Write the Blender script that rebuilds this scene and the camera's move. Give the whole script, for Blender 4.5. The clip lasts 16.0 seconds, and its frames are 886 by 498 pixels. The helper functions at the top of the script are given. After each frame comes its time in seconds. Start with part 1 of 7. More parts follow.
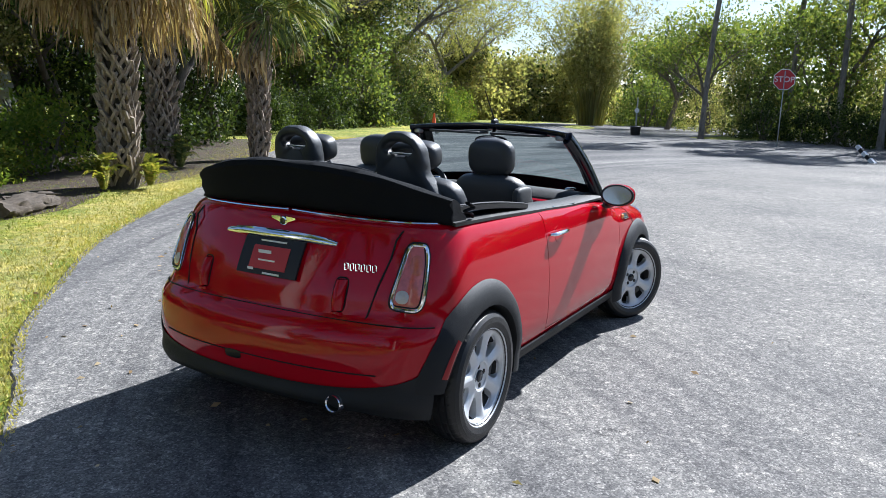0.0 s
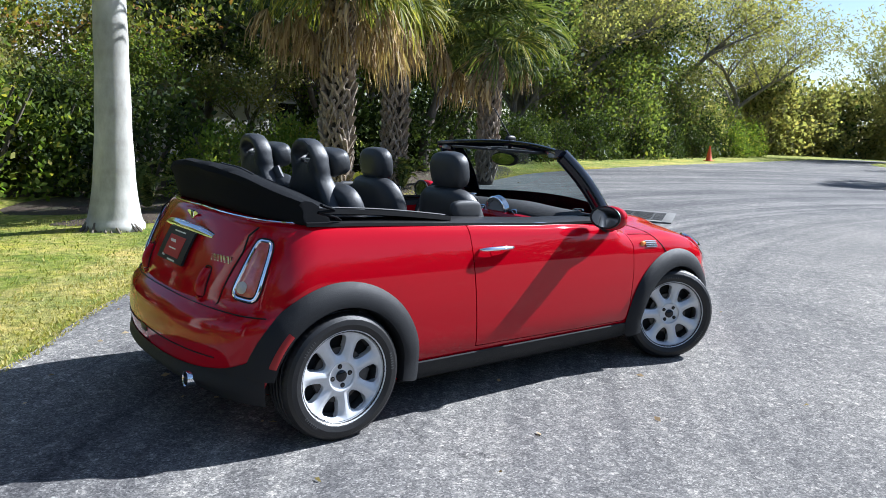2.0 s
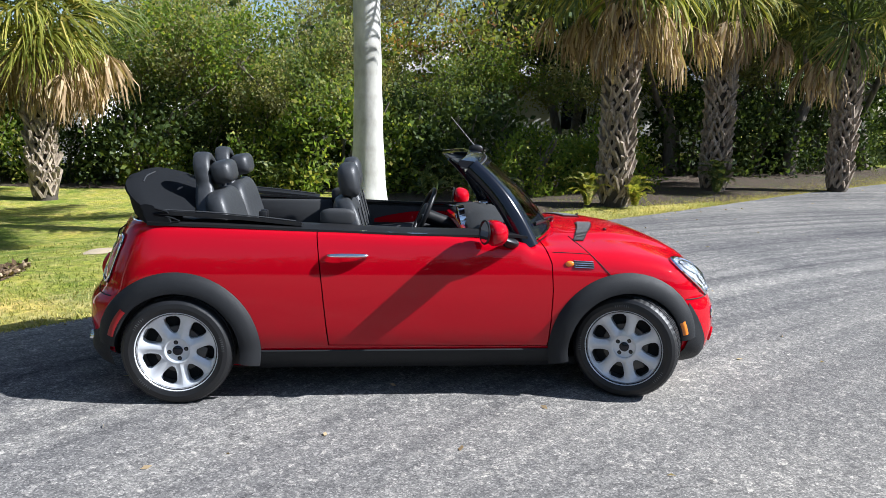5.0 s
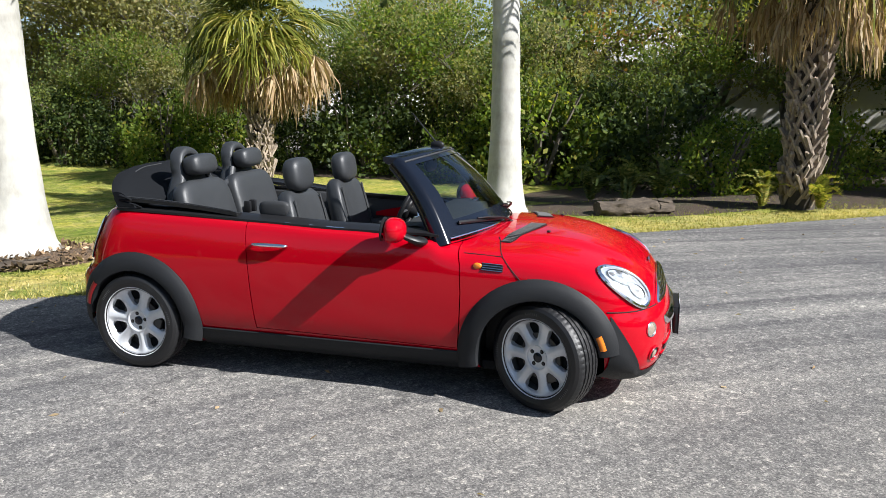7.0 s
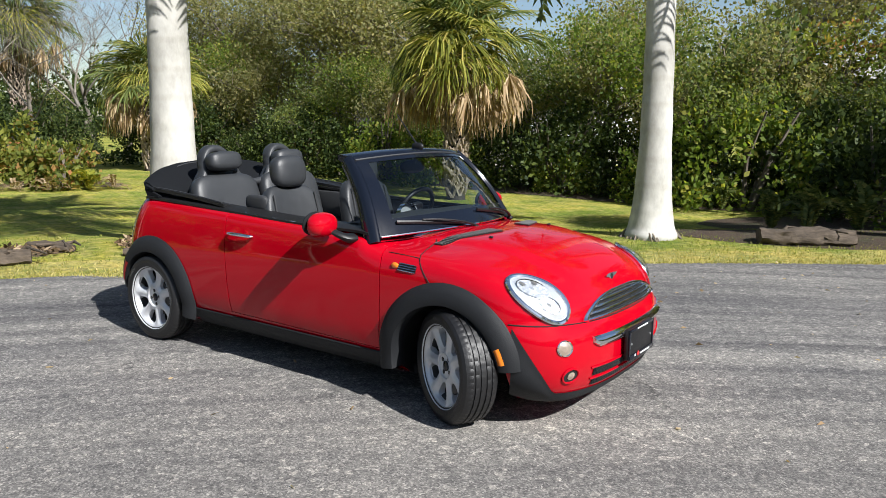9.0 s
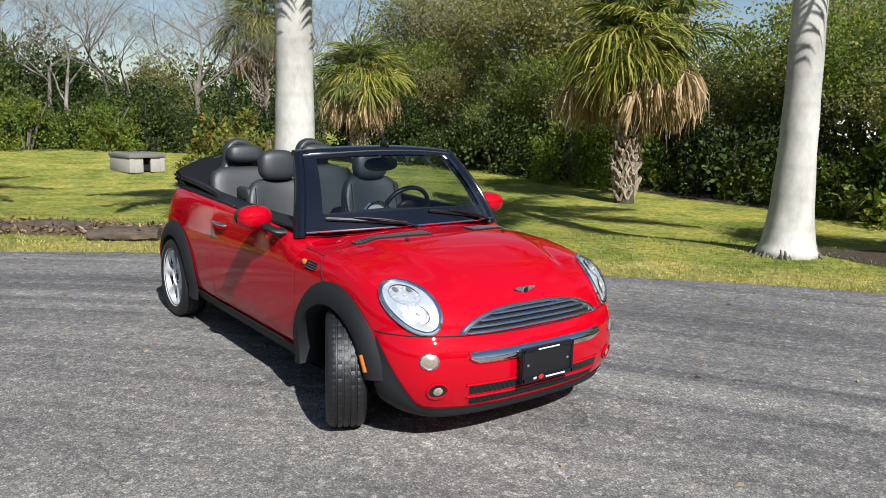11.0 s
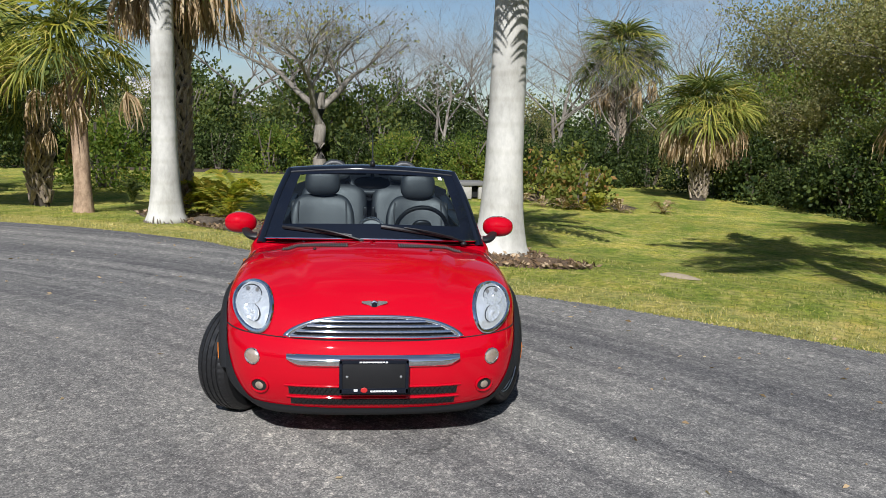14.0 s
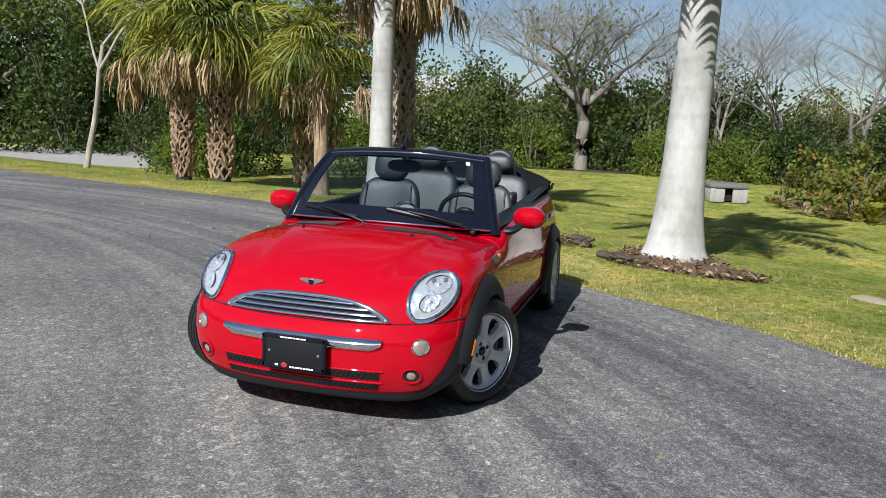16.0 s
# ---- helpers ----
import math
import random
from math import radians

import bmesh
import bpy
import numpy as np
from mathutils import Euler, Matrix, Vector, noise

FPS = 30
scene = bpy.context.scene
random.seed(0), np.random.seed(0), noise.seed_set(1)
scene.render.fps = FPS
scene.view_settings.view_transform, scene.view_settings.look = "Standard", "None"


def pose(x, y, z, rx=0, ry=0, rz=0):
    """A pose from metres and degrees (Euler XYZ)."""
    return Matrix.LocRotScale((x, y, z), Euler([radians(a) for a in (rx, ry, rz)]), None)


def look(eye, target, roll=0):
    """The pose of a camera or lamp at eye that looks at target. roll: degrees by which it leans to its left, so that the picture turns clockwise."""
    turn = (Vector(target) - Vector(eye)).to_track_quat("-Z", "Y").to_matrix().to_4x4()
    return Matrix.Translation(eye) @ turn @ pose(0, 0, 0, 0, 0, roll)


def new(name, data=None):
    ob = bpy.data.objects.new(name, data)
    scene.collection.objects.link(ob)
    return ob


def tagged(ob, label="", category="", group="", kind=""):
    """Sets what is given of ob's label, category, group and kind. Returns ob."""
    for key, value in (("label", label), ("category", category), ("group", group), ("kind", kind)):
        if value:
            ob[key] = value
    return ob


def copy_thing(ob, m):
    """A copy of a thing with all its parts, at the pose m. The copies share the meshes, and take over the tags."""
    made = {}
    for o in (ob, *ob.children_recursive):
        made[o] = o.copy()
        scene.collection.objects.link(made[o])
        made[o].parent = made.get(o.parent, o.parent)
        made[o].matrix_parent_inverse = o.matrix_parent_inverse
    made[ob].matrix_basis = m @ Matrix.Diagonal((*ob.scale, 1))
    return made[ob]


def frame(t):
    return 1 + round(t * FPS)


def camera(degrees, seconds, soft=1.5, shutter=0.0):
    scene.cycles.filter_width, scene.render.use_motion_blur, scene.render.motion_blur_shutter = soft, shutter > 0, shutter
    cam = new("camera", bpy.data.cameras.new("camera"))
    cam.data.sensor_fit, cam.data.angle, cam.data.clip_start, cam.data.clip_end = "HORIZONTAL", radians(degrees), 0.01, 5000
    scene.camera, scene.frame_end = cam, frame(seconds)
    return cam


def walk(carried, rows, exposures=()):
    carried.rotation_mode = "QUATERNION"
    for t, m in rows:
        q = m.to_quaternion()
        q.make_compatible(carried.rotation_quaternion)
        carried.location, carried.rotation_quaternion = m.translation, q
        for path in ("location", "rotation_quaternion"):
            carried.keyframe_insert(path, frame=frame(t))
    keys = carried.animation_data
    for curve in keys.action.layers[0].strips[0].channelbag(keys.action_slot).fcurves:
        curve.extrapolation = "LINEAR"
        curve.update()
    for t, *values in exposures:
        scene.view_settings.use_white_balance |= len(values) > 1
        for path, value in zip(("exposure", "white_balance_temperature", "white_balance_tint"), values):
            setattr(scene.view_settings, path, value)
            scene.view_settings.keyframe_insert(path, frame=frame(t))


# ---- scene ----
cam = camera(60.1, 16.0, 0.6)
PATH = [
    (0, (-2.896, -2.152, 1.451), (-1.17, -1.211, 1.086), 2.2),
    (0.5, (-2.701, -2.574, 1.452), (-1.067, -1.477, 1.095), 3.0),
    (1, (-2.427, -2.92, 1.439), (-0.901, -1.672, 1.099), 3.3),
    (1.5, (-2.103, -3.291, 1.434), (-0.712, -1.892, 1.107), 3.3),
    (2, (-1.742, -3.612, 1.427), (-0.501, -2.077, 1.11), 2.9),
    (2.5, (-1.321, -3.876, 1.429), (-0.241, -2.221, 1.119), 2.3),
    (3, (-0.83, -4.168, 1.426), (0.05, -2.398, 1.121), 1.7),
    (5.5, (1.545, -4.872, 1.668), (1.551, -2.907, 1.298), 1.2),
    (6, (2.049, -4.871, 1.698), (1.877, -2.916, 1.316), 1.1),
    (6.5, (2.543, -4.82, 1.677), (2.194, -2.889, 1.293), 0.6),
    (7, (3.017, -4.66, 1.663), (2.495, -2.77, 1.272), 0.3),
    (7.5, (3.498, -4.518, 1.63), (2.8, -2.682, 1.253), 0.2),
    (8, (3.869, -4.325, 1.572), (3.02, -2.549, 1.216), 0.5),
    (8.5, (4.268, -4.087, 1.537), (3.261, -2.393, 1.197), 0.5),
    (11, (5.743, -2.528, 1.565), (4.159, -1.358, 1.214), 1.3),
    (11.5, (5.997, -2.169, 1.559), (4.32, -1.131, 1.228), 1.3),
    (12, (6.234, -1.803, 1.554), (4.476, -0.902, 1.242), 1.2),
    (12.5, (6.451, -1.414, 1.543), (4.622, -0.66, 1.248), 1.2),
    (13, (6.603, -0.986, 1.537), (4.715, -0.392, 1.253), 1.0),
    (13.5, (6.746, -0.54, 1.535), (4.809, -0.126, 1.258), 1.2),
    (14, (6.785, -0.081, 1.544), (4.817, 0.137, 1.258), 1.7),
    (14.5, (6.848, 0.39, 1.545), (4.869, 0.4, 1.258), 1.4),
    (15, (6.718, 0.823, 1.514), (4.75, 0.628, 1.216), 1.8),
    (15.5, (6.61, 1.254, 1.511), (4.671, 0.873, 1.204), 2.2),
    (16, (6.443, 1.66, 1.512), (4.545, 1.116, 1.194), 2.6),
]
EXPOSURE = [(0, 1.29, 5700, 10), (3, 1.30, 5550, 10), (5.5, 1.20, 5950, 10), (8.5, 0.96, 6250, 10), (11, 0.66, 6150, 10), (14.5, 0.50, 6050, 10), (16, 0.52, 5950, 10)]
walk(cam, [(t, look(eye, target, roll)) for t, eye, target, roll in PATH], EXPOSURE)

# ---- world, sun, exposure ----
SUN_DIR = Vector((1.05, -0.21, 0.90)).normalized()
world = bpy.data.worlds.new("world")
scene.world = world
world.use_nodes = True
wn = world.node_tree
for n in list(wn.nodes):
    wn.nodes.remove(n)
w_out = wn.nodes.new("ShaderNodeOutputWorld")
w_bg = wn.nodes.new("ShaderNodeBackground")
w_sky = wn.nodes.new("ShaderNodeTexSky")
w_sky.sky_type = "NISHITA"
w_sky.sun_disc = False
w_sky.sun_elevation = math.asin(SUN_DIR.z)
w_sky.sun_rotation = math.atan2(SUN_DIR.x, SUN_DIR.y)
w_sky.dust_density = 0.6
w_bg.inputs["Strength"].default_value = 0.056
# thin clouds over the whole dome
w_co = wn.nodes.new("ShaderNodeTexCoord")
w_map = wn.nodes.new("ShaderNodeMapping")
w_map.inputs["Scale"].default_value = (1.0, 1.0, 3.2)
w_noise = wn.nodes.new("ShaderNodeTexNoise")
w_noise.inputs["Scale"].default_value = 2.6
w_noise.inputs["Detail"].default_value = 8
w_noise.inputs["Roughness"].default_value = 0.62
w_ramp = wn.nodes.new("ShaderNodeValToRGB")
w_ramp.color_ramp.elements[0].position, w_ramp.color_ramp.elements[1].position = 0.52, 0.80
w_mix = wn.nodes.new("ShaderNodeMix")
w_mix.data_type = "RGBA"
w_mix.inputs[7].default_value = (5.6, 5.9, 6.4, 1)
wn.links.new(w_co.outputs["Generated"], w_map.inputs["Vector"])
wn.links.new(w_map.outputs["Vector"], w_noise.inputs["Vector"])
wn.links.new(w_noise.outputs["Fac"], w_ramp.inputs["Fac"])
wn.links.new(w_ramp.outputs["Color"], w_mix.inputs[0])
wn.links.new(w_sky.outputs["Color"], w_mix.inputs[6])
wn.links.new(w_mix.outputs[2], w_bg.inputs["Color"])
wn.links.new(w_bg.outputs["Background"], w_out.inputs["Surface"])

sun = new("sun", bpy.data.lights.new("sun", "SUN"))
sun.data.energy = 5.0
sun.data.angle = radians(0.55)
sun.data.color = (1.0, 0.965, 0.91)
sun.matrix_world = look(SUN_DIR * 60, (0, 0, 0))

# ---- materials ----
def nodes_of(name):
    m = bpy.data.materials.new(name)
    m.use_nodes = True
    nt = m.node_tree
    bsdf = nt.nodes["Principled BSDF"]
    return m, nt, bsdf


def rgba(c):
    return (c[0], c[1], c[2], 1.0)


def ramp_node(nt, stops):
    r = nt.nodes.new("ShaderNodeValToRGB")
    cr = r.color_ramp
    while len(cr.elements) < len(stops):
        cr.elements.new(0.5)
    for e, (p, c) in zip(cr.elements, stops):
        e.position, e.color = p, rgba(c)
    return r


def noise_node(nt, scale, detail=4, rough=0.6, vec=None):
    n = nt.nodes.new("ShaderNodeTexNoise")
    n.inputs["Scale"].default_value, n.inputs["Detail"].default_value, n.inputs["Roughness"].default_value = scale, detail, rough
    if vec is not None:
        nt.links.new(vec, n.inputs["Vector"])
    return n


def mix_rgb(nt, fac, a, b, blend="MIX"):
    m = nt.nodes.new("ShaderNodeMix")
    m.data_type, m.blend_type = "RGBA", blend
    for sock, v in ((m.inputs[0], fac), (m.inputs[6], a), (m.inputs[7], b)):
        if isinstance(v, (int, float)):
            sock.default_value = v
        elif isinstance(v, tuple):
            sock.default_value = rgba(v)
        else:
            nt.links.new(v, sock)
    return m.outputs[2]


def coords(nt, kind="Object", scale=(1, 1, 1), rot=0.0):
    c = nt.nodes.new("ShaderNodeTexCoord")
    mp = nt.nodes.new("ShaderNodeMapping")
    mp.inputs["Scale"].default_value = scale
    mp.inputs["Rotation"].default_value = (0, 0, rot)
    nt.links.new(c.outputs[kind], mp.inputs["Vector"])
    return mp.outputs["Vector"]


def add_bump(nt, bsdf, height, strength=0.3, dist=0.01):
    b = nt.nodes.new("ShaderNodeBump")
    b.inputs["Strength"].default_value, b.inputs["Distance"].default_value = strength, dist
    nt.links.new(height, b.inputs["Height"])
    nt.links.new(b.outputs["Normal"], bsdf.inputs["Normal"])


def simple(name, color, rough=0.5, metal=0.0, vary=0.12, scale=30.0, bump=0.0, coat=0.0, spec=0.5, color2=None):
    """A surface with fine grain and broad unevenness of tone."""
    m, nt, b = nodes_of(name)
    v = coords(nt)
    fine, broad = noise_node(nt, scale, 5, 0.65, v), noise_node(nt, scale * 0.12, 3, 0.5, v)
    lo = color2 or tuple(c * (1 - vary) for c in color)
    hi = tuple(min(1.0, c * (1 + vary)) for c in color)
    c1 = mix_rgb(nt, fine.outputs["Fac"], lo, hi)
    c2 = mix_rgb(nt, broad.outputs["Fac"], tuple(1 - vary for _ in range(3)), (1.0, 1.0, 1.0))
    nt.links.new(mix_rgb(nt, 1.0, c1, c2, "MULTIPLY"), b.inputs["Base Color"])
    rr = nt.nodes.new("ShaderNodeMapRange")
    rr.inputs["To Min"].default_value, rr.inputs["To Max"].default_value = max(0.0, rough - 0.06), min(1.0, rough + 0.08)
    nt.links.new(broad.outputs["Fac"], rr.inputs["Value"])
    nt.links.new(rr.outputs["Result"], b.inputs["Roughness"])
    b.inputs["Metallic"].default_value, b.inputs["Coat Weight"].default_value = metal, coat
    b.inputs["Specular IOR Level"].default_value = spec
    b.inputs["Coat Roughness"].default_value = 0.03
    if bump:
        add_bump(nt, b, fine.outputs["Fac"], bump, 0.004)
    return m


def paint_red():
    m, nt, b = nodes_of("red_car_paint")
    v = coords(nt)
    fl = noise_node(nt, 900, 2, 0.5, v)
    broad = noise_node(nt, 2.2, 4, 0.55, v)
    c = mix_rgb(nt, fl.outputs["Fac"], (0.345, 0.0004, 0.006), (0.425, 0.0008, 0.011))
    nt.links.new(c, b.inputs["Base Color"])
    b.inputs["Roughness"].default_value = 0.45
    b.inputs["Specular IOR Level"].default_value = 0.0
    b.inputs["Metallic"].default_value = 0.0
    b.inputs["Coat Weight"].default_value = 1.0
    b.inputs["Coat IOR"].default_value = 1.44
    rr = nt.nodes.new("ShaderNodeMapRange")
    rr.inputs["To Min"].default_value, rr.inputs["To Max"].default_value = 0.012, 0.035
    nt.links.new(broad.outputs["Fac"], rr.inputs["Value"])
    nt.links.new(rr.outputs["Result"], b.inputs["Coat Roughness"])
    return m


def asphalt(name):
    m, nt, b = nodes_of(name)
    v = coords(nt)
    agg = nt.nodes.new("ShaderNodeTexVoronoi")
    agg.inputs["Scale"].default_value = 130
    nt.links.new(v, agg.inputs["Vector"])
    sep = nt.nodes.new("ShaderNodeSeparateColor")
    nt.links.new(agg.outputs["Color"], sep.inputs["Color"])
    stone = ramp_node(nt, [(0.0, (0.088, 0.087, 0.087)), (0.6, (0.147, 0.145, 0.142)), (0.88, (0.196, 0.192, 0.186)), (1.0, (0.28, 0.273, 0.263))])
    nt.links.new(sep.outputs["Red"], stone.inputs["Fac"])
    mid, broad = noise_node(nt, 11, 5, 0.7, v), noise_node(nt, 0.5, 5, 0.6, v)
    c = mix_rgb(nt, 1.0, stone.outputs["Color"], ramp(nt, mid.outputs["Fac"], [(0.28, (0.78, 0.78, 0.79)), (0.72, (1.26, 1.25, 1.23))]), "MULTIPLY")
    c = mix_rgb(nt, 1.0, c, ramp(nt, broad.outputs["Fac"], [(0.32, (0.82, 0.82, 0.83)), (0.68, (1.20, 1.18, 1.15))]), "MULTIPLY")
    # clusters of worn pale stone and dark binder between them
    grit = noise_node(nt, 62, 4, 0.75, v)
    c = mix_rgb(nt, 1.0, c, ramp(nt, grit.outputs["Fac"], [(0.34, (0.80, 0.80, 0.81)), (0.5, (1.04, 1.04, 1.04)), (0.66, (1.34, 1.33, 1.31))]), "MULTIPLY")
    chip = nt.nodes.new("ShaderNodeTexVoronoi")
    chip.inputs["Scale"].default_value = 34
    nt.links.new(v, chip.inputs["Vector"])
    chip_tone = nt.nodes.new("ShaderNodeSeparateColor")
    nt.links.new(chip.outputs["Color"], chip_tone.inputs["Color"])
    c = mix_rgb(nt, 1.0, c, ramp(nt, chip_tone.outputs["Green"], [(0.0, (0.80, 0.80, 0.81)), (0.86, (1.0, 1.0, 1.0)), (0.97, (1.40, 1.38, 1.34))]), "MULTIPLY")
    # worn wheel tracks that follow the bend of the road
    gap = nt.nodes.new("ShaderNodeVectorMath")
    gap.operation = "SUBTRACT"
    gap.inputs[1].default_value = (11.5, -11.5, 0)
    nt.links.new(v, gap.inputs[0])
    dist = nt.nodes.new("ShaderNodeVectorMath")
    dist.operation = "LENGTH"
    nt.links.new(gap.outputs["Vector"], dist.inputs[0])
    sx = nt.nodes.new("ShaderNodeSeparateXYZ")
    nt.links.new(gap.outputs["Vector"], sx.inputs["Vector"])
    ang = nt.nodes.new("ShaderNodeMath")
    ang.operation = "ARCTAN2"
    nt.links.new(sx.outputs["Y"], ang.inputs[0])
    nt.links.new(sx.outputs["X"], ang.inputs[1])
    cmb = nt.nodes.new("ShaderNodeCombineXYZ")
    thin = nt.nodes.new("ShaderNodeMath")
    thin.operation = "MULTIPLY"
    thin.inputs[1].default_value = 2.6
    nt.links.new(dist.outputs["Value"], thin.inputs[0])
    nt.links.new(thin.outputs["Value"], cmb.inputs["X"])
    nt.links.new(ang.outputs["Value"], cmb.inputs["Y"])
    st = noise_node(nt, 2.1, 7, 0.66, cmb.outputs["Vector"])
    wide = noise_node(nt, 0.45, 3, 0.5, cmb.outputs["Vector"])
    plain = c
    c = mix_rgb(nt, 1.0, c, ramp(nt, st.outputs["Fac"], [(0.36, (0.70, 0.70, 0.72)), (0.5, (1.0, 1.0, 1.0)), (0.66, (1.28, 1.27, 1.24))]), "MULTIPLY")
    c = mix_rgb(nt, 1.0, c, ramp(nt, wide.outputs["Fac"], [(0.38, (0.78, 0.78, 0.80)), (0.62, (1.22, 1.21, 1.18))]), "MULTIPLY")
    # older, paler and browner stone on the far side of the road
    old = nt.nodes.new("ShaderNodeMapRange")
    old.inputs["From Min"].default_value, old.inputs["From Max"].default_value = 15.2, 12.2
    nt.links.new(dist.outputs["Value"], old.inputs["Value"])
    c = mix_rgb(nt, 1.0, plain, c)
    c = mix_rgb(nt, old.outputs["Result"], c, plain)
    c = mix_rgb(nt, old.outputs["Result"], c, mix_rgb(nt, 1.0, c, (1.20, 1.17, 1.11), "MULTIPLY"))
    # fine cracks
    ck = nt.nodes.new("ShaderNodeTexVoronoi")
    ck.feature = "DISTANCE_TO_EDGE"
    ck.inputs["Scale"].default_value = 0.33
    wv = noise_node(nt, 2.5, 4, 0.6, v)
    warp = nt.nodes.new("ShaderNodeVectorMath")
    warp.operation = "MULTIPLY_ADD"
    warp.inputs[1].default_value = (0.55, 0.55, 0.0)
    nt.links.new(wv.outputs["Color"], warp.inputs[0])
    nt.links.new(v, warp.inputs[2])
    nt.links.new(warp.outputs["Vector"], ck.inputs["Vector"])
    some = noise_node(nt, 0.55, 2, 0.5, v)
    where = ramp(nt, some.outputs["Fac"], [(0.52, (0, 0, 0)), (0.62, (0.8, 0.8, 0.8))])
    c = mix_rgb(nt, where, c, mix_rgb(nt, 1.0, c, ramp(nt, ck.outputs["Distance"], [(0.0, (0.42, 0.42, 0.43)), (0.004, (1, 1, 1))]), "MULTIPLY"))
    nt.links.new(c, b.inputs["Base Color"])
    b.inputs["Roughness"].default_value = 0.8
    b.inputs["Specular IOR Level"].default_value = 0.05
    add_bump(nt, b, grit.outputs["Fac"], 0.4, 0.005)
    return m


def ramp(nt, fac, stops):
    r = ramp_node(nt, stops)
    nt.links.new(fac, r.inputs["Fac"])
    return r.outputs["Color"]


def leaf(name, a, b_, trans=0.45, rough=0.45, dry=None, gloss=0.12):
    """Foliage: light comes partly through; each leaf has its own tone."""
    m, nt, b = nodes_of(name)
    geo = nt.nodes.new("ShaderNodeNewGeometry")
    v = coords(nt)
    n = noise_node(nt, 0.9, 3, 0.5, v)
    stops = [(0.0, a), (0.75, b_), (1.0, dry or b_)]
    c = ramp(nt, geo.outputs["Random Per Island"], stops)
    c = mix_rgb(nt, 1.0, c, ramp(nt, n.outputs["Fac"], [(0.3, (0.7, 0.75, 0.7)), (0.7, (1.25, 1.2, 1.1))]), "MULTIPLY")
    nt.links.new(c, b.inputs["Base Color"])
    b.inputs["Roughness"].default_value = rough + 0.12
    b.inputs["Specular IOR Level"].default_value = gloss
    t = nt.nodes.new("ShaderNodeBsdfTranslucent")
    tc = mix_rgb(nt, 1.0, c, (1.38, 1.42, 0.62), "MULTIPLY")
    nt.links.new(tc, t.inputs["Color"])
    mx = nt.nodes.new("ShaderNodeMixShader")
    mx.inputs[0].default_value = trans
    nt.links.new(b.outputs["BSDF"], mx.inputs[1])
    nt.links.new(t.outputs["BSDF"], mx.inputs[2])
    nt.links.new(mx.outputs["Shader"], nt.nodes["Material Output"].inputs["Surface"])
    return m


def glass(name, tint=(0.86, 0.93, 0.91), rough=0.0, alpha=0.12):
    """Thin sheet glass: mostly clear, with the gloss of the surface."""
    m, nt, b = nodes_of(name)
    tr = nt.nodes.new("ShaderNodeBsdfTransparent")
    tr.inputs["Color"].default_value = rgba(tint)
    gl = nt.nodes.new("ShaderNodeBsdfGlossy")
    gl.inputs["Roughness"].default_value = rough
    fr = nt.nodes.new("ShaderNodeLayerWeight")
    fr.inputs["Blend"].default_value = 0.5
    pw = nt.nodes.new("ShaderNodeMath")
    pw.operation = "POWER"
    pw.inputs[1].default_value = 4.0
    ad = nt.nodes.new("ShaderNodeMath")
    ad.operation = "MULTIPLY_ADD"
    ad.inputs[1].default_value = 0.90
    ad.inputs[2].default_value = alpha * 0.4
    mx = nt.nodes.new("ShaderNodeMixShader")
    nt.links.new(fr.outputs["Facing"], pw.inputs[0])
    nt.links.new(pw.outputs["Value"], ad.inputs[0])
    nt.links.new(ad.outputs["Value"], mx.inputs[0])
    nt.links.new(tr.outputs["BSDF"], mx.inputs[1])
    nt.links.new(gl.outputs["BSDF"], mx.inputs[2])
    nt.links.new(mx.outputs["Shader"], nt.nodes["Material Output"].inputs["Surface"])
    nt.nodes.remove(b)
    return m


def bark(name, a, b_, scale=9.0, stretch=(1, 1, 0.35), bump=0.6, rings=0.0):
    m, nt, b = nodes_of(name)
    v = coords(nt, scale=stretch)
    n1, n2 = noise_node(nt, scale, 7, 0.7, v), noise_node(nt, 1.3, 3, 0.5, v)
    c = ramp(nt, n1.outputs["Fac"], [(0.3, a), (0.72, b_)])
    c = mix_rgb(nt, 1.0, c, ramp(nt, n2.outputs["Fac"], [(0.3, (0.75, 0.74, 0.7)), (0.7, (1.08, 1.07, 1.05))]), "MULTIPLY")
    h = n1.outputs["Fac"]
    if rings:
        w = nt.nodes.new("ShaderNodeTexWave")
        w.bands_direction = "Z"
        w.inputs["Scale"].default_value, w.inputs["Distortion"].default_value, w.inputs["Detail"].default_value = rings, 2.0, 3
        nt.links.new(coords(nt), w.inputs["Vector"])
        c = mix_rgb(nt, 1.0, c, ramp(nt, w.outputs["Fac"], [(0.0, (0.93, 0.925, 0.91)), (0.2, (1, 1, 1))]), "MULTIPLY")
    nt.links.new(c, b.inputs["Base Color"])
    b.inputs["Roughness"].default_value = 0.88
    add_bump(nt, b, h, bump, 0.02)
    return m


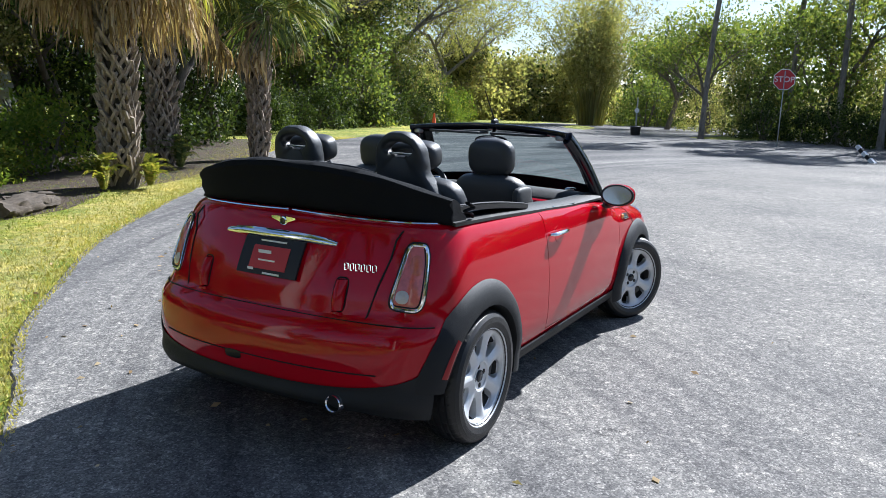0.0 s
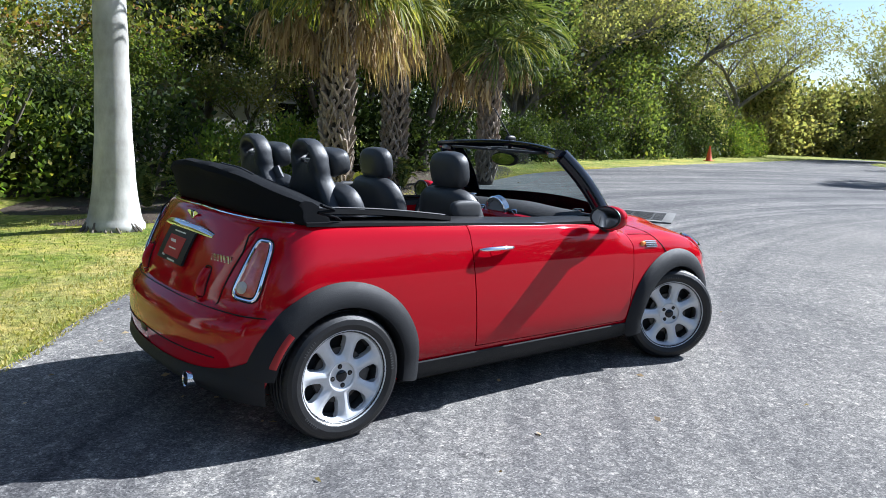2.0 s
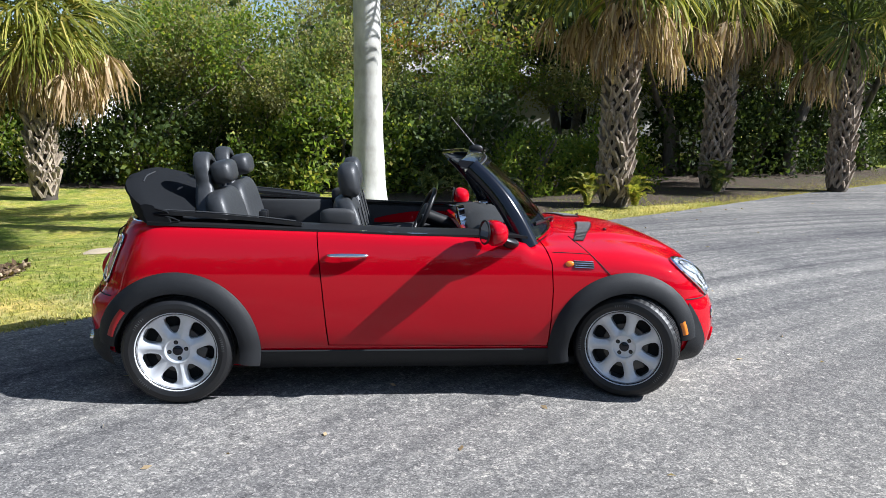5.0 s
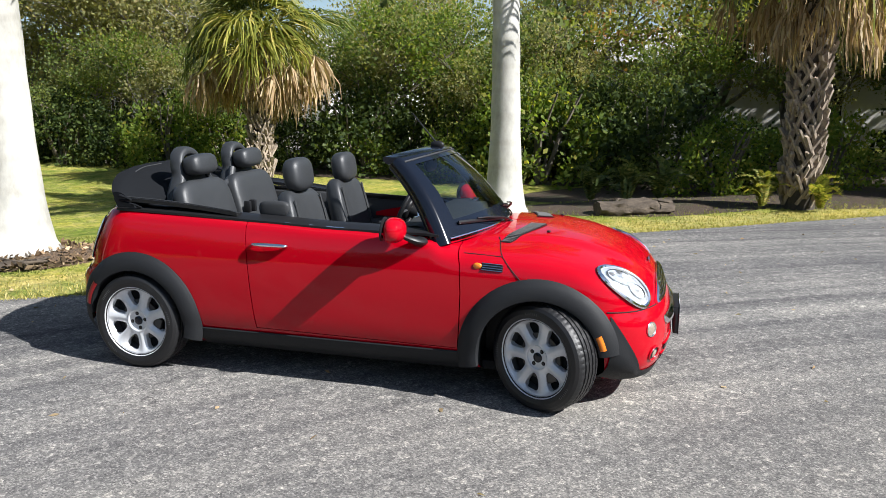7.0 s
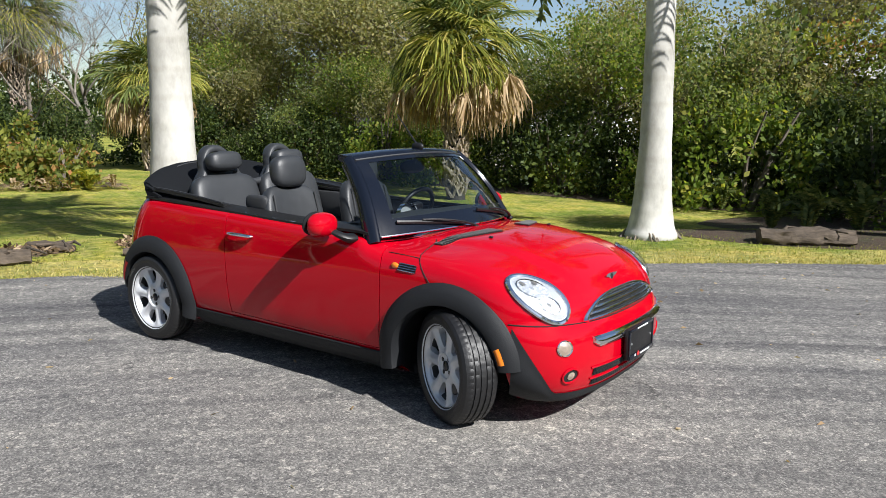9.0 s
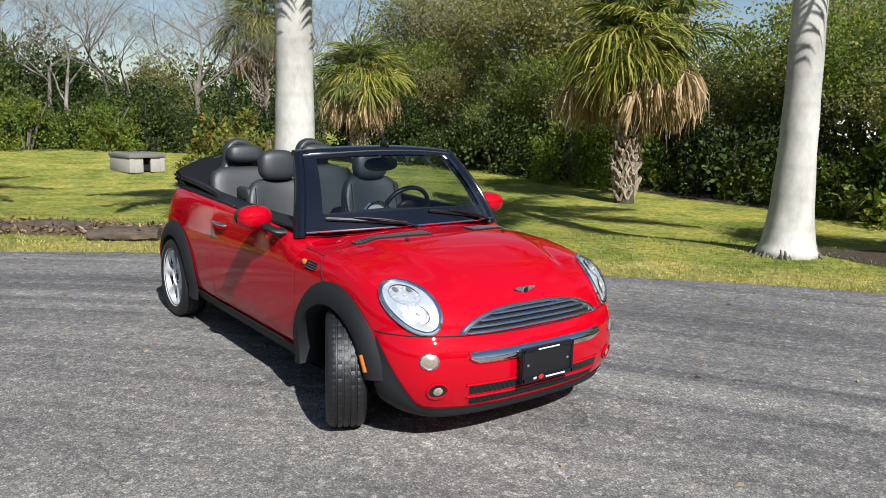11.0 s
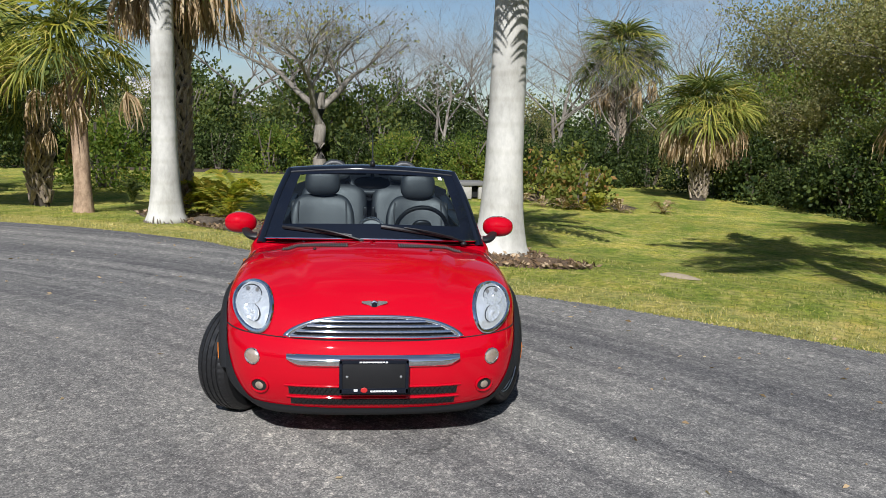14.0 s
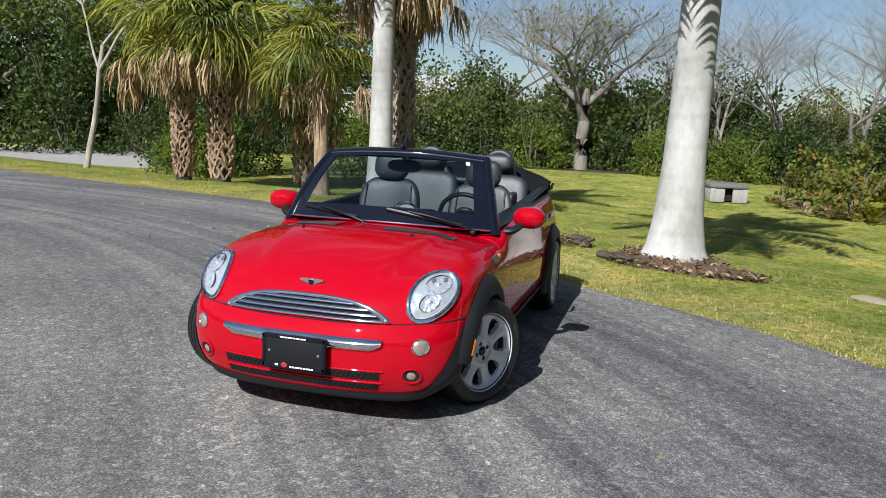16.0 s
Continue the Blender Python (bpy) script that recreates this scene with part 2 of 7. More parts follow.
def lawn(name, dry):
    """Mown grass; dry sets how much straw shows."""
    m, nt, b = nodes_of(name)
    v = coords(nt)
    fine, mid, broad = noise_node(nt, 60, 6, 0.75, v), noise_node(nt, 4.5, 5, 0.65, v), noise_node(nt, 0.35, 4, 0.6, v)
    c = ramp(nt, fine.outputs["Fac"], [(0.25, (0.12, 0.16, 0.022)), (0.5, (0.28, 0.31, 0.058)), (0.75, (0.47, 0.46, 0.13))])
    c = mix_rgb(nt, ramp(nt, mid.outputs["Fac"], [(0.44 - 0.20 * dry, (0, 0, 0)), (0.68 - 0.10 * dry, (0.72, 0.72, 0.72))]), c, (0.50, 0.43, 0.20))
    c = mix_rgb(nt, 1.0, c, ramp(nt, broad.outputs["Fac"], [(0.3, (0.58, 0.64, 0.48)), (0.7, (1.16, 1.08, 0.98))]), "MULTIPLY")
    tuft = noise_node(nt, 11, 5, 0.7, v)
    c = mix_rgb(nt, 1.0, c, ramp(nt, tuft.outputs["Fac"], [(0.34, (0.45, 0.50, 0.42)), (0.52, (0.95, 0.95, 0.95)), (0.68, (1.3, 1.25, 1.15))]), "MULTIPLY")
    patchy = noise_node(nt, 1.3, 4, 0.6, v)
    c = mix_rgb(nt, 1.0, c, ramp(nt, patchy.outputs["Fac"], [(0.36, (0.58, 0.74, 0.5)), (0.5, (1.0, 1.0, 1.0)), (0.64, (1.25, 1.12, 0.95))]), "MULTIPLY")
    nt.links.new(c, b.inputs["Base Color"])
    b.inputs["Roughness"].default_value = 0.9
    b.inputs["Specular IOR Level"].default_value = 0.15
    add_bump(nt, b, fine.outputs["Fac"], 0.9, 0.03)
    return m


def mulch(name, k):
    m, nt, b = nodes_of(name)
    v = coords(nt)
    fine, mid = noise_node(nt, 35, 7, 0.8, v), noise_node(nt, 2.2, 5, 0.6, v)
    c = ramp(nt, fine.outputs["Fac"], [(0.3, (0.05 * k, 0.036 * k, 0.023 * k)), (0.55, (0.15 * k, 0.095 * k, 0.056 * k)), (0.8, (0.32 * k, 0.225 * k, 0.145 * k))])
    c = mix_rgb(nt, ramp(nt, mid.outputs["Fac"], [(0.5, (0, 0, 0)), (0.75, (0.6, 0.6, 0.6))]), c, (0.05, 0.075, 0.02))
    nt.links.new(c, b.inputs["Base Color"])
    b.inputs["Roughness"].default_value = 0.95
    add_bump(nt, b, fine.outputs["Fac"], 1.0, 0.04)
    return m


RED = paint_red()
ASPHALT = asphalt("road_asphalt")
GRASS = lawn("lawn_grass", 0.0)
DRYGRASS = lawn("dry_verge_grass", 1.0)
SOIL = mulch("bark_mulch_soil", 1.0)
# the mulch at under half brightness: tree and hedge shade in the colour
SHADED_LITTER = mulch("shaded_leaf_litter", 0.45)
CLAD = simple("grey_black_cladding", (0.014, 0.015, 0.017), 0.62, bump=0.25, scale=220, vary=0.2, spec=0.28)
BLACK = simple("black_plastic", (0.011, 0.011, 0.012), 0.42, bump=0.12, scale=160, spec=0.35)
GLOSSBLACK = simple("gloss_black", (0.006, 0.008, 0.014), 0.12, coat=0.35, spec=0.25)
DARK = simple("dark_gap", (0.006, 0.006, 0.006), 0.9)
RUBBER = simple("tyre_rubber", (0.011, 0.011, 0.012), 0.46, bump=0.3, scale=120, vary=0.35)
SIDEPRINT = simple("worn_sidewall_print", (0.13, 0.13, 0.13), 0.7, vary=0.5, scale=90)
ALLOY = simple("silver_alloy", (0.66, 0.67, 0.69), 0.36, metal=0.35, vary=0.08, scale=60)
CHROME = simple("chrome", (0.85, 0.86, 0.88), 0.06, metal=1.0, vary=0.03)
DISC = simple("brake_disc_steel", (0.10, 0.095, 0.09), 0.5, metal=0.8, vary=0.3)
# rim interior in dark grey, so the windows between spokes read as shaded
BARREL = simple("shaded_barrel_grey", (0.05, 0.05, 0.05), 0.6, metal=0.3, vary=0.3)
LEATHER = simple("dark_grey_leather", (0.028, 0.030, 0.033), 0.46, bump=0.25, scale=170, vary=0.15)
FABRIC = simple("black_canvas", (0.010, 0.011, 0.013), 0.92, bump=0.5, scale=420, vary=0.3, spec=0.1)
TRIM = simple("interior_trim", (0.028, 0.029, 0.031), 0.6, bump=0.2, scale=200)
DASH = simple("dash_top", (0.022, 0.023, 0.025), 0.7, bump=0.3, scale=240)
GLASS = glass("clear_windscreen", (0.50, 0.585, 0.61))
SIGNAL = simple("clear_signal_lens", (0.62, 0.50, 0.40), 0.22, metal=0.55, vary=0.45, scale=70, coat=1.0)
TAILRED = simple("tail_lamp_lens", (0.66, 0.14, 0.12), 0.10, coat=1.0, vary=0.45, scale=35)


def facets(name, scale, strength, rough):
    """Bright metal pressed into small facets."""
    m, nt, b = nodes_of(name)
    cells = nt.nodes.new("ShaderNodeTexVoronoi")
    cells.inputs["Scale"].default_value = scale
    nt.links.new(coords(nt), cells.inputs["Vector"])
    b.inputs["Base Color"].default_value = (0.86, 0.88, 0.90, 1)
    b.inputs["Metallic"].default_value, b.inputs["Roughness"].default_value = 0.68, rough
    add_bump(nt, b, cells.outputs["Distance"], strength, 0.012)
    return m


LAMPBOWL = facets("lamp_bowl_silver", 60, 0.5, 0.16)
LENS = glass("clear_lens", (0.95, 0.97, 0.98))
CLEARLENS = simple("pale_lamp_lens", (0.55, 0.50, 0.46), 0.12, coat=1.0, vary=0.2, scale=60)
AMBER = simple("amber_lens", (0.75, 0.20, 0.01), 0.2, coat=1.0)
REFLECTOR = facets("lamp_reflector", 26, 0.35, 0.22)
MIRROR = simple("mirror_glass", (0.45, 0.47, 0.50), 0.01, metal=1.0, vary=0.0)
WHITE = simple("white_print", (0.75, 0.75, 0.75), 0.5)
DIAL = simple("cream_dial", (0.30, 0.30, 0.30), 0.5)
STICKER_RED = simple("red_print", (0.45, 0.02, 0.02), 0.4)
ROYAL = bark("pale_grey_palm_bark", (0.33, 0.322, 0.30), (0.60, 0.588, 0.56), 3.6, (1, 1, 0.5), 0.25, rings=0.9)
BOOT = bark("fibrous_palm_boots", (0.11, 0.083, 0.060), (0.50, 0.415, 0.33), 14, (1, 1, 0.3), 0.7)
BARK = bark("brown_grey_bark", (0.07, 0.055, 0.042), (0.22, 0.19, 0.155), 10, (1, 1, 0.25), 0.8)
TANBARK = bark("peeling_tan_palm_bark", (0.17, 0.105, 0.066), (0.50, 0.36, 0.25), 12, (1, 1, 0.5), 0.7)
PALEBARK = bark("pale_bark", (0.24, 0.21, 0.175), (0.52, 0.47, 0.41), 8, (1, 1, 0.3), 0.6)
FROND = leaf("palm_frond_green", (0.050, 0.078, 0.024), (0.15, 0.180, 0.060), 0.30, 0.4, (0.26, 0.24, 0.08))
# yellower copy of the frond green, with sunlight put into its colour
FROND_LIT = leaf("palm_frond_sunlit_yellow_green", (0.12, 0.15, 0.030), (0.33, 0.32, 0.07), 0.4, 0.4, (0.48, 0.38, 0.13))
DEADFROND = leaf("dead_palm_frond", (0.19, 0.125, 0.072), (0.44, 0.325, 0.215), 0.25, 0.8, (0.54, 0.44, 0.32), 0.1)
LEAF_DARK = leaf("dark_shrub_leaf", (0.016, 0.030, 0.011), (0.066, 0.092, 0.030), 0.30, 0.38, (0.12, 0.15, 0.04))
LEAF_MID = leaf("mid_green_leaf", (0.074, 0.110, 0.040), (0.185, 0.220, 0.080), 0.5, 0.42, (0.22, 0.22, 0.05))
LEAF_BRIGHT = leaf("bright_green_leaf", (0.085, 0.14, 0.028), (0.18, 0.235, 0.052), 0.55, 0.4, (0.32, 0.29, 0.07))
LEAF_OLIVE = leaf("olive_leaf", (0.155, 0.160, 0.080), (0.35, 0.335, 0.175), 0.54, 0.55, (0.27, 0.21, 0.11))
LEAF_RUST = leaf("reddish_croton_leaf", (0.08, 0.11, 0.026), (0.25, 0.26, 0.06), 0.45, 0.45, (0.34, 0.15, 0.07))
BLADE = leaf("grass_blade", (0.13, 0.165, 0.03), (0.27, 0.29, 0.075), 0.4, 0.6, (0.46, 0.40, 0.20), 0.2)
DRYBLADE = leaf("dry_grass_blade", (0.24, 0.23, 0.06), (0.44, 0.38, 0.15), 0.35, 0.6, (0.58, 0.50, 0.28), 0.15)
CONCRETE = simple("pale_concrete", (0.36, 0.34, 0.31), 0.9, vary=0.25, scale=18, bump=0.4)
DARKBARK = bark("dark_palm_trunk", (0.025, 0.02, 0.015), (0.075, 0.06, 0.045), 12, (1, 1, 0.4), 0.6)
MARKER = simple("dark_red_reflector", (0.30, 0.006, 0.008), 0.35)
GREYBARK = bark("grey_brown_bark", (0.10, 0.085, 0.07), (0.30, 0.27, 0.235), 8, (1, 1, 0.3), 0.6)
CHIPS = leaf("bark_chip", (0.06, 0.042, 0.028), (0.20, 0.135, 0.085), 0.0, 0.85, (0.36, 0.28, 0.20), 0.1)
CYCAD = leaf("yellow_cycad_leaf", (0.13, 0.16, 0.025), (0.34, 0.33, 0.05), 0.45, 0.4, (0.50, 0.36, 0.07))
SLAT = simple("grey_vent_slat", (0.13, 0.125, 0.12), 0.5)
OLDCONC = simple("worn_concrete_frame", (0.17, 0.165, 0.155), 0.9, vary=0.3, scale=18, bump=0.4)
IRON = simple("cast_iron", (0.07, 0.068, 0.066), 0.6, metal=0.6, vary=0.3)
DRIFT = bark("weathered_log", (0.030, 0.022, 0.015), (0.13, 0.10, 0.074), 16, (0.25, 1, 1), 1.0)
ORANGE = simple("orange_cone_plastic", (0.75, 0.10, 0.02), 0.5)
SIGNRED = simple("sign_red", (0.50, 0.015, 0.02), 0.4)
STEEL = simple("galvanised_steel", (0.35, 0.36, 0.37), 0.45, metal=0.7)
HOUSEWALL = simple("pale_render_wall", (0.55, 0.53, 0.50), 0.9, vary=0.1, scale=3)

# ---- mesh helpers ----
def link_mesh(name, V, F, mat, parent=None, label="", smooth=True, angle=38.0):
    """Link vertices and faces as one mesh object, under parent if given."""
    me = bpy.data.meshes.new(name)
    me.from_pydata([tuple(float(c) for c in v) for v in V], [], [tuple(int(i) for i in f) for f in F])
    me.validate()
    for mm in (mat if isinstance(mat, (list, tuple)) else [mat]):
        me.materials.append(mm)
    if smooth:
        me.shade_smooth()
        me.set_sharp_from_angle(angle=radians(angle))
    ob = new(name, me)
    if parent is not None:
        ob.parent = parent
    if label:
        tagged(ob, label=label)
    return ob


def quad_mesh(name, verts, mats, parent=None, label=""):
    """A mesh of loose quads from an array of shape (n, 4, 3)."""
    verts = np.asarray(verts, dtype=np.float32)
    n = len(verts)
    me = bpy.data.meshes.new(name)
    me.vertices.add(n * 4)
    me.vertices.foreach_set("co", verts.reshape(-1))
    me.loops.add(n * 4)
    me.loops.foreach_set("vertex_index", np.arange(n * 4, dtype=np.int32))
    me.polygons.add(n)
    me.polygons.foreach_set("loop_start", np.arange(0, n * 4, 4, dtype=np.int32))
    me.update(calc_edges=True)
    me.materials.append(mats)
    ob = new(name, me)
    if parent is not None:
        ob.parent = parent
    if label:
        tagged(ob, label=label)
    return ob


def empty(name, label, category, group="", loc=(0, 0, 0), rz=0.0):
    e = new(name)
    e.matrix_basis = pose(*loc, 0, 0, rz)
    e.empty_display_size = 0.2
    return tagged(e, label, category, group)


def join(*meshes):
    V, F = [], []
    for v, f in meshes:
        o = len(V)
        V.extend([tuple(p) for p in v])
        F.extend([tuple(i + o for i in q) for q in f])
    return V, F


def move(m, mat4):
    return [tuple(mat4 @ Vector(p)) for p in m[0]], m[1]


def mirror_y(m):
    return [(p[0], -p[1], p[2]) for p in m[0]], [tuple(reversed(f)) for f in m[1]]


def grid(fn, us, vs, close_u=False, close_v=False):
    """Quads over fn(u, v)."""
    nu, nv = len(us), len(vs)
    V = [tuple(fn(u, v)) for u in us for v in vs]
    F = []
    for i in range(nu if close_u else nu - 1):
        for j in range(nv if close_v else nv - 1):
            a, b = i, (i + 1) % nu
            c, d = j, (j + 1) % nv
            F.append((a * nv + c, b * nv + c, b * nv + d, a * nv + d))
    return V, F


def box(sx, sy, sz, c=(0, 0, 0), bevel=0.0, seg=2):
    bm = bmesh.new()
    bmesh.ops.create_cube(bm, size=1.0)
    bmesh.ops.scale(bm, vec=(sx, sy, sz), verts=bm.verts)
    if bevel:
        bmesh.ops.bevel(bm, geom=list(bm.edges), offset=bevel, segments=seg, affect="EDGES", profile=0.5)
    bmesh.ops.translate(bm, vec=c, verts=bm.verts)
    bm.verts.index_update()
    m = [tuple(v.co) for v in bm.verts], [tuple(v.index for v in f.verts) for f in bm.faces]
    bm.free()
    return m


def blob(c, size, e1=0.45, e2=0.45, nu=28, nv=16):
    """A cushion: a superellipsoid."""
    def p(t, e):
        return math.copysign(abs(t) ** e, t)

    def fn(u, v):
        return (c[0] + size[0] / 2 * p(math.cos(v), e1) * p(math.cos(u), e2), c[1] + size[1] / 2 * p(math.cos(v), e1) * p(math.sin(u), e2), c[2] + size[2] / 2 * p(math.sin(v), e1))
    return grid(fn, [2 * math.pi * i / nu for i in range(nu)], [-math.pi / 2 + math.pi * j / nv for j in range(nv + 1)], close_u=True)


def lathe(profile, n=48, axis="y"):
    """Turn (radius, along) points round an axis through the origin."""
    def fn(u, k):
        r, a = profile[k]
        if axis == "y":
            return (r * math.cos(u), a, r * math.sin(u))
        if axis == "x":
            return (a, r * math.cos(u), r * math.sin(u))
        return (r * math.cos(u), r * math.sin(u), a)
    return grid(fn, [2 * math.pi * i / n for i in range(n)], list(range(len(profile))), close_u=True)


def smooth_path(pts, n):
    """n points on a smooth curve through pts."""
    P = [Vector(p) for p in pts]
    P = [P[0] * 2 - P[1]] + P + [P[-1] * 2 - P[-2]]
    out, m = [], len(pts) - 1
    for k in range(n):
        s = m * k / (n - 1)
        i = min(int(s), m - 1)
        t = s - i
        a, b, c, d = P[i:i + 4]
        out.append(0.5 * ((2 * b) + (c - a) * t + (2 * a - 5 * b + 4 * c - d) * t * t + (3 * b - a - 3 * c + d) * t ** 3))
    return out


def tube(path, radius, n=8, flat=1.0, up=(0, 0, 1), closed=False, caps=True):
    """A round or flattened rod along path; radius is a number or a function of 0..1."""
    P = [Vector(p) for p in path]
    m = len(P)
    V = []
    for i, p in enumerate(P):
        a, b = (P[i - 1], P[(i + 1) % m]) if closed else (P[max(i - 1, 0)], P[min(i + 1, m - 1)])
        d = (b - a).normalized()
        side = d.cross(Vector(up))
        if side.length < 1e-4:
            side = d.cross(Vector((1, 0.2, 0)))
        side.normalize()
        top = side.cross(d)
        r = radius(i / max(m - 1, 1)) if callable(radius) else radius
        for j in range(n):
            t = 2 * math.pi * j / n
            V.append(tuple(p + side * (r * math.cos(t)) + top * (r * flat * math.sin(t))))
    F = []
    for i in range(m if closed else m - 1):
        for j in range(n):
            a, b, k = i * n, ((i + 1) % m) * n, (j + 1) % n
            F.append((a + j, a + k, b + k, b + j))
    if caps and not closed:
        F.append(tuple(reversed(range(n))))
        F.append(tuple(range((m - 1) * n, m * n)))
    return V, F


def prism(poly, y0, y1):
    """A polygon in x and z, run from y0 to y1."""
    n = len(poly)
    V = [(x, y0, z) for x, z in poly] + [(x, y1, z) for x, z in poly]
    F = [tuple(range(n)), tuple(reversed(range(n, 2 * n)))] + [(i, i + n, (i + 1) % n + n, (i + 1) % n) for i in range(n)]
    return V, F


def sheet(fn, us, vs, thick, close_u=False):
    """A curved plate with thickness: fn(u, v, offset) gives the two faces."""
    top, bot = grid(lambda u, v: fn(u, v, thick), us, vs, close_u), grid(lambda u, v: fn(u, v, 0.0), us, vs, close_u)
    nu, nv = len(us), len(vs)
    V, F = join(top, (bot[0], [tuple(reversed(f)) for f in bot[1]]))
    o = nu * nv
    for i in range(nu if close_u else nu - 1):
        a, b = i * nv, ((i + 1) % nu) * nv
        F.append((a, a + o, b + o, b))
        F.append((b + nv - 1, b + nv - 1 + o, a + nv - 1 + o, a + nv - 1))
    if not close_u:
        for j in range(nv - 1):
            F.append((j + 1, j + 1 + o, j + o, j))
            e = (nu - 1) * nv
            F.append((e + j, e + j + o, e + j + 1 + o, e + j + 1))
    return V, F


def steps(a, b, n):
    return [a + (b - a) * i / (n - 1) for i in range(n)]


def curve_1d(knots):
    """A smooth monotone curve through (x, value) knots, for arrays."""
    xs, ys = np.array([k[0] for k in knots], float), np.array([k[1] for k in knots], float)
    h, d = np.diff(xs), np.diff(ys) / np.diff(xs)
    m = np.zeros(len(xs))
    m[0], m[-1] = d[0], d[-1]
    for i in range(1, len(xs) - 1):
        if d[i - 1] * d[i] > 0:
            w1, w2 = 2 * h[i] + h[i - 1], h[i] + 2 * h[i - 1]
            m[i] = (w1 + w2) / (w1 / d[i - 1] + w2 / d[i])

    def fn(x):
        x = np.clip(np.asarray(x, float), xs[0], xs[-1])
        i = np.clip(np.searchsorted(xs, x) - 1, 0, len(xs) - 2)
        t = (x - xs[i]) / h[i]
        return (1 + 2 * t) * (1 - t) ** 2 * ys[i] + t * (1 - t) ** 2 * h[i] * m[i] + t * t * (3 - 2 * t) * ys[i + 1] + t * t * (t - 1) * h[i] * m[i + 1]
    return fn

# ---- ground, road ----
EDGE = [(-13.5, -32.0), (-9.6, -18.0), (-8.4, -13.8), (-7.15, -9.55), (-6.0, -5.2), (-4.52, -2.55), (-3.5, -1.5), (-2.63, -0.14), (-2.1, 0.25), (-1.1, 0.97), (-0.25, 2.2),
        (0.75, 3.25), (2.05, 4.5), (4.3, 6.15), (6.0, 7.25), (9.4, 9.6), (12.5, 11.5), (15.0, 12.7), (19.4, 13.8), (25.0, 14.8), (36.7, 16.4), (50.0, 18.5)]
EDGE_PATH = smooth_path([(x, y, 0) for x, y in EDGE], 150)
EP = np.array([(p.x, p.y) for p in EDGE_PATH])
ED = np.gradient(EP, axis=0)
ED /= np.linalg.norm(ED, axis=1, keepdims=True)


def swale(x, y):
    """The lawn sinks by a quarter metre into a shallow ditch some metres from the road's edge."""
    q = np.stack([np.asarray(x, float).ravel(), np.asarray(y, float).ravel()], 1)
    d = q[:, None, :] - EP[None]
    k = (d ** 2).sum(2).argmin(1)
    near = d[np.arange(len(q)), k]
    off = ED[k, 0] * near[:, 1] - ED[k, 1] * near[:, 0]
    t = np.clip((off - 1.9) / 3.4, 0, 1)
    fade = np.clip((9.5 - q[:, 0]) / 5.0, 0, 1)
    west = np.maximum(np.clip((q[:, 0] + 22) / 8, 0, 1), np.clip((q[:, 1] - 4) / 4, 0, 1))
    return -0.27 * t * t * (3 - 2 * t) * fade * fade * (3 - 2 * fade) * west


def rise(x):
    """The land rises a little past the front of the car."""
    return 0.016 * np.clip(np.asarray(x, float) - 4.0, 0, 36)


def ground_z(x, y):
    return float(rise(x) + swale(x, y)[0])


def edge_y(x):
    """The road's edge beside the lawn, as y over x."""
    xs = [p.x for p in EDGE_PATH]
    return float(np.interp(x, xs, [p.y for p in EDGE_PATH]))


def ground_sheet():
    n = 230
    line = np.array([math.copysign(abs(t) ** 2.6, t) * 420 for t in steps(-1, 1, n)])
    X, Y = np.meshgrid(line, line, indexing="ij")
    Z = rise(X.ravel()) + swale(X, Y) - 0.012
    V = np.column_stack([X.ravel(), Y.ravel(), Z]).tolist()
    F = [(i * n + j, (i + 1) * n + j, (i + 1) * n + j + 1, i * n + j + 1) for i in range(n - 1) for j in range(n - 1)]
    return tagged(link_mesh("ground", V, F, GRASS), "mown lawn of yellow-green grass with bare patches", "ground", kind="structure")


def road_sheet():
    rng = random.Random(3)
    V, F = [], []
    m = 46
    for k, p in enumerate(EDGE_PATH):
        wob = rng.uniform(-0.035, 0.035)
        a = Vector((p.x + wob, p.y + wob, 0))
        d = Vector((0.80, -0.60, 0))
        for j in range(m):
            s = (j / (m - 1)) ** 2.2 * 85
            q = a + d * s
            V.append((q.x, q.y, float(rise(q.x)) + (0.006 if j else -0.01)))
    for k in range(len(EDGE_PATH) - 1):
        for j in range(m - 1):
            F.append((k * m + j, k * m + j + 1, (k + 1) * m + j + 1, (k + 1) * m + j))
    return tagged(link_mesh("road", V, F, ASPHALT), "worn grey asphalt road with pale stone chips and tyre marks", "road", kind="structure")


def verge():
    """The strip of dry, worn grass that runs beside the road."""
    V, F = [], []
    P = [k for k in range(len(EP)) if -13 < EP[k, 0] < 34]
    across = (-0.10, 0.25, 0.55, 0.8, 1.0)
    for k in P:
        side = Vector((-ED[k, 1], ED[k, 0], 0))
        wide = 0.95 + 0.35 * noise.noise(Vector((EP[k, 0] * 0.7, EP[k, 1] * 0.7, 4.0)))
        for f in across:
            q = Vector((EP[k, 0], EP[k, 1], 0)) + side * (wide * f)
            V.append((q.x, q.y, ground_z(q.x, q.y) - 0.012 + 0.006 * (1 - f ** 4) - (0.02 if f < 0 else 0)))
    n = len(across)
    for i in range(len(P) - 1):
        for j in range(n - 1):
            F.append((i * n + j, (i + 1) * n + j, (i + 1) * n + j + 1, i * n + j + 1))
    return tagged(link_mesh("verge", V, F, DRYGRASS), "strip of dry straw-coloured grass along the road's edge", "grass", kind="structure")


ground_sheet()
road_sheet()
verge()

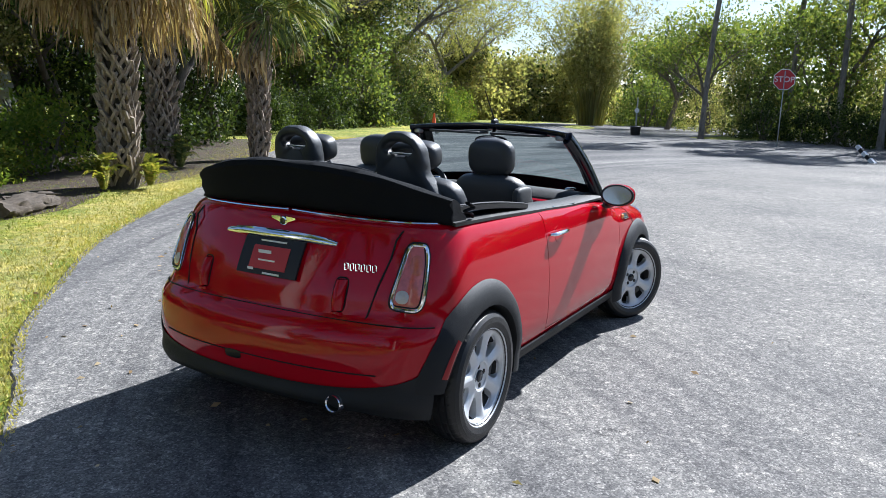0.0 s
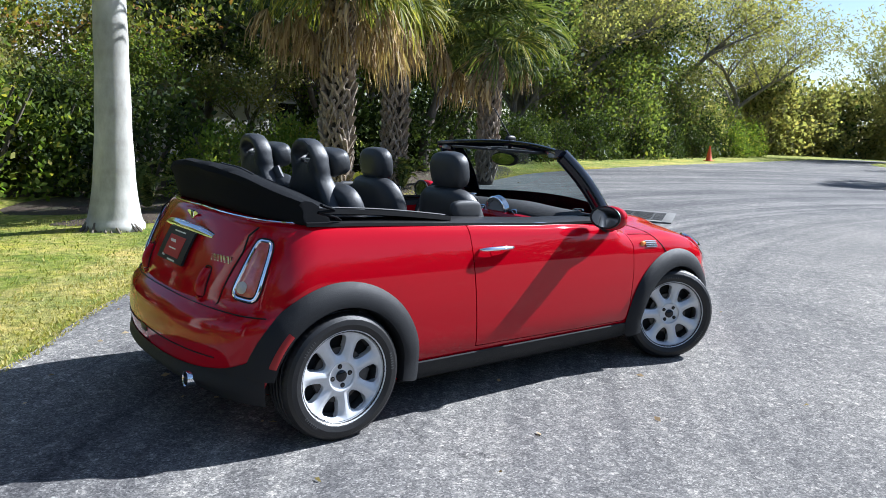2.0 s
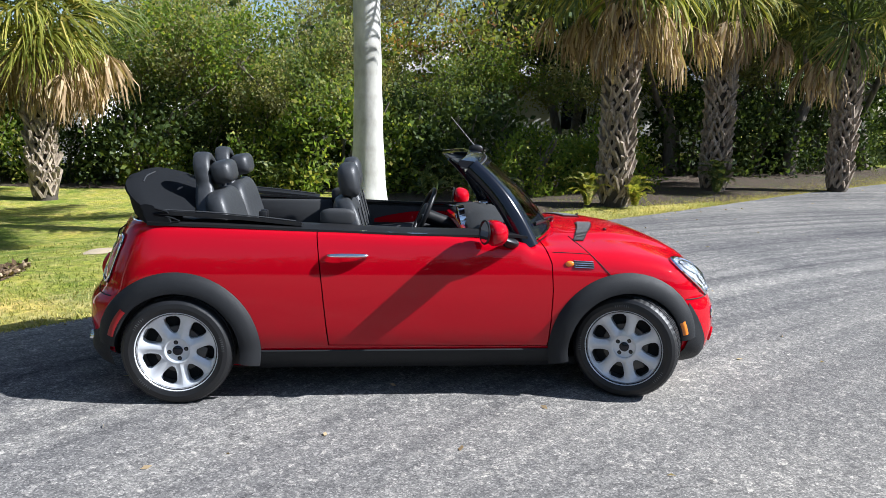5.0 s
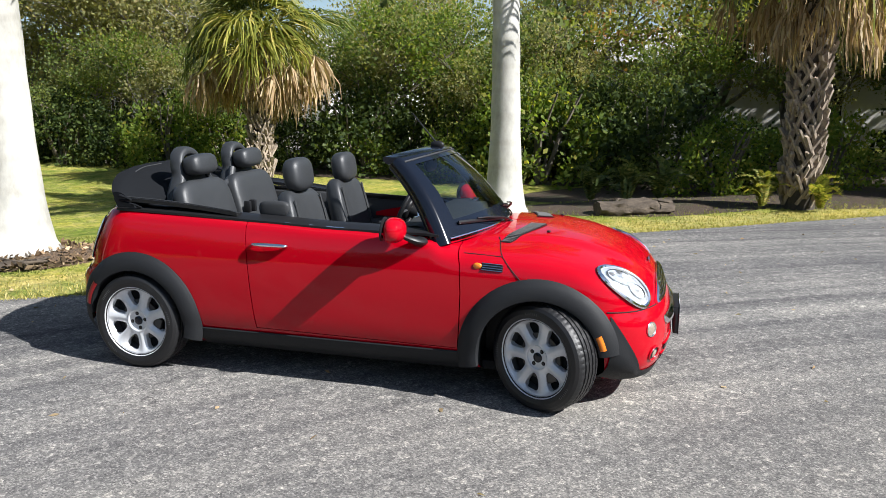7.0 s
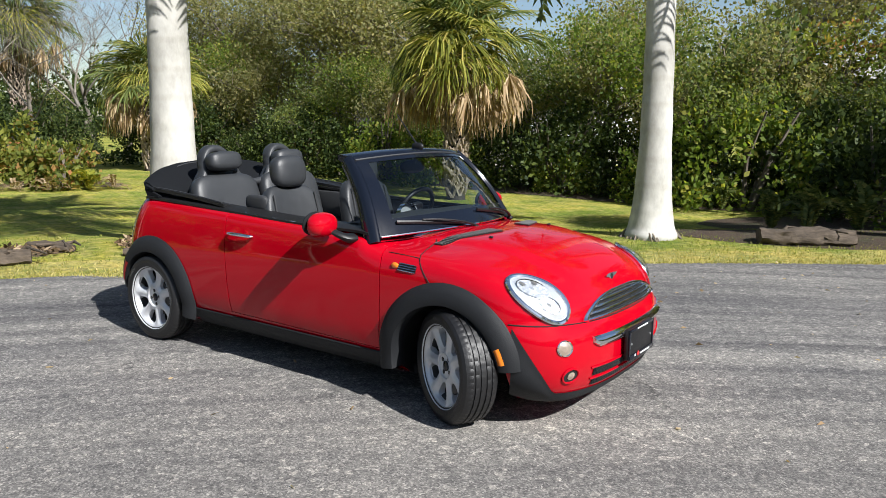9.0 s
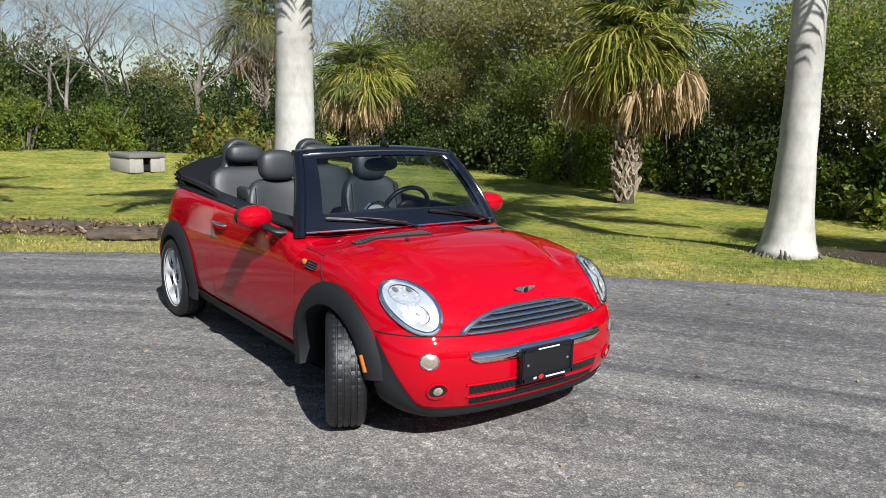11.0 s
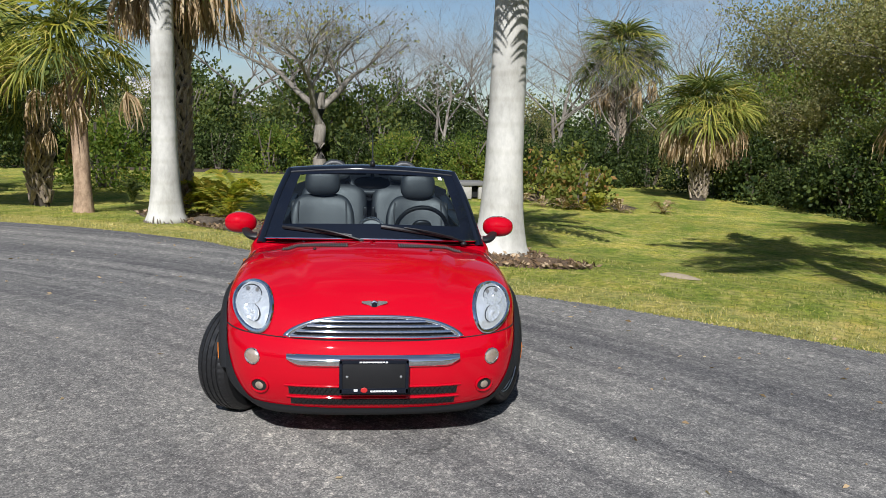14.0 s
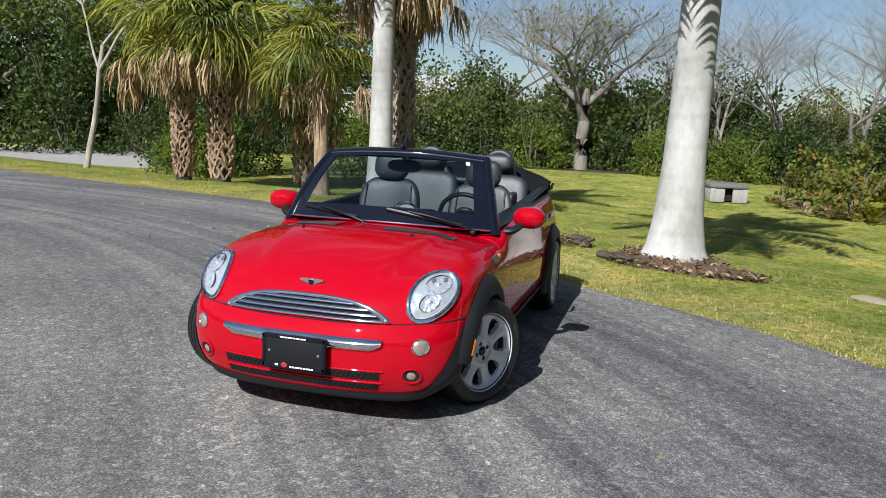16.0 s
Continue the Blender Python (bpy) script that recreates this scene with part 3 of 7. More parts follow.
# ---- the car ----
WB, TYRE_R, RIM_R = 2.467, 0.298, 0.222
half_w = curve_1d([(0.10, 0.60), (0.18, 0.655), (0.25, 0.735), (0.32, 0.768), (0.42, 0.782), (0.55, 0.785), (0.68, 0.780), (0.80, 0.766), (0.88, 0.748), (0.95, 0.722), (1.02, 0.690), (1.15, 0.62)])
taper = curve_1d([(-0.60, 0.95), (-0.1, 0.995), (0.6, 1.0), (2.2, 1.0), (2.7, 0.985), (3.2, 0.95)])
front_x = curve_1d([(0.10, 3.02), (0.18, 3.09), (0.26, 3.135), (0.36, 3.155), (0.46, 3.150), (0.53, 3.125), (0.57, 3.095), (0.62, 3.085), (0.68, 3.062), (0.74, 3.03), (0.82, 2.97), (0.95, 2.85)])
rear_x = curve_1d([(0.10, -0.48), (0.20, -0.535), (0.32, -0.575), (0.45, -0.592), (0.54, -0.585), (0.585, -0.555), (0.615, -0.515), (0.68, -0.500), (0.78, -0.462), (0.90, -0.402), (1.0, -0.345), (1.1, -0.28)])
top_z = curve_1d([(-0.60, 0.99), (-0.30, 1.0), (0.0, 0.995), (0.8, 0.966), (1.4, 0.945), (1.85, 0.943), (2.05, 0.902), (2.2, 0.905), (2.4, 0.904), (2.6, 0.880), (2.8, 0.822), (2.95, 0.755), (3.05, 0.690), (3.15, 0.58)])
crown = curve_1d([(-0.6, 0.015), (1.4, 0.015), (2.0, 0.055), (2.6, 0.075), (3.1, 0.06)])


def smax(a, b, k):
    h = np.maximum(k - np.abs(a - b), 0.0)
    return np.maximum(a, b) + h * h / (4 * k)


def body_field(x, y, z):
    """Below zero inside the car's body."""
    ay = np.abs(y)
    side = ay - half_w(z) * taper(x)
    front = x - (front_x(z) - 0.105 * (ay / 0.6) ** 3)
    rear = rear_x(z) + 0.125 * (ay / 0.68) ** 2.6 - x
    # bonnet: a broad raised middle between the two wing tops
    ridge = np.clip((ay - (0.50 - 0.17 * np.clip((x - 2.1) / 0.9, 0, 1))) / 0.075 + 0.5, 0, 1)
    raised = 0.017 * (1 - ridge * ridge * (3 - 2 * ridge)) * np.clip((x - 1.95) / 0.2, 0, 1) * np.clip((3.02 - x) / 0.15, 0, 1)
    top = z - (top_z(x) - 0.006 + raised - crown(x) * (ay / 0.7) ** 2.4)
    f = smax(smax(side, front, 0.16), rear, 0.14)
    f = smax(f, top, np.where(x > 1.9, 0.09, 0.045))
    return smax(f, 0.145 + 0.11 * np.clip((-0.12 - x) / 0.25, 0, 1) - z, 0.05)


def solve_surface(origin, way, far):
    """Where rays that start inside leave the body."""
    lo, hi = np.zeros(len(origin)), np.full(len(origin), far)
    for _ in range(34):
        mid = (lo + hi) / 2
        p = origin + way * mid[:, None]
        inside = body_field(p[:, 0], p[:, 1], p[:, 2]) < 0
        lo, hi = np.where(inside, mid, lo), np.where(inside, hi, mid)
    return origin + way * lo[:, None]


def table(a0, a1, b0, b1, ray):
    """Surface places over two coordinates, worked out once and then read between."""
    na, nb = 161, 161
    A, B = np.meshgrid(np.linspace(a0, a1, na), np.linspace(b0, b1, nb), indexing="ij")
    o, d, axis = ray(A.ravel(), B.ravel())
    T = solve_surface(o, d, 2.2)
    T = (T[:, axis] if axis is not None else np.linalg.norm(T - o, axis=1)).reshape(na, nb)

    def read(a, b):
        u, v = min(max((a - a0) / (a1 - a0), 0.0), 1.0) * (na - 1), min(max((b - b0) / (b1 - b0), 0.0), 1.0) * (nb - 1)
        i, j = min(int(u), na - 2), min(int(v), nb - 2)
        u, v = u - i, v - j
        return float((T[i, j] * (1 - v) + T[i, j + 1] * v) * (1 - u) + (T[i + 1, j] * (1 - v) + T[i + 1, j + 1] * v) * u)
    return read


def along(x, y, z, d, axis):
    z0 = np.zeros_like(x + y + z)
    return np.stack([x + z0, y + z0, z + z0], 1), np.tile(np.array([d], float), (len(z0), 1)), axis


SURFACE = {
    "front": table(0.0, 0.74, 0.10, 1.0, lambda a, b: along(2.2, a, b, (1, 0, 0), 0)),
    "rear": table(0.0, 0.74, 0.10, 1.0, lambda a, b: along(0.3, a, b, (-1, 0, 0), 0)),
    "side": table(-0.45, 2.95, 0.15, 1.0, lambda a, b: along(a, -0.1, b, (0, -1, 0), 1)),
    "top": table(1.6, 3.0, 0.0, 0.74, lambda a, b: along(a, b, 0.4, (0, 0, 1), 2)),
}


def on(axis, a, b):
    """The body's surface seen from the front, rear, right side or top at two coordinates."""
    if axis in ("front", "rear"):
        a = abs(a)
    if axis == "top":
        b = abs(b)
    return SURFACE[axis](a, b)


def body_shell():
    cap, along, nv = 56, 64, 84
    U = [(2.35, -math.pi / 2 + math.pi * i / cap) for i in range(cap)] + [(2.35 - 2.1 * i / along, math.pi / 2) for i in range(along)]
    U += [(0.25, math.pi / 2 + math.pi * i / cap) for i in range(cap)] + [(0.25 + 2.1 * i / along, -math.pi / 2) for i in range(along)]
    v = np.radians(np.concatenate([np.linspace(-88, -42, 14, endpoint=False), np.linspace(-42, 52, 52, endpoint=False), np.linspace(52, 88, 18)]))
    O, D = [], []
    for x, a in U:
        for e in v:
            O.append((x, 0, 0.52))
            D.append((math.cos(a) * math.cos(e), math.sin(a) * math.cos(e), math.sin(e)))
    P = solve_surface(np.array(O), np.array(D), 2.6)
    nu, nv = len(U), len(v)
    F = [(i * nv + j, ((i + 1) % nu) * nv + j, ((i + 1) % nu) * nv + j + 1, i * nv + j + 1) for i in range(nu) for j in range(nv - 1)]
    F.append(tuple(reversed([i * nv for i in range(nu)])))
    F.append(tuple(i * nv + nv - 1 for i in range(nu)))
    return [tuple(p) for p in P], F


def cut(base, tool, op):
    """The mesh of base after a boolean with tool."""
    for ob in (base, tool):
        bm = bmesh.new()
        bm.from_mesh(ob.data)
        bmesh.ops.recalc_face_normals(bm, faces=bm.faces)
        bm.to_mesh(ob.data)
        bm.free()
    mod = base.modifiers.new("cut", "BOOLEAN")
    mod.operation, mod.object, mod.solver, mod.material_mode = op, tool, "EXACT", "TRANSFER"
    me = bpy.data.meshes.new_from_object(base.evaluated_get(bpy.context.evaluated_depsgraph_get()))
    base.modifiers.remove(mod)
    return me


def drop(ob):
    me = ob.data
    bpy.data.objects.remove(ob)
    bpy.data.meshes.remove(me)


car = empty("convertible_car", "red two-door convertible car with black soft top folded down", "car")


def car_part(name, m, mat, label="", parent=None, smooth=True, angle=38.0):
    return link_mesh(name, m[0], m[1], mat, parent or car, label, smooth, angle)


def pair(name, m, mat, label="", parent=None):
    """The same part on the right and the left side."""
    a = car_part(name, m, mat, label, parent)
    return a, car_part(name, mirror_y(m), mat, label, parent)


# body, cockpit opening, wheel wells and door openings
shell = link_mesh("shell", *body_shell(), [RED, BLACK], None, "", False)
well = lambda cx, y0, y1, r: prism([(cx + r * math.cos(2 * math.pi * i / 40), 0.27 + r * math.sin(2 * math.pi * i / 40)) for i in range(40)], y0, y1)
pit = []
for i in range(48):
    t = 2 * math.pi * i / 48
    cx, sx, sy = 0.86, 1.10, 0.635
    pit.append((cx + sx * math.copysign(abs(math.cos(t)) ** 0.35, math.cos(t)), sy * math.copysign(abs(math.sin(t)) ** 0.35, math.sin(t))))
n = len(pit)
cockpit = [(x, y, 0.36) for x, y in pit] + [(x, y, 1.4) for x, y in pit], [tuple(reversed(range(n))), tuple(range(n, 2 * n))] + [(i, (i + 1) % n, (i + 1) % n + n, i + n) for i in range(n)]
wells = [well(0.0, -1.1, -0.645, 0.345), well(0.0, 0.645, 1.1, 0.345), well(WB, -1.1, -0.44, 0.352), well(WB, 0.44, 1.1, 0.352)]
tool = link_mesh("tool", *join(cockpit, *wells), [BLACK, BLACK], None, "", False)
hollow = cut(shell, tool, "DIFFERENCE")
drop(tool)
drop(shell)
door_line = [(0.802, 0.318), (0.79, 0.42), (0.772, 0.60), (0.752, 0.80), (0.742, 0.92), (0.738, 1.10), (1.93, 1.10), (1.945, 0.93), (2.005, 0.87), (2.035, 0.78), (2.045, 0.62), (2.04, 0.45), (2.03, 0.305)]
cxm, czm = 1.4, 0.65
inner = [(x + (-0.006 if x > cxm else 0.006), z + (-0.004 if z > czm else 0.004)) for x, z in door_line]
base = new("base", hollow)
tool = link_mesh("tool", *join(prism(door_line, -1.2, -0.52), prism(door_line, 0.52, 1.2)), [RED, RED], None, "", False)
body_mesh = cut(base, tool, "DIFFERENCE")
drop(tool)
tool = link_mesh("tool", *join(prism(inner, -1.2, -0.52), prism(inner, 0.52, 1.2)), [RED, RED], None, "", False)
doors_mesh = cut(base, tool, "INTERSECT")
drop(tool)
drop(base)


def finish(me, name, label, parent=None):
    me.name = name
    me.shade_smooth()
    me.set_sharp_from_angle(angle=radians(32))
    ob = new(name, me)
    ob.parent = parent or car
    return tagged(ob, label=label)


body = finish(body_mesh, "body", "glossy red painted car body")
doors = []
for s in (-1, 1):
    bm = bmesh.new()
    bm.from_mesh(doors_mesh)
    bmesh.ops.delete(bm, geom=[v for v in bm.verts if v.co.y * s < 0], context="VERTS")
    me = bpy.data.meshes.new("door")
    bm.to_mesh(me)
    bm.free()
    me.materials.append(RED)
    me.materials.append(BLACK)
    doors.append(finish(me, "door", "closed red car door"))
bpy.data.meshes.remove(doors_mesh)

# ---- parts of the car ----
def fan(end):
    ox, g = (2.35, 1.0) if end == "front" else (0.25, -1.0)

    def ray(a, z):
        t = np.radians(a)
        return np.stack([np.full_like(a, ox), np.zeros_like(a), z], 1), np.stack([g * np.cos(t), np.sin(t), np.zeros_like(a)], 1), None
    return table(0.0, 75.0, 0.10, 1.02, ray)


FAN = {"front": fan("front"), "rear": fan("rear")}


def ring_point(end, deg, z, off=0.0):
    """A point on the front or rear end, by its angle in plan."""
    ox, g = (2.35, 1.0) if end == "front" else (0.25, -1.0)
    r, a = FAN[end](abs(deg), z) + off, radians(deg)
    return (ox + g * r * math.cos(a), r * math.sin(a), z)


def seam(points, r=0.0028):
    return tube(points, r, 6)


def oval(end, cy, cz, ry, rz, lift, rings=6, n=36, power=2.0, dome=0.0, tilt=0.0, hole=0.0, quad=None):
    """A patch on the front or rear of the body, an oval or rounded shape, raised by lift and domed."""
    sgn = 1 if end == "front" else -1

    def fn(u, v):
        c, s = math.cos(u), math.sin(u)
        k = hole + (1 - hole) * v
        p, q = k * math.copysign(abs(c) ** (2 / power), c), k * math.copysign(abs(s) ** (2 / power), s)
        if quad:
            a, b, d, e = quad
            w, h = (p + 1) / 2, (q + 1) / 2
            y = (a[0] * (1 - w) + b[0] * w) * (1 - h) + (e[0] * (1 - w) + d[0] * w) * h
            z = (a[1] * (1 - w) + b[1] * w) * (1 - h) + (e[1] * (1 - w) + d[1] * w) * h
        else:
            y = cy + ry * p * math.cos(tilt) - rz * q * math.sin(tilt)
            z = cz + rz * q * math.cos(tilt) + ry * p * math.sin(tilt)
        return (on(end, y, z) + sgn * (lift + dome * (1 - k * k)), y, z)
    us = [2 * math.pi * i / n for i in range(n)]
    return grid(fn, us, steps(0.0, 1.0, rings), close_u=True)


def oval_line(end, cy, cz, ry, rz, lift, n=44, power=2.0, tilt=0.0, quad=None):
    m = oval(end, cy, cz, ry, rz, lift, rings=2, n=n, power=power, tilt=tilt, hole=0.98, quad=quad)
    return [m[0][2 * i + 1] for i in range(n)]


def lamp_patch(s, da, db, ra, rb, lift, rings=6, n=36, dome=0.0, hole=0.0):
    """An oval on the headlight's own axis, which looks forward, up and outward."""
    nrm = Vector((0.626, s * 0.434, 0.648)).normalized()
    e1, e2 = Vector((-0.57, s * 0.82, 0)), Vector((-0.74, s * 0.06, 0.67))
    c = Vector((2.89, s * 0.600, 0.678))
    K = [hole + (1 - hole) * k for k in steps(0.0, 1.0, rings)]
    O, lifts = [], []
    for i in range(n):
        t = 2 * math.pi * i / n
        for k in K:
            O.append(c - nrm * 0.30 + e1 * (da + ra * k * math.cos(t)) + e2 * (db + rb * k * math.sin(t)))
            lifts.append(lift + dome * (1 - k * k))
    P = solve_surface(np.array([tuple(o) for o in O]), np.tile(np.array([tuple(nrm)]), (len(O), 1)), 0.9)
    V = [tuple(Vector(p) + nrm * h) for p, h in zip(P, lifts)]
    m = len(K)
    return V, [(i * m + j, ((i + 1) % n) * m + j, ((i + 1) % n) * m + j + 1, i * m + j + 1) for i in range(n) for j in range(m - 1)]


def lamp_line(s, da, db, ra, rb, lift, n=44):
    m = lamp_patch(s, da, db, ra, rb, lift, 2, n, 0.0, 0.98)
    return [m[0][2 * i + 1] for i in range(n)]


# wheels
def wheel_master():
    w = new("wheel")
    rows = [(0.208, -0.080), (0.222, -0.091), (0.245, -0.098), (0.268, -0.095), (0.284, -0.084), (0.2925, -0.071), (0.2965, -0.060), (0.2975, -0.052), (0.2915, -0.050), (0.2915, -0.042), (0.298, -0.040),
            (0.2985, -0.022), (0.292, -0.020), (0.292, -0.012), (0.2985, -0.010)]
    rows = rows + [(r, -y) for r, y in reversed(rows)]
    n = 168

    def fn(i, k):
        r, y = rows[k]
        a = 2 * math.pi * i / n
        if abs(y) > 0.05 and r > 0.29 and i % 3 == 0 or abs(y) < 0.045 and r > 0.296 and i % 6 == (0 if y > 0 else 3):
            r -= 0.003
        return (r * math.cos(a), y, r * math.sin(a))
    link_mesh("tyre", *grid(fn, list(range(n)), list(range(len(rows))), close_u=True), RUBBER, w, "black treaded rubber tyre", True, 20)
    link_mesh("barrel", *lathe([(0.205, 0.085), (0.192, 0.06), (0.186, -0.02), (0.192, -0.046)], 64), BARREL, w, "shaded grey inner rim barrel")
    rim = lathe([(0.192, -0.046), (0.198, -0.058), (0.206, -0.066), (0.2115, -0.082), (0.218, -0.089), (0.2225, -0.086), (0.221, -0.078)], 64)
    hub = lathe([(0.0, -0.050), (0.030, -0.052), (0.056, -0.053), (0.0615, -0.056), (0.0635, -0.0635), (0.069, -0.0655), (0.070, -0.02), (0.0, -0.02)], 56)
    parts = [rim, hub]
    lobes, ring = 7, 40
    mid_r, half_r, half_a = 0.135, 0.070, math.pi / 7

    def face(i, k, a0):
        """One seventh of the wheel's face, round a window with rounded ends; k from the window's back edge out to the spokes' ridges."""
        t = 2 * math.pi * i / ring
        c, w = math.cos(t), math.sin(t)
        p0 = 0.15 + 0.70 * math.copysign(abs(c) ** 0.74, c)
        q0 = (0.53 + 0.15 * p0) * math.copysign(abs(w) ** 0.74, w)
        m = 1 / max(abs(c), abs(w))
        f = max(0.0, k)
        p, q = p0 + (c * m - p0) * f, q0 + (w * m - q0) * f
        r, g = mid_r + half_r * p, a0 + half_a * q
        y = -0.050 - 0.012 * max(0.0, p) ** 2 - 0.013 * math.sin(min(1.0, f * 1.05) * math.pi / 2)
        if k < 0:
            y += 0.034 * -k
        return (r * math.cos(g), y, r * math.sin(g))
    for n_lobe in range(lobes):
        a0 = 2 * math.pi * (n_lobe + 0.5) / lobes + math.pi / 2
        parts.append(grid(lambda i, k: face(i, k, a0), list(range(ring)), [-1.0, -0.25, 0.0, 0.08, 0.22, 0.42, 0.7, 1.0], close_u=True))
    link_mesh("rim", *join(*parts), ALLOY, w, "silver seven-spoke alloy rim")
    link_mesh("centre_cap", *lathe([(0.0, -0.0605), (0.023, -0.060), (0.027, -0.057), (0.0275, -0.050)], 28), GLOSSBLACK, w, "black hub cap with a plain badge")
    for k in range(4):
        a = math.pi / 2 * k + 0.5
        at = Matrix.Translation((0.0455 * math.cos(a), 0.0, 0.0455 * math.sin(a)))
        link_mesh("bolt_seat", *move(lathe([(0.0, -0.0538), (0.0112, -0.0542), (0.0122, -0.052)], 16), at), DARK, w)
        link_mesh("wheel_bolt", *move(lathe([(0.0, -0.0575), (0.0058, -0.0572), (0.0072, -0.054)], 6), at), DISC, w)
    link_mesh("brake_disc", *lathe([(0.05, -0.03), (0.128, -0.028), (0.130, -0.012), (0.05, -0.01)], 48), DISC, w, "worn steel brake disc")
    link_mesh("backing_plate", *lathe([(0.0, 0.0), (0.19, 0.0), (0.19, 0.01), (0.0, 0.01)], 40), DARK, w)
    link_mesh("brake_calliper", *box(0.06, 0.05, 0.12, (0.12, -0.02, 0.0), 0.012), DISC, w)
    # moulded marks on the tyre wall
    for a0 in (0.35, 2.6, 4.1):
        bars = []
        for i in range(7):
            bars.append(move(box(0.013, 0.001, 0.003, (0, 0, 0)), Matrix.Rotation(-a0 - i * 0.05, 4, "Y") @ pose(0.247, -0.0985, 0)))
        tagged(link_mesh("tyre_marking", *join(*bars), SIDEPRINT, w, "worn pale sidewall marks"), kind="stuff")
    w.parent = car
    return tagged(w, label="alloy wheel with black tyre")


wheel = wheel_master()
wheel.matrix_basis = pose(0, -0.725, TYRE_R, 0, 18, 0)
copy_thing(wheel, pose(0, 0.725, TYRE_R, 0, 40, 180))
copy_thing(wheel, pose(2.495, -0.722, TYRE_R, 0, 63, -28))
copy_thing(wheel, pose(2.439, 0.722, TYRE_R, 0, 9, 152))


# wheel arches, sills and lower bumper edges in grey-black plastic
def arch(cx, a0, a1, r_out):
    prof = [(1.0, 0.003), (0.965, 0.018), (0.90, 0.034), (0.80, 0.040), (0.752, 0.036), (0.742, 0.020), (0.745, -0.06)]

    def fn(a, k):
        f, o = prof[k]
        r = r_out * f
        x, z = cx + r * math.cos(radians(a)), max(0.288 + r * math.sin(radians(a)), 0.195)
        return (x, on("side", min(max(x, -0.43), 2.90), max(z, 0.31)) - o, z)
    return grid(fn, steps(a0, a1, 44), list(range(len(prof))))


def arch_strip(cx, a0, a1):
    def fn(a, v):
        r = 0.440 * (0.775 + 0.075 * v)
        x, z = cx + r * math.cos(radians(a)), 0.288 + r * math.sin(radians(a))
        return (x, on("side", min(max(x, -0.43), 2.90), max(z, 0.31)) - 0.0385 - 0.006 * math.sin(math.pi * v), z)
    return grid(fn, steps(a0, a1, 12), steps(0, 1, 6))


pair("wheel_arch", arch(0.0, -11, 174, 0.440), CLAD, "grey-black plastic wheel arch")
pair("wheel_arch", arch(WB, 8, 191, 0.440), CLAD, "grey-black plastic wheel arch")


def sill(u, v):
    z, o = [(0.292, 0.002), (0.285, 0.005), (0.255, -0.006), (0.220, -0.030), (0.195, -0.055), (0.165, -0.10), (0.14, -0.15)][v]
    return (u, on("side", u, max(z, 0.31)) - o, z)


pair("sill", grid(sill, steps(0.40, 2.10, 30), list(range(7))), CLAD, "grey-black plastic sill strip")


def rear_apron(a, v):
    t = abs(a) / 50
    zt = 0.328 + 0.03 * t ** 2 + 0.08 * t ** 6
    zb = 0.245 - 0.04 * t ** 4
    z = zb + (zt - zb) * v
    p = ring_point("rear", a, max(z, 0.33), 0.012 * math.sin(min(v * 1.2, 1) * math.pi) + 0.004 - 0.045 * max(0.0, 0.35 - v))
    return (p[0], p[1], z)


car_part("rear_apron", grid(rear_apron, steps(-51, 51, 60), steps(0, 1, 9)), CLAD, "grey-black lower rear bumper edge")


def front_apron(a, v):
    t = abs(a) / 57
    zt = 0.205 + 0.03 * t ** 2 + 0.32 * max(0, t - 0.76) / 0.24
    zb = 0.125 + 0.01 * t
    return ring_point("front", a, zb + (zt - zb) * v, 0.012 * math.sin(min(v * 1.2, 1) * math.pi) + 0.004)


car_part("front_apron", grid(front_apron, steps(-57, 57, 80), steps(0, 1, 10)), CLAD, "grey-black lower front bumper edge")
for s in (-1, 1):
    for cx, a0, a1, mat, text in ((WB, 14, 27, AMBER, "amber side marker in the arch"), (0.0, 138, 164, MARKER, "red side reflector in the arch")):
        m = arch_strip(cx, a0, a1)
        car_part("side_marker", m if s < 0 else mirror_y(m), mat, text)

# seams
car_part("bumper_seam", seam([ring_point("front", a, 0.548 + 0.02 * (abs(a) / 57) ** 2, 0.0006) for a in steps(-58, 58, 60)], 0.0035), DARK)
car_part("bumper_seam", seam([ring_point("rear", a, 0.605 - 0.012 * (abs(a) / 50) ** 2, 0.0006) for a in steps(-51, 51, 60)], 0.003), DARK)
car_part("bumper_groove", seam([ring_point("rear", a, 0.405, 0.0006) for a in steps(-37, 37, 40)], 0.003), DARK)
for s in (-1, 1):
    pts = [(on("rear", s * y, z) - 0.0006, s * y, z) for y, z in ((0.488, 0.610), (0.494, 0.63), (0.516, 0.74), (0.537, 0.843), (0.551, 0.949), (0.556, 0.985))]
    car_part("boot_lid_seam", seam(smooth_path(pts, 16), 0.0042), DARK)
    side = [(2.045, 0.832), (2.15, 0.828), (2.258, 0.822)]
    car_part("wing_seam", seam([(x, s * -on("side", x, z) + s * 0.0006, z) for x, z in side]), DARK)
    side = [(2.19, 0.885), (2.25, 0.83), (2.33, 0.75), (2.40, 0.675)]
    car_part("wing_seam", seam([(p.x, s * (-on("side", p.x, p.y) + 0.0006), p.y) for p in smooth_path([(a, b, 0) for a, b in side], 14)]), DARK)

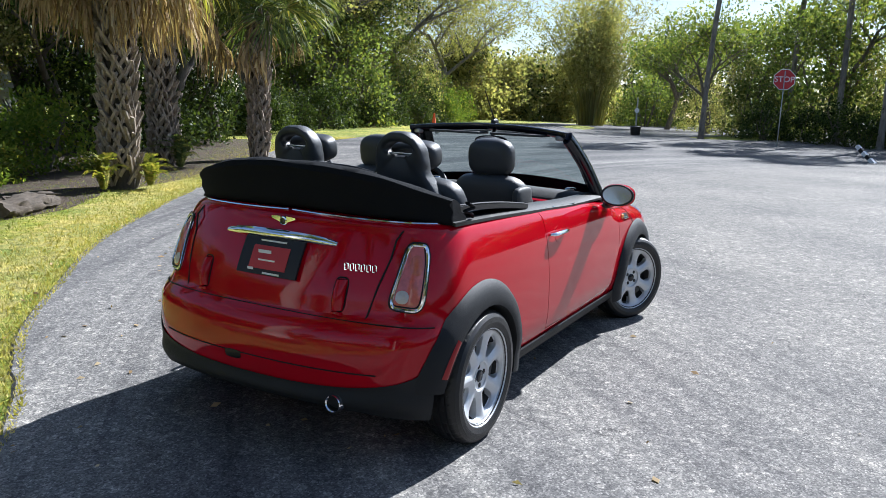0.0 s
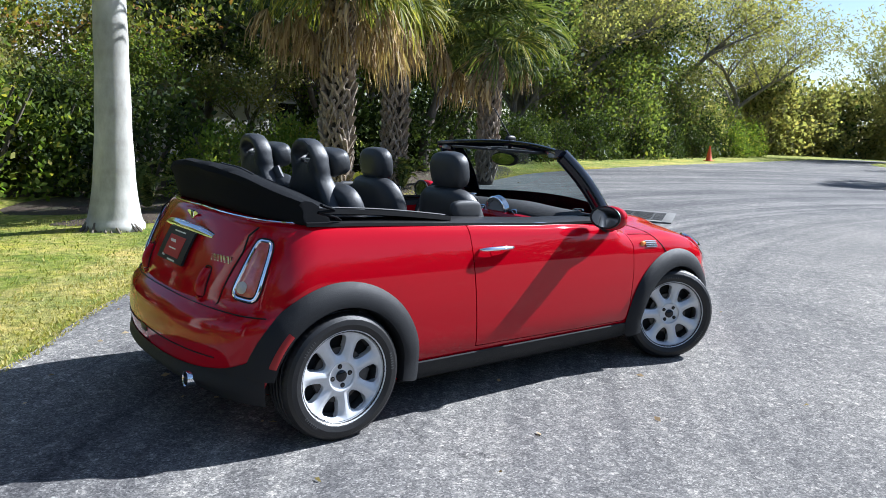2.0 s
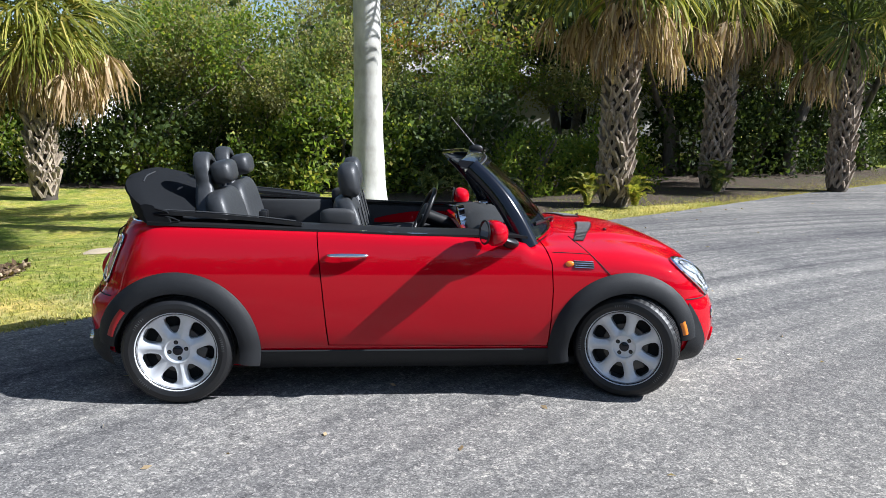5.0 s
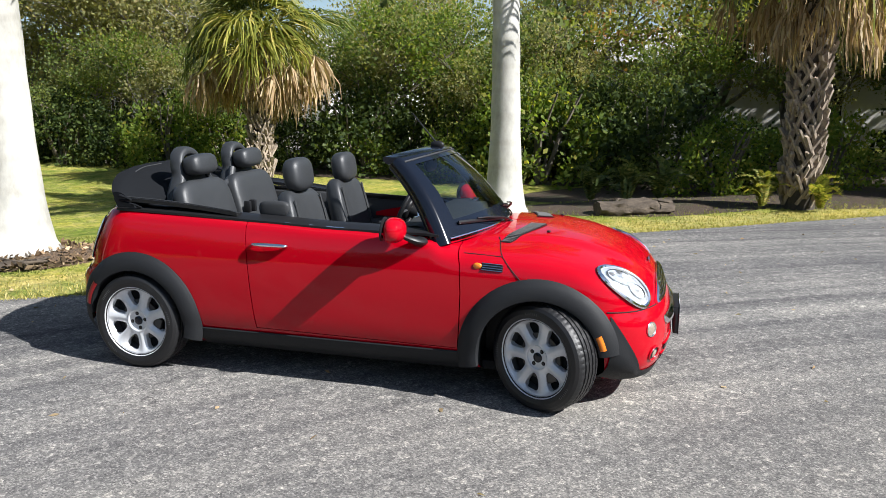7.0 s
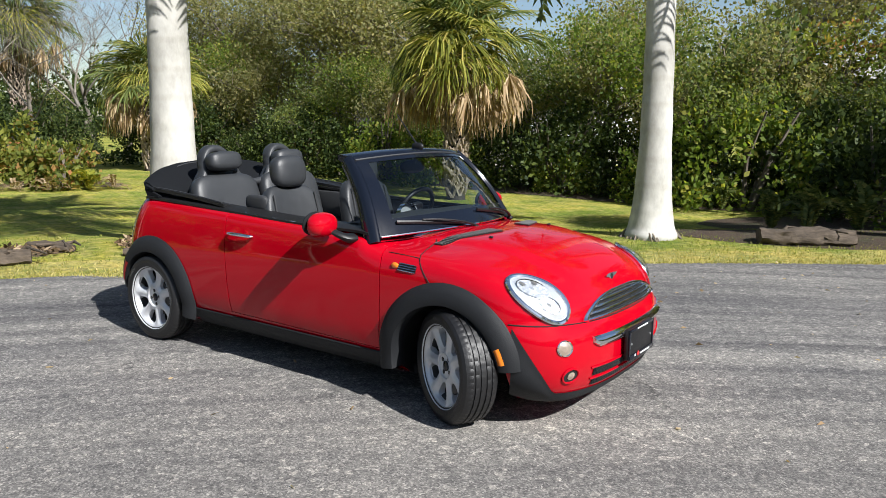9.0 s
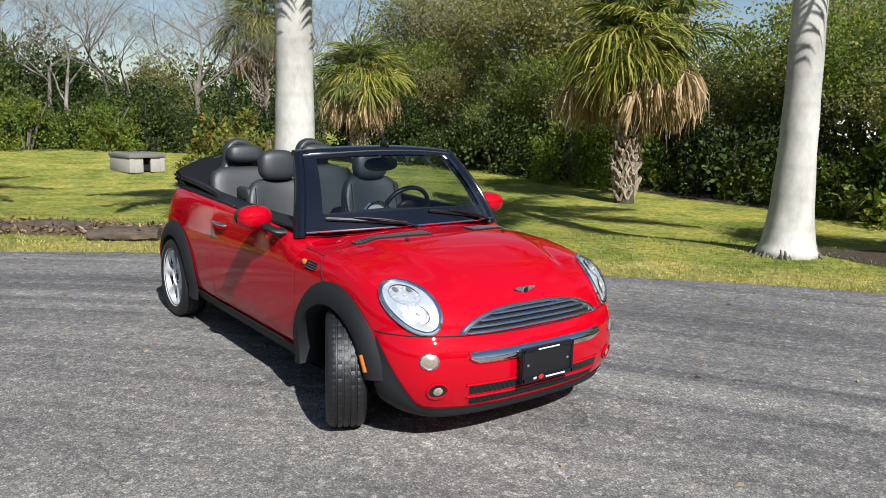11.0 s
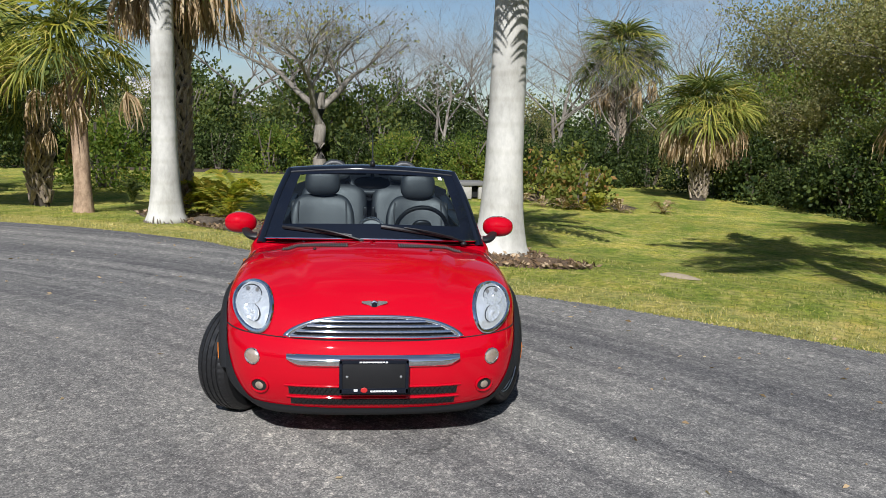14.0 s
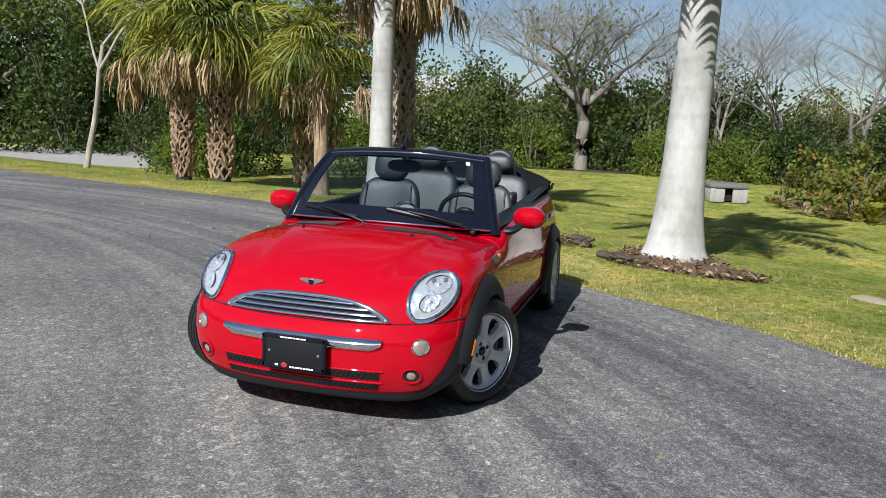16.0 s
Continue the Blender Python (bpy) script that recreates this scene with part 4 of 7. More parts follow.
# chrome line under the hood opening
belt = []
for x in steps(1.94, -0.12, 40):
    z = float(top_z(x)) - 0.022
    belt.append((x, on("side", x, z) - 0.003, z + 0.004))
pair("belt_trim", tube(belt, 0.0085, 8, 0.75), CHROME, "thin chrome waistline trim")
rear_trim = [ring_point("rear", a, 0.978 + 0.012 * (1 - a / 62), 0.003) for a in steps(62, 1, 26)]
pair("belt_trim", tube(rear_trim, 0.008, 8, 0.8), CHROME, "thin chrome trim over the boot")

# front end
GR = 0.43
def grille_top(y):
    t = abs(y) / GR
    return 0.556 + 0.100 * max(0.0, 1 - t ** 3.2) ** 0.75


def grille_back(u, v):
    y = GR * u * 0.985
    return (on("front", y, 0.556 + (grille_top(y) - 0.556) * v) + 0.003, y, 0.556 + (grille_top(y) - 0.556) * v)


grille = car_part("grille", grid(grille_back, steps(-1, 1, 40), steps(0, 1, 6)), DARK, "black grille with chrome bars")
for k, f in enumerate((0.06, 0.33, 0.60, 0.84)):
    z = 0.560 + 0.094 * f
    yy = max(0.05, GR * max(0.02, 1 - ((z - 0.556) / 0.100) ** 1.333) ** (1 / 3.2) - 0.015)
    car_part("grille_bar", tube([(on("front", y, z) + 0.013, y, z) for y in steps(-yy, yy, 30)], 0.0105, 10, 0.78), CHROME, "", grille)
rimline = [(on("front", y, grille_top(y)) + 0.008, y, grille_top(y)) for y in [GR * math.sin(t) for t in steps(-math.pi / 2, math.pi / 2, 60)]]
car_part("grille_surround", tube(rimline, lambda t: 0.011 + 0.013 * abs(2 * t - 1) ** 3, 10, 0.8, up=(1, 0, 0)), CHROME, "polished chrome grille surround", grille)
for s in (-1, 1):
    hl = new("headlight")
    hl.parent = car
    tagged(hl, label="clear oval headlight with chrome ring")
    car_part("reflector", lamp_patch(s, 0, 0, 0.120, 0.152, 0.004, 8, dome=0.004), REFLECTOR, "", hl)
    car_part("lamp_bezel", tube(lamp_line(s, 0, 0, 0.121, 0.154, 0.007), 0.012, 8, 0.9, up=(0.626, s * 0.434, 0.648), closed=True), CHROME, "bright chrome ring", hl)
    for da, db, r, k0, k1 in ((0.006, 0.046, 0.068, 2, 15), (-0.004, -0.062, 0.050, 9, 21)):
        car_part("lamp_bowl", lamp_patch(s, da, db, r, r, 0.013, 6, 28, -0.008), LAMPBOWL, "", hl)
        car_part("bowl_edge", tube(lamp_line(s, da, db, r, r, 0.0135, 28)[k0:k1], lambda t: 0.0008 + 0.0026 * math.sin(math.pi * t), 6, up=(0.626, s * 0.434, 0.648)), BLACK, "dark edge of the reflector bowl", hl)
        car_part("bulb", lamp_patch(s, da, db, 0.015, 0.015, 0.006, 5, 16, 0.014), LAMPBOWL, "", hl)
    for da in (-0.030, 0.034):
        car_part("bulb_shield", lamp_patch(s, da, 0.082, 0.012, 0.017, 0.0145, 3, 10, 0.002), SLAT, "small dark shield", hl)
    lens = car_part("lens", lamp_patch(s, 0, 0, 0.118, 0.150, 0.011, 8, dome=0.020), LENS, "clear plastic lens", hl)
    lens.visible_shadow = False
    tl = new("turn_signal")
    tl.parent = car
    tagged(tl, label="round clear front turn signal")
    car_part("lamp_bowl", oval("front", s * 0.598, 0.455, 0.035, 0.035, 0.003, dome=0.010, n=26), SIGNAL, "", tl)
    car_part("lamp_ring", tube(oval_line("front", s * 0.598, 0.455, 0.037, 0.037, 0.004, n=26), 0.004, 6, up=(1, 0, 0), closed=True), CHROME, "", tl)
    fg = new("fog_light")
    fg.parent = car
    tagged(fg, label="small round fog light in a red recess")
    car_part("lamp_recess", oval("front", s * 0.562, 0.312, 0.040, 0.034, 0.002, dome=-0.001, n=26), DARK, "", fg)
    car_part("lamp_ring", tube(oval_line("front", s * 0.562, 0.312, 0.043, 0.037, 0.004, n=26), 0.006, 6, up=(1, 0, 0), closed=True), RED, "", fg)
    car_part("lamp_bowl", oval("front", s * 0.562, 0.312, 0.020, 0.020, 0.006, dome=0.006, n=22), SIGNAL, "", fg)


def bar_fn(u, v, o):
    y = 0.425 * u
    end = max(0.0, abs(u) - 0.84) / 0.16
    z0, z1 = 0.430 + 0.026 * end * end, 0.488
    return (on("front", y, z0 + (z1 - z0) * v) + 0.002 + o * (0.5 + 1.3 * math.sin(math.pi * v)), y, z0 + (z1 - z0) * v)


car_part("bumper_bar", sheet(bar_fn, steps(-1, 1, 44), steps(0, 1, 7), 0.014), CHROME, "chrome strip across the front bumper")
for z0, z1, w in ((0.284, 0.326, 0.415), (0.228, 0.264, 0.405)):
    ai = car_part("air_intake", grid(lambda u, v: (on("front", w * u, z0 + (z1 - z0) * v) + 0.003, w * u, z0 + (z1 - z0) * v), steps(-1, 1, 30), steps(0, 1, 4)), DARK, "black mesh lower air intake")
    wires = []
    for i in range(33):
        for sl in (-1, 1):
            y0 = w * (-0.97 + 1.94 * i / 32)
            y1 = max(-w, min(w, y0 + sl * 0.028))
            wires.append(tube([(on("front", y0, z0 + 0.002) + 0.006, y0, z0 + 0.002), (on("front", y1, z1 - 0.002) + 0.006, y1, z1 - 0.002)], 0.0022, 4))
    tagged(car_part("mesh", join(*wires), BLACK, "", ai), kind="stuff")
    car_part("intake_lip", tube([(on("front", y, z1 + 0.004) + 0.002, y, z1 + 0.004) for y in steps(-w - 0.02, w + 0.02, 30)], 0.006, 6), RED, "", ai)
# number plate holders with unreadable print
fp = car_part("number_plate", box(0.028, 0.335, 0.165, (3.182, 0.0, 0.393), 0.008), BLACK, "black plastic plate holder with small dealer print")
car_part("plate_frame", join(box(0.006, 0.335, 0.018, (3.198, 0, 0.467), 0.003), box(0.006, 0.335, 0.026, (3.198, 0, 0.322), 0.003), box(0.006, 0.016, 0.165, (3.198, -0.160, 0.393), 0.003), box(0.006, 0.016, 0.165, (3.198, 0.160, 0.393), 0.003)), GLOSSBLACK, "", fp)
tagged(car_part("print", join(*[box(0.002, 0.011, 0.007, (3.2022, -0.065 + 0.014 * i, 0.467)) for i in range(10)]), WHITE, "", fp), kind="stuff")
tagged(car_part("print", join(*[box(0.002, 0.011, 0.008, (3.2022, -0.012 + 0.0145 * i, 0.322)) for i in range(9)], box(0.002, 0.018, 0.010, (3.2022, -0.088, 0.327))), WHITE, "", fp), kind="stuff")
tagged(car_part("print", blob((3.2022, -0.048, 0.328), (0.003, 0.034, 0.026), 1, 1, 14, 8), STICKER_RED, "", fp), kind="stuff")
for s in (-1, 1):
    car_part("plate_screw", move(lathe([(0.0, 0.003), (0.006, 0.002), (0.007, 0.0)], 10, "x"), Matrix.Translation((3.197, s * 0.13, 0.393))), STEEL, "", fp)


def badge(end, z, name):
    sgn = 1 if end == "front" else -1
    x = on(end, 0, z)
    e = new(name)
    e.parent = car
    tagged(e, label="small chrome winged badge")
    for s in (-1, 1):
        car_part("wing", sheet(lambda u, v, o: (on(end, s * (0.016 + 0.048 * u), z) + sgn * (0.003 + o), s * (0.016 + 0.048 * u), z + 0.018 - 0.004 * u - (0.028 - 0.020 * u) * v + 0.004), steps(0, 1, 6), steps(0, 1, 4), 0.004), CHROME, "", e)
    m = lathe([(0.0, 0.010), (0.015, 0.0095), (0.020, 0.007), (0.022, 0.0)], 28, "x")
    car_part("disc", move(m, Matrix.Translation((x, 0, z)) @ Matrix.Rotation(0 if sgn > 0 else math.pi, 4, "Z")), CHROME, "", e)
    m = lathe([(0.0, 0.0112), (0.014, 0.0106), (0.0145, 0.009)], 24, "x")
    car_part("disc_face", move(m, Matrix.Translation((x, 0, z)) @ Matrix.Rotation(0 if sgn > 0 else math.pi, 4, "Z")), GLOSSBLACK, "", e)


badge("front", 0.708, "badge")
badge("rear", 0.945, "badge")

# bonnet vents, washer jets
for s in (-1, 1):
    def vent_fn(u, v, o):
        y = s * (0.145 + 0.385 * u)
        x = 2.415 - 0.150 * u ** 1.3 - 0.105 * v * (0.55 + 0.45 * (1 - u))
        return (x, y, on("top", x, y) + 0.001 + o)
    vent = car_part("bonnet_vent", sheet(vent_fn, steps(0, 1, 20), steps(0, 1, 4), 0.004), BLACK, "black slotted air vent in the bonnet")
    slats = []
    for i in range(26):
        u = (i + 0.5) / 26
        slats.append(tube([vent_fn(u, 0.06, 0.007), vent_fn(u, 0.94, 0.007)], 0.0032, 5))
    tagged(car_part("slat", join(*slats), SLAT, "", vent), kind="stuff")
    car_part("washer_jet", blob((2.45, s * 0.33, on("top", 2.45, 0.33) + 0.006), (0.022, 0.018, 0.014), 0.8, 0.8, 14, 8), BLACK, "black washer jet")

# rear end
TAIL = [(39.9, 0.666), (47.9, 0.655), (51.2, 0.903), (46.2, 0.906)]


def tail_patch(s, quad, lift, dome, power=4.5, rings=8, n=44, hole=0.0):
    """A rounded patch on the rear corner, its corners given by angle in plan and height."""
    a, b, d, e = quad

    def fn(u, v):
        c, w = math.cos(u), math.sin(u)
        k = hole + (1 - hole) * v
        p, q = (k * math.copysign(abs(c) ** (2 / power), c) + 1) / 2, (k * math.copysign(abs(w) ** (2 / power), w) + 1) / 2
        g, z = [(a[i] * (1 - p) + b[i] * p) * (1 - q) + (e[i] * (1 - p) + d[i] * p) * q for i in (0, 1)]
        return ring_point("rear", s * g, z, lift + dome * (1 - k * k))
    m = n if hole == 0 else 60
    return grid(fn, [2 * math.pi * i / m for i in range(m)], steps(0.0, 1.0, rings), close_u=True)


car_part("boot_handle", sheet(lambda u, v, o: (on("rear", 0.30 * u, 0.885 + 0.02 * v) - 0.002 - o * (0.4 + 0.6 * math.cos(u * 1.45)) * (0.6 + 0.4 * math.sin(math.pi * v)), 0.30 * u, 0.895 - 0.012 * abs(u) ** 3 + (v - 0.5) * 0.036 * (1 - 0.55 * abs(u) ** 4)), steps(-1, 1, 40), steps(0, 1, 7), 0.030), CHROME, "chrome boot lid handle bar")
rp = car_part("number_plate", sheet(lambda u, v, o: (on("rear", 0.0, 0.728 + 0.15 * v) - 0.006 - o, 0.16 * u, 0.728 + 0.148 * v), steps(-1, 1, 8), steps(0, 1, 5), 0.012), BLACK, "black plate frame with a red dealer plate")
px = lambda v: on("rear", 0.0, 0.728 + 0.15 * v) - 0.0185
car_part("plate_face", sheet(lambda u, v, o: (px(0.16 + 0.62 * v) - o, 0.098 * u, 0.728 + 0.148 * (0.16 + 0.62 * v)), steps(-1, 1, 6), steps(0, 1, 5), 0.002), STICKER_RED, "", rp)
tagged(car_part("print", join(*[sheet(lambda u, v, o: (px(f) - 0.0025 - o, y0 + w * u, 0.728 + 0.148 * f + hgt * (v - 0.5)), steps(-1, 1, 3), steps(0, 1, 3), 0.001) for f, y0, w, hgt in ((0.60, 0.03, 0.035, 0.022), (0.40, 0.01, 0.045, 0.007), (0.92, 0.0, 0.07, 0.007), (0.06, -0.03, 0.045, 0.008), (0.14, 0.085, 0.016, 0.011))]), WHITE, "", rp), kind="stuff")
# model lettering drawn as plain chrome strokes
strokes = []
for i in range(6):
    y = -0.368 - 0.0235 * i
    for dy, dz, w, h in ((-0.007, 0.001, 0.0036, 0.026), (0.007, -0.001, 0.0036, 0.026), (-0.001, 0.012, 0.012, 0.0036), (0.001, -0.012, 0.012, 0.0036)):
        strokes.append(box(0.005, w, h, (on("rear", y + dy, 0.804 + dz) - 0.002, y + dy, 0.804 + dz)))
car_part("model_badge", join(*strokes), CHROME, "small chrome model lettering")
for s in (-1, 1):
    hinge = sheet(lambda u, v, o: (on("rear", s * 0.365 + 0.024 * u, 0.635 + 0.12 * v) - 0.001 - o * math.cos(u * 1.3) * math.sin(math.pi * (0.12 + 0.76 * v)) ** 0.5, s * 0.365 + 0.024 * u, 0.635 + 0.12 * v), steps(-1, 1, 9), steps(0, 1, 9), 0.036)
    car_part("hinge_gap", tube(oval_line("rear", s * 0.365, 0.695, 0.029, 0.066, 0.0006, power=4), 0.0035, 6, up=(1, 0, 0), closed=True), DARK)
    car_part("hinge_foot", box(0.02, 0.045, 0.014, (on("rear", s * 0.365, 0.622) - 0.004, s * 0.365, 0.622), 0.004), RED)
    car_part("boot_hinge", hinge, RED, "red painted boot hinge cover")
    tail = new("tail_light")
    tail.parent = car
    tagged(tail, label="tall red tail light in a chrome frame")
    car_part("lens", tail_patch(s, TAIL, 0.004, 0.012), TAILRED, "glossy red lens", tail)
    line = tail_patch(s, TAIL, 0.006, 0.0, 5.0, 2, 60, 0.98)[0]
    car_part("lamp_frame", tube([line[2 * k + 1] for k in range(60)], 0.0085, 8, up=(1, -s, 0), closed=True), CHROME, "chrome lamp frame", tail)
    car_part("lamp_seat", tube([Vector(line[2 * k + 1]) * 1.0 for k in range(60)], 0.0125, 6, 0.35, up=(1, -s, 0), closed=True), DARK, "", tail)
    car_part("reverse_lens", tail_patch(s, [(41.4, 0.686), (44.6, 0.682), (45.2, 0.732), (42.2, 0.736)], 0.0145, 0.006, 2.4), CLEARLENS, "", tail)
    car_part("indicator_lens", tail_patch(s, [(45.2, 0.79), (48.6, 0.79), (49.4, 0.868), (46.4, 0.868)], 0.0150, 0.004, 2.5), simple("pale_red_lens", (0.55, 0.13, 0.08), 0.12, coat=1.0, vary=0.3, scale=40), "", tail)
car_part("rear_fog_light", oval("rear", 0.10, 0.392, 0.045, 0.020, 0.003, n=28, power=3.5, dome=0.004), BLACK, "dark rear fog lamp recess")
car_part("exhaust", join(move(lathe([(0.026, 0.10), (0.034, 0.10), (0.036, -0.05), (0.034, -0.055), (0.030, -0.05), (0.029, 0.08)], 32, "x"), pose(-0.520, -0.412, 0.272, 0, 4, 0)), tube([(-0.43, -0.412, 0.268), (-0.30, -0.37, 0.24), (-0.25, -0.10, 0.21)], 0.026, 12)), CHROME, "round chrome exhaust pipe")
car_part("underbody", join(box(2.6, 1.2, 0.06, (1.25, 0, 0.165), 0.02), box(0.40, 0.5, 0.10, (-0.22, -0.1, 0.25), 0.04)), DARK, "dark underside of the car")

# doors: handles, mirrors, side lamps
for s, door in zip((-1, 1), doors):
    hy = -on("side", 0.91, 0.82)
    path = [(0.798, s * (hy + 0.004), 0.821), (0.815, s * (hy + 0.022), 0.823), (0.86, s * (hy + 0.030), 0.825), (0.95, s * (hy + 0.030), 0.825), (1.005, s * (hy + 0.022), 0.823), (1.022, s * (hy + 0.004), 0.821)]
    car_part("handle_cup", sheet(lambda u, v, o: (0.925 + 0.055 * u * math.sqrt(max(0, 1 - v * v)) , s * (-on("side", 0.925 + 0.055 * u, 0.808 + 0.045 * v) - 0.001 + o), 0.808 + 0.045 * v), steps(-1, 1, 14), steps(-0.99, 0.99, 12), 0.0025), RED, "recessed red cup", door)
    car_part("door_handle", tube(smooth_path(path, 22), lambda t: 0.008 + 0.006 * math.sin(math.pi * t), 10, 0.85), CHROME, "chrome door handle", door)
    mir = new("wing_mirror")
    mir.parent = door
    tagged(mir, label="red oval wing mirror on a black foot")
    m = blob((0, 0, 0), (0.15, 0.205, 0.135), 0.85, 0.85, 30, 18)
    shaped = [(x * (1.0 if x > 0 else 0.62), y, z * (1 - 0.06 * y)) for x, y, z in m[0]], m[1]
    car_part("mirror_cap", move(shaped, pose(1.685, s * 0.853, 0.962, 0, 0, -s * 8)), RED, "glossy red mirror cap", mir)
    rim = lathe([(0.080, -0.040), (0.099, -0.046), (0.098, -0.052), (0.088, -0.054), (0.084, -0.048)], 36, "x")
    rim = [(x, y, z * 0.66) for x, y, z in rim[0]], rim[1]
    car_part("mirror_rim", move(rim, pose(1.685, s * 0.853, 0.962, 0, 5, -s * 8)), BLACK, "", mir)
    mg = lathe([(0.0, -0.0495), (0.086, -0.0495)], 36, "x")
    mg = [(x, y, z * 0.66) for x, y, z in mg[0]], mg[1]
    car_part("mirror_glass", move(mg, pose(1.685, s * 0.853, 0.962, 0, 7, -s * 8)), MIRROR, "mirror glass", mir)
    foot = smooth_path([(1.735, s * 0.815, 0.925), (1.775, s * 0.795, 0.905), (1.80, s * 0.765, 0.888), (1.80, s * 0.735, 0.885)], 10)
    car_part("mirror_foot", tube(foot, lambda t: 0.026 + 0.022 * t, 12, 0.6), BLACK, "black mirror foot", mir)
    ind = new("side_indicator")
    ind.parent = car
    tagged(ind, label="amber side lamp beside a black vent")
    sy = lambda x, z: s * (-on("side", x, z))
    car_part("lamp", blob((2.132, sy(2.132, 0.777) + s * 0.002, 0.777), (0.050, 0.022, 0.034), 1, 1, 20, 10), AMBER, "amber lens", ind)
    car_part("vent_recess", sheet(lambda u, v, o: (2.155 + 0.115 * u, sy(2.155 + 0.115 * u, 0.758 + 0.038 * v) + s * (0.001 + o), 0.758 + 0.036 * v - 0.006 * u), steps(0, 1, 8), steps(0, 1, 4), 0.004), BLACK, "", ind)
    for k in range(4):
        z = 0.760 + 0.011 * k
        car_part("vent_bar", tube([(x, sy(x, z) + s * 0.007, z - 0.006 * (x - 2.155) / 0.115) for x in steps(2.158, 2.268, 6)], 0.0022, 5), CHROME, "", ind)

# ---- windscreen and cabin ----
def screen(u, v):
    """The windscreen's sheet: u across from -1 to 1, v from the base to the top rail."""
    y = u * (0.665 + (0.525 - 0.665) * v)
    bx, bz = 2.145 - 0.20 * u * u, 0.914 - 0.028 * u * u
    tx, tz = 1.728 - 0.095 * u * u, 1.332 - 0.030 * u * u
    bow = 0.022 * math.sin(math.pi * v)
    return Vector((bx + (tx - bx) * v + bow, y, bz + (tz - bz) * v + bow))


ws = new("windscreen")
ws.parent = car
tagged(ws, label="raked clear windscreen in a black frame")
pane = car_part("pane", grid(lambda u, v: screen(u * 0.985, v), steps(-1, 1, 30), steps(0, 1, 16)), GLASS, "clear glass", ws)
pane.visible_shadow = False
for s in (-1, 1):
    # printed black border and broad pillar
    border = sheet(lambda u, v, o: tuple(screen(s * (0.875 + 0.125 * u), v) + Vector((0.003 - o, 0, 0.003 - o))), steps(0, 1, 4), steps(0, 1, 18), 0.002)
    car_part("glass_border", border, GLOSSBLACK, "", ws)
    pil = [screen(s * 1.02, v) + Vector((-0.035, s * 0.004, -0.010)) for v in steps(-0.05, 1.0, 18)]
    car_part("pillar", tube(pil, lambda t: 0.058 - 0.010 * t, 12, 0.62, up=(0, 1, 0)), GLOSSBLACK, "black windscreen pillar", ws)
car_part("glass_border", sheet(lambda u, v, o: tuple(screen(u * 0.985, 0.0 + 0.19 * v) + Vector((0.003 - o, 0, 0.003 - o))), steps(-1, 1, 30), steps(0, 1, 4), 0.002), GLOSSBLACK, "", ws)
car_part("glass_border", sheet(lambda u, v, o: tuple(screen(u * 0.985, 0.915 + 0.085 * v) + Vector((0.003 - o, 0, 0.003 - o))), steps(-1, 1, 30), steps(0, 1, 4), 0.002), GLOSSBLACK, "", ws)


def rail(u, v):
    a = 2 * math.pi * v
    c, s_ = math.cos(a), math.sin(a)
    p = screen(u * 1.04, 1.0) + Vector((-0.046, 0, 0.002))
    return (p.x + 0.056 * math.copysign(abs(c) ** 0.6, c), p.y, p.z + 0.010 * c * -1 + 0.021 * math.copysign(abs(s_) ** 0.6, s_))


r_m = grid(rail, steps(-1, 1, 40), steps(0, 1, 21)[:-1], close_v=True)
r_m[1].append(tuple(range(20)))
r_m[1].append(tuple(reversed(range(39 * 20, 40 * 20))))
car_part("header_rail", r_m, GLOSSBLACK, "gloss black top rail of the windscreen", ws)
car_part("rail_seal", tube([Vector(rail(u, 0.0)) + Vector((0.004, 0, 0.004)) for u in steps(-0.97, 0.97, 30)], 0.006, 6), TRIM, "", ws)
for s in (-1, 1):
    p = screen(s * 0.42, 1.0)
    car_part("sun_visor", box(0.16, 0.36, 0.016, (p.x - 0.10, p.y, p.z - 0.030), 0.007), TRIM, "grey folded sun visor", ws)
    p = screen(s * 0.95, 1.0)
    car_part("roof_latch", blob((p.x - 0.075, p.y, p.z - 0.016), (0.055, 0.05, 0.03), 0.5, 0.5, 16, 8), STEEL, "", ws)
car_part("screen_trim", tube([screen(u, 0.005) + Vector((0.010, 0, 0.008)) for u in steps(-1.0, 1.0, 34)], 0.006, 6), CHROME, "thin chrome line under the glass", ws)
car_part("cowl", sheet(lambda u, v, o: tuple(screen(u * 1.0, -0.02) + Vector((0.012 - 0.11 * v, 0, -0.004 - 0.05 * v + o * 0.2))), steps(-1, 1, 24), steps(0, 1, 4), 0.004), BLACK, "black scuttle below the glass")
ant = car_part("aerial_base", blob((1.690, 0.0, 1.364), (0.09, 0.035, 0.05), 0.9, 0.9, 16, 10), BLACK, "black aerial foot")
car_part("aerial_rod", tube([(1.685, 0, 1.375), (1.62, 0, 1.45), (1.525, 0, 1.56)], lambda t: 0.006 - 0.003 * t, 6), BLACK, "thin black aerial", ant)
im = car_part("interior_mirror", blob((1.650, 0.0, 1.238), (0.035, 0.24, 0.085), 0.8, 0.8, 22, 12), BLACK, "black oval interior mirror", ws)
car_part("mirror_glass", move(([(x, y, z * 0.33) for x, y, z in lathe([(0.0, 0.0), (0.108, 0.0)], 30, "x")[0]], lathe([(0.0, 0.0), (0.108, 0.0)], 30, "x")[1]), pose(1.6315, 0, 1.238)), MIRROR, "", im)
car_part("mirror_stem", tube([(1.655, 0, 1.262), (1.688, 0, 1.312)], 0.012, 8), BLACK, "", im)
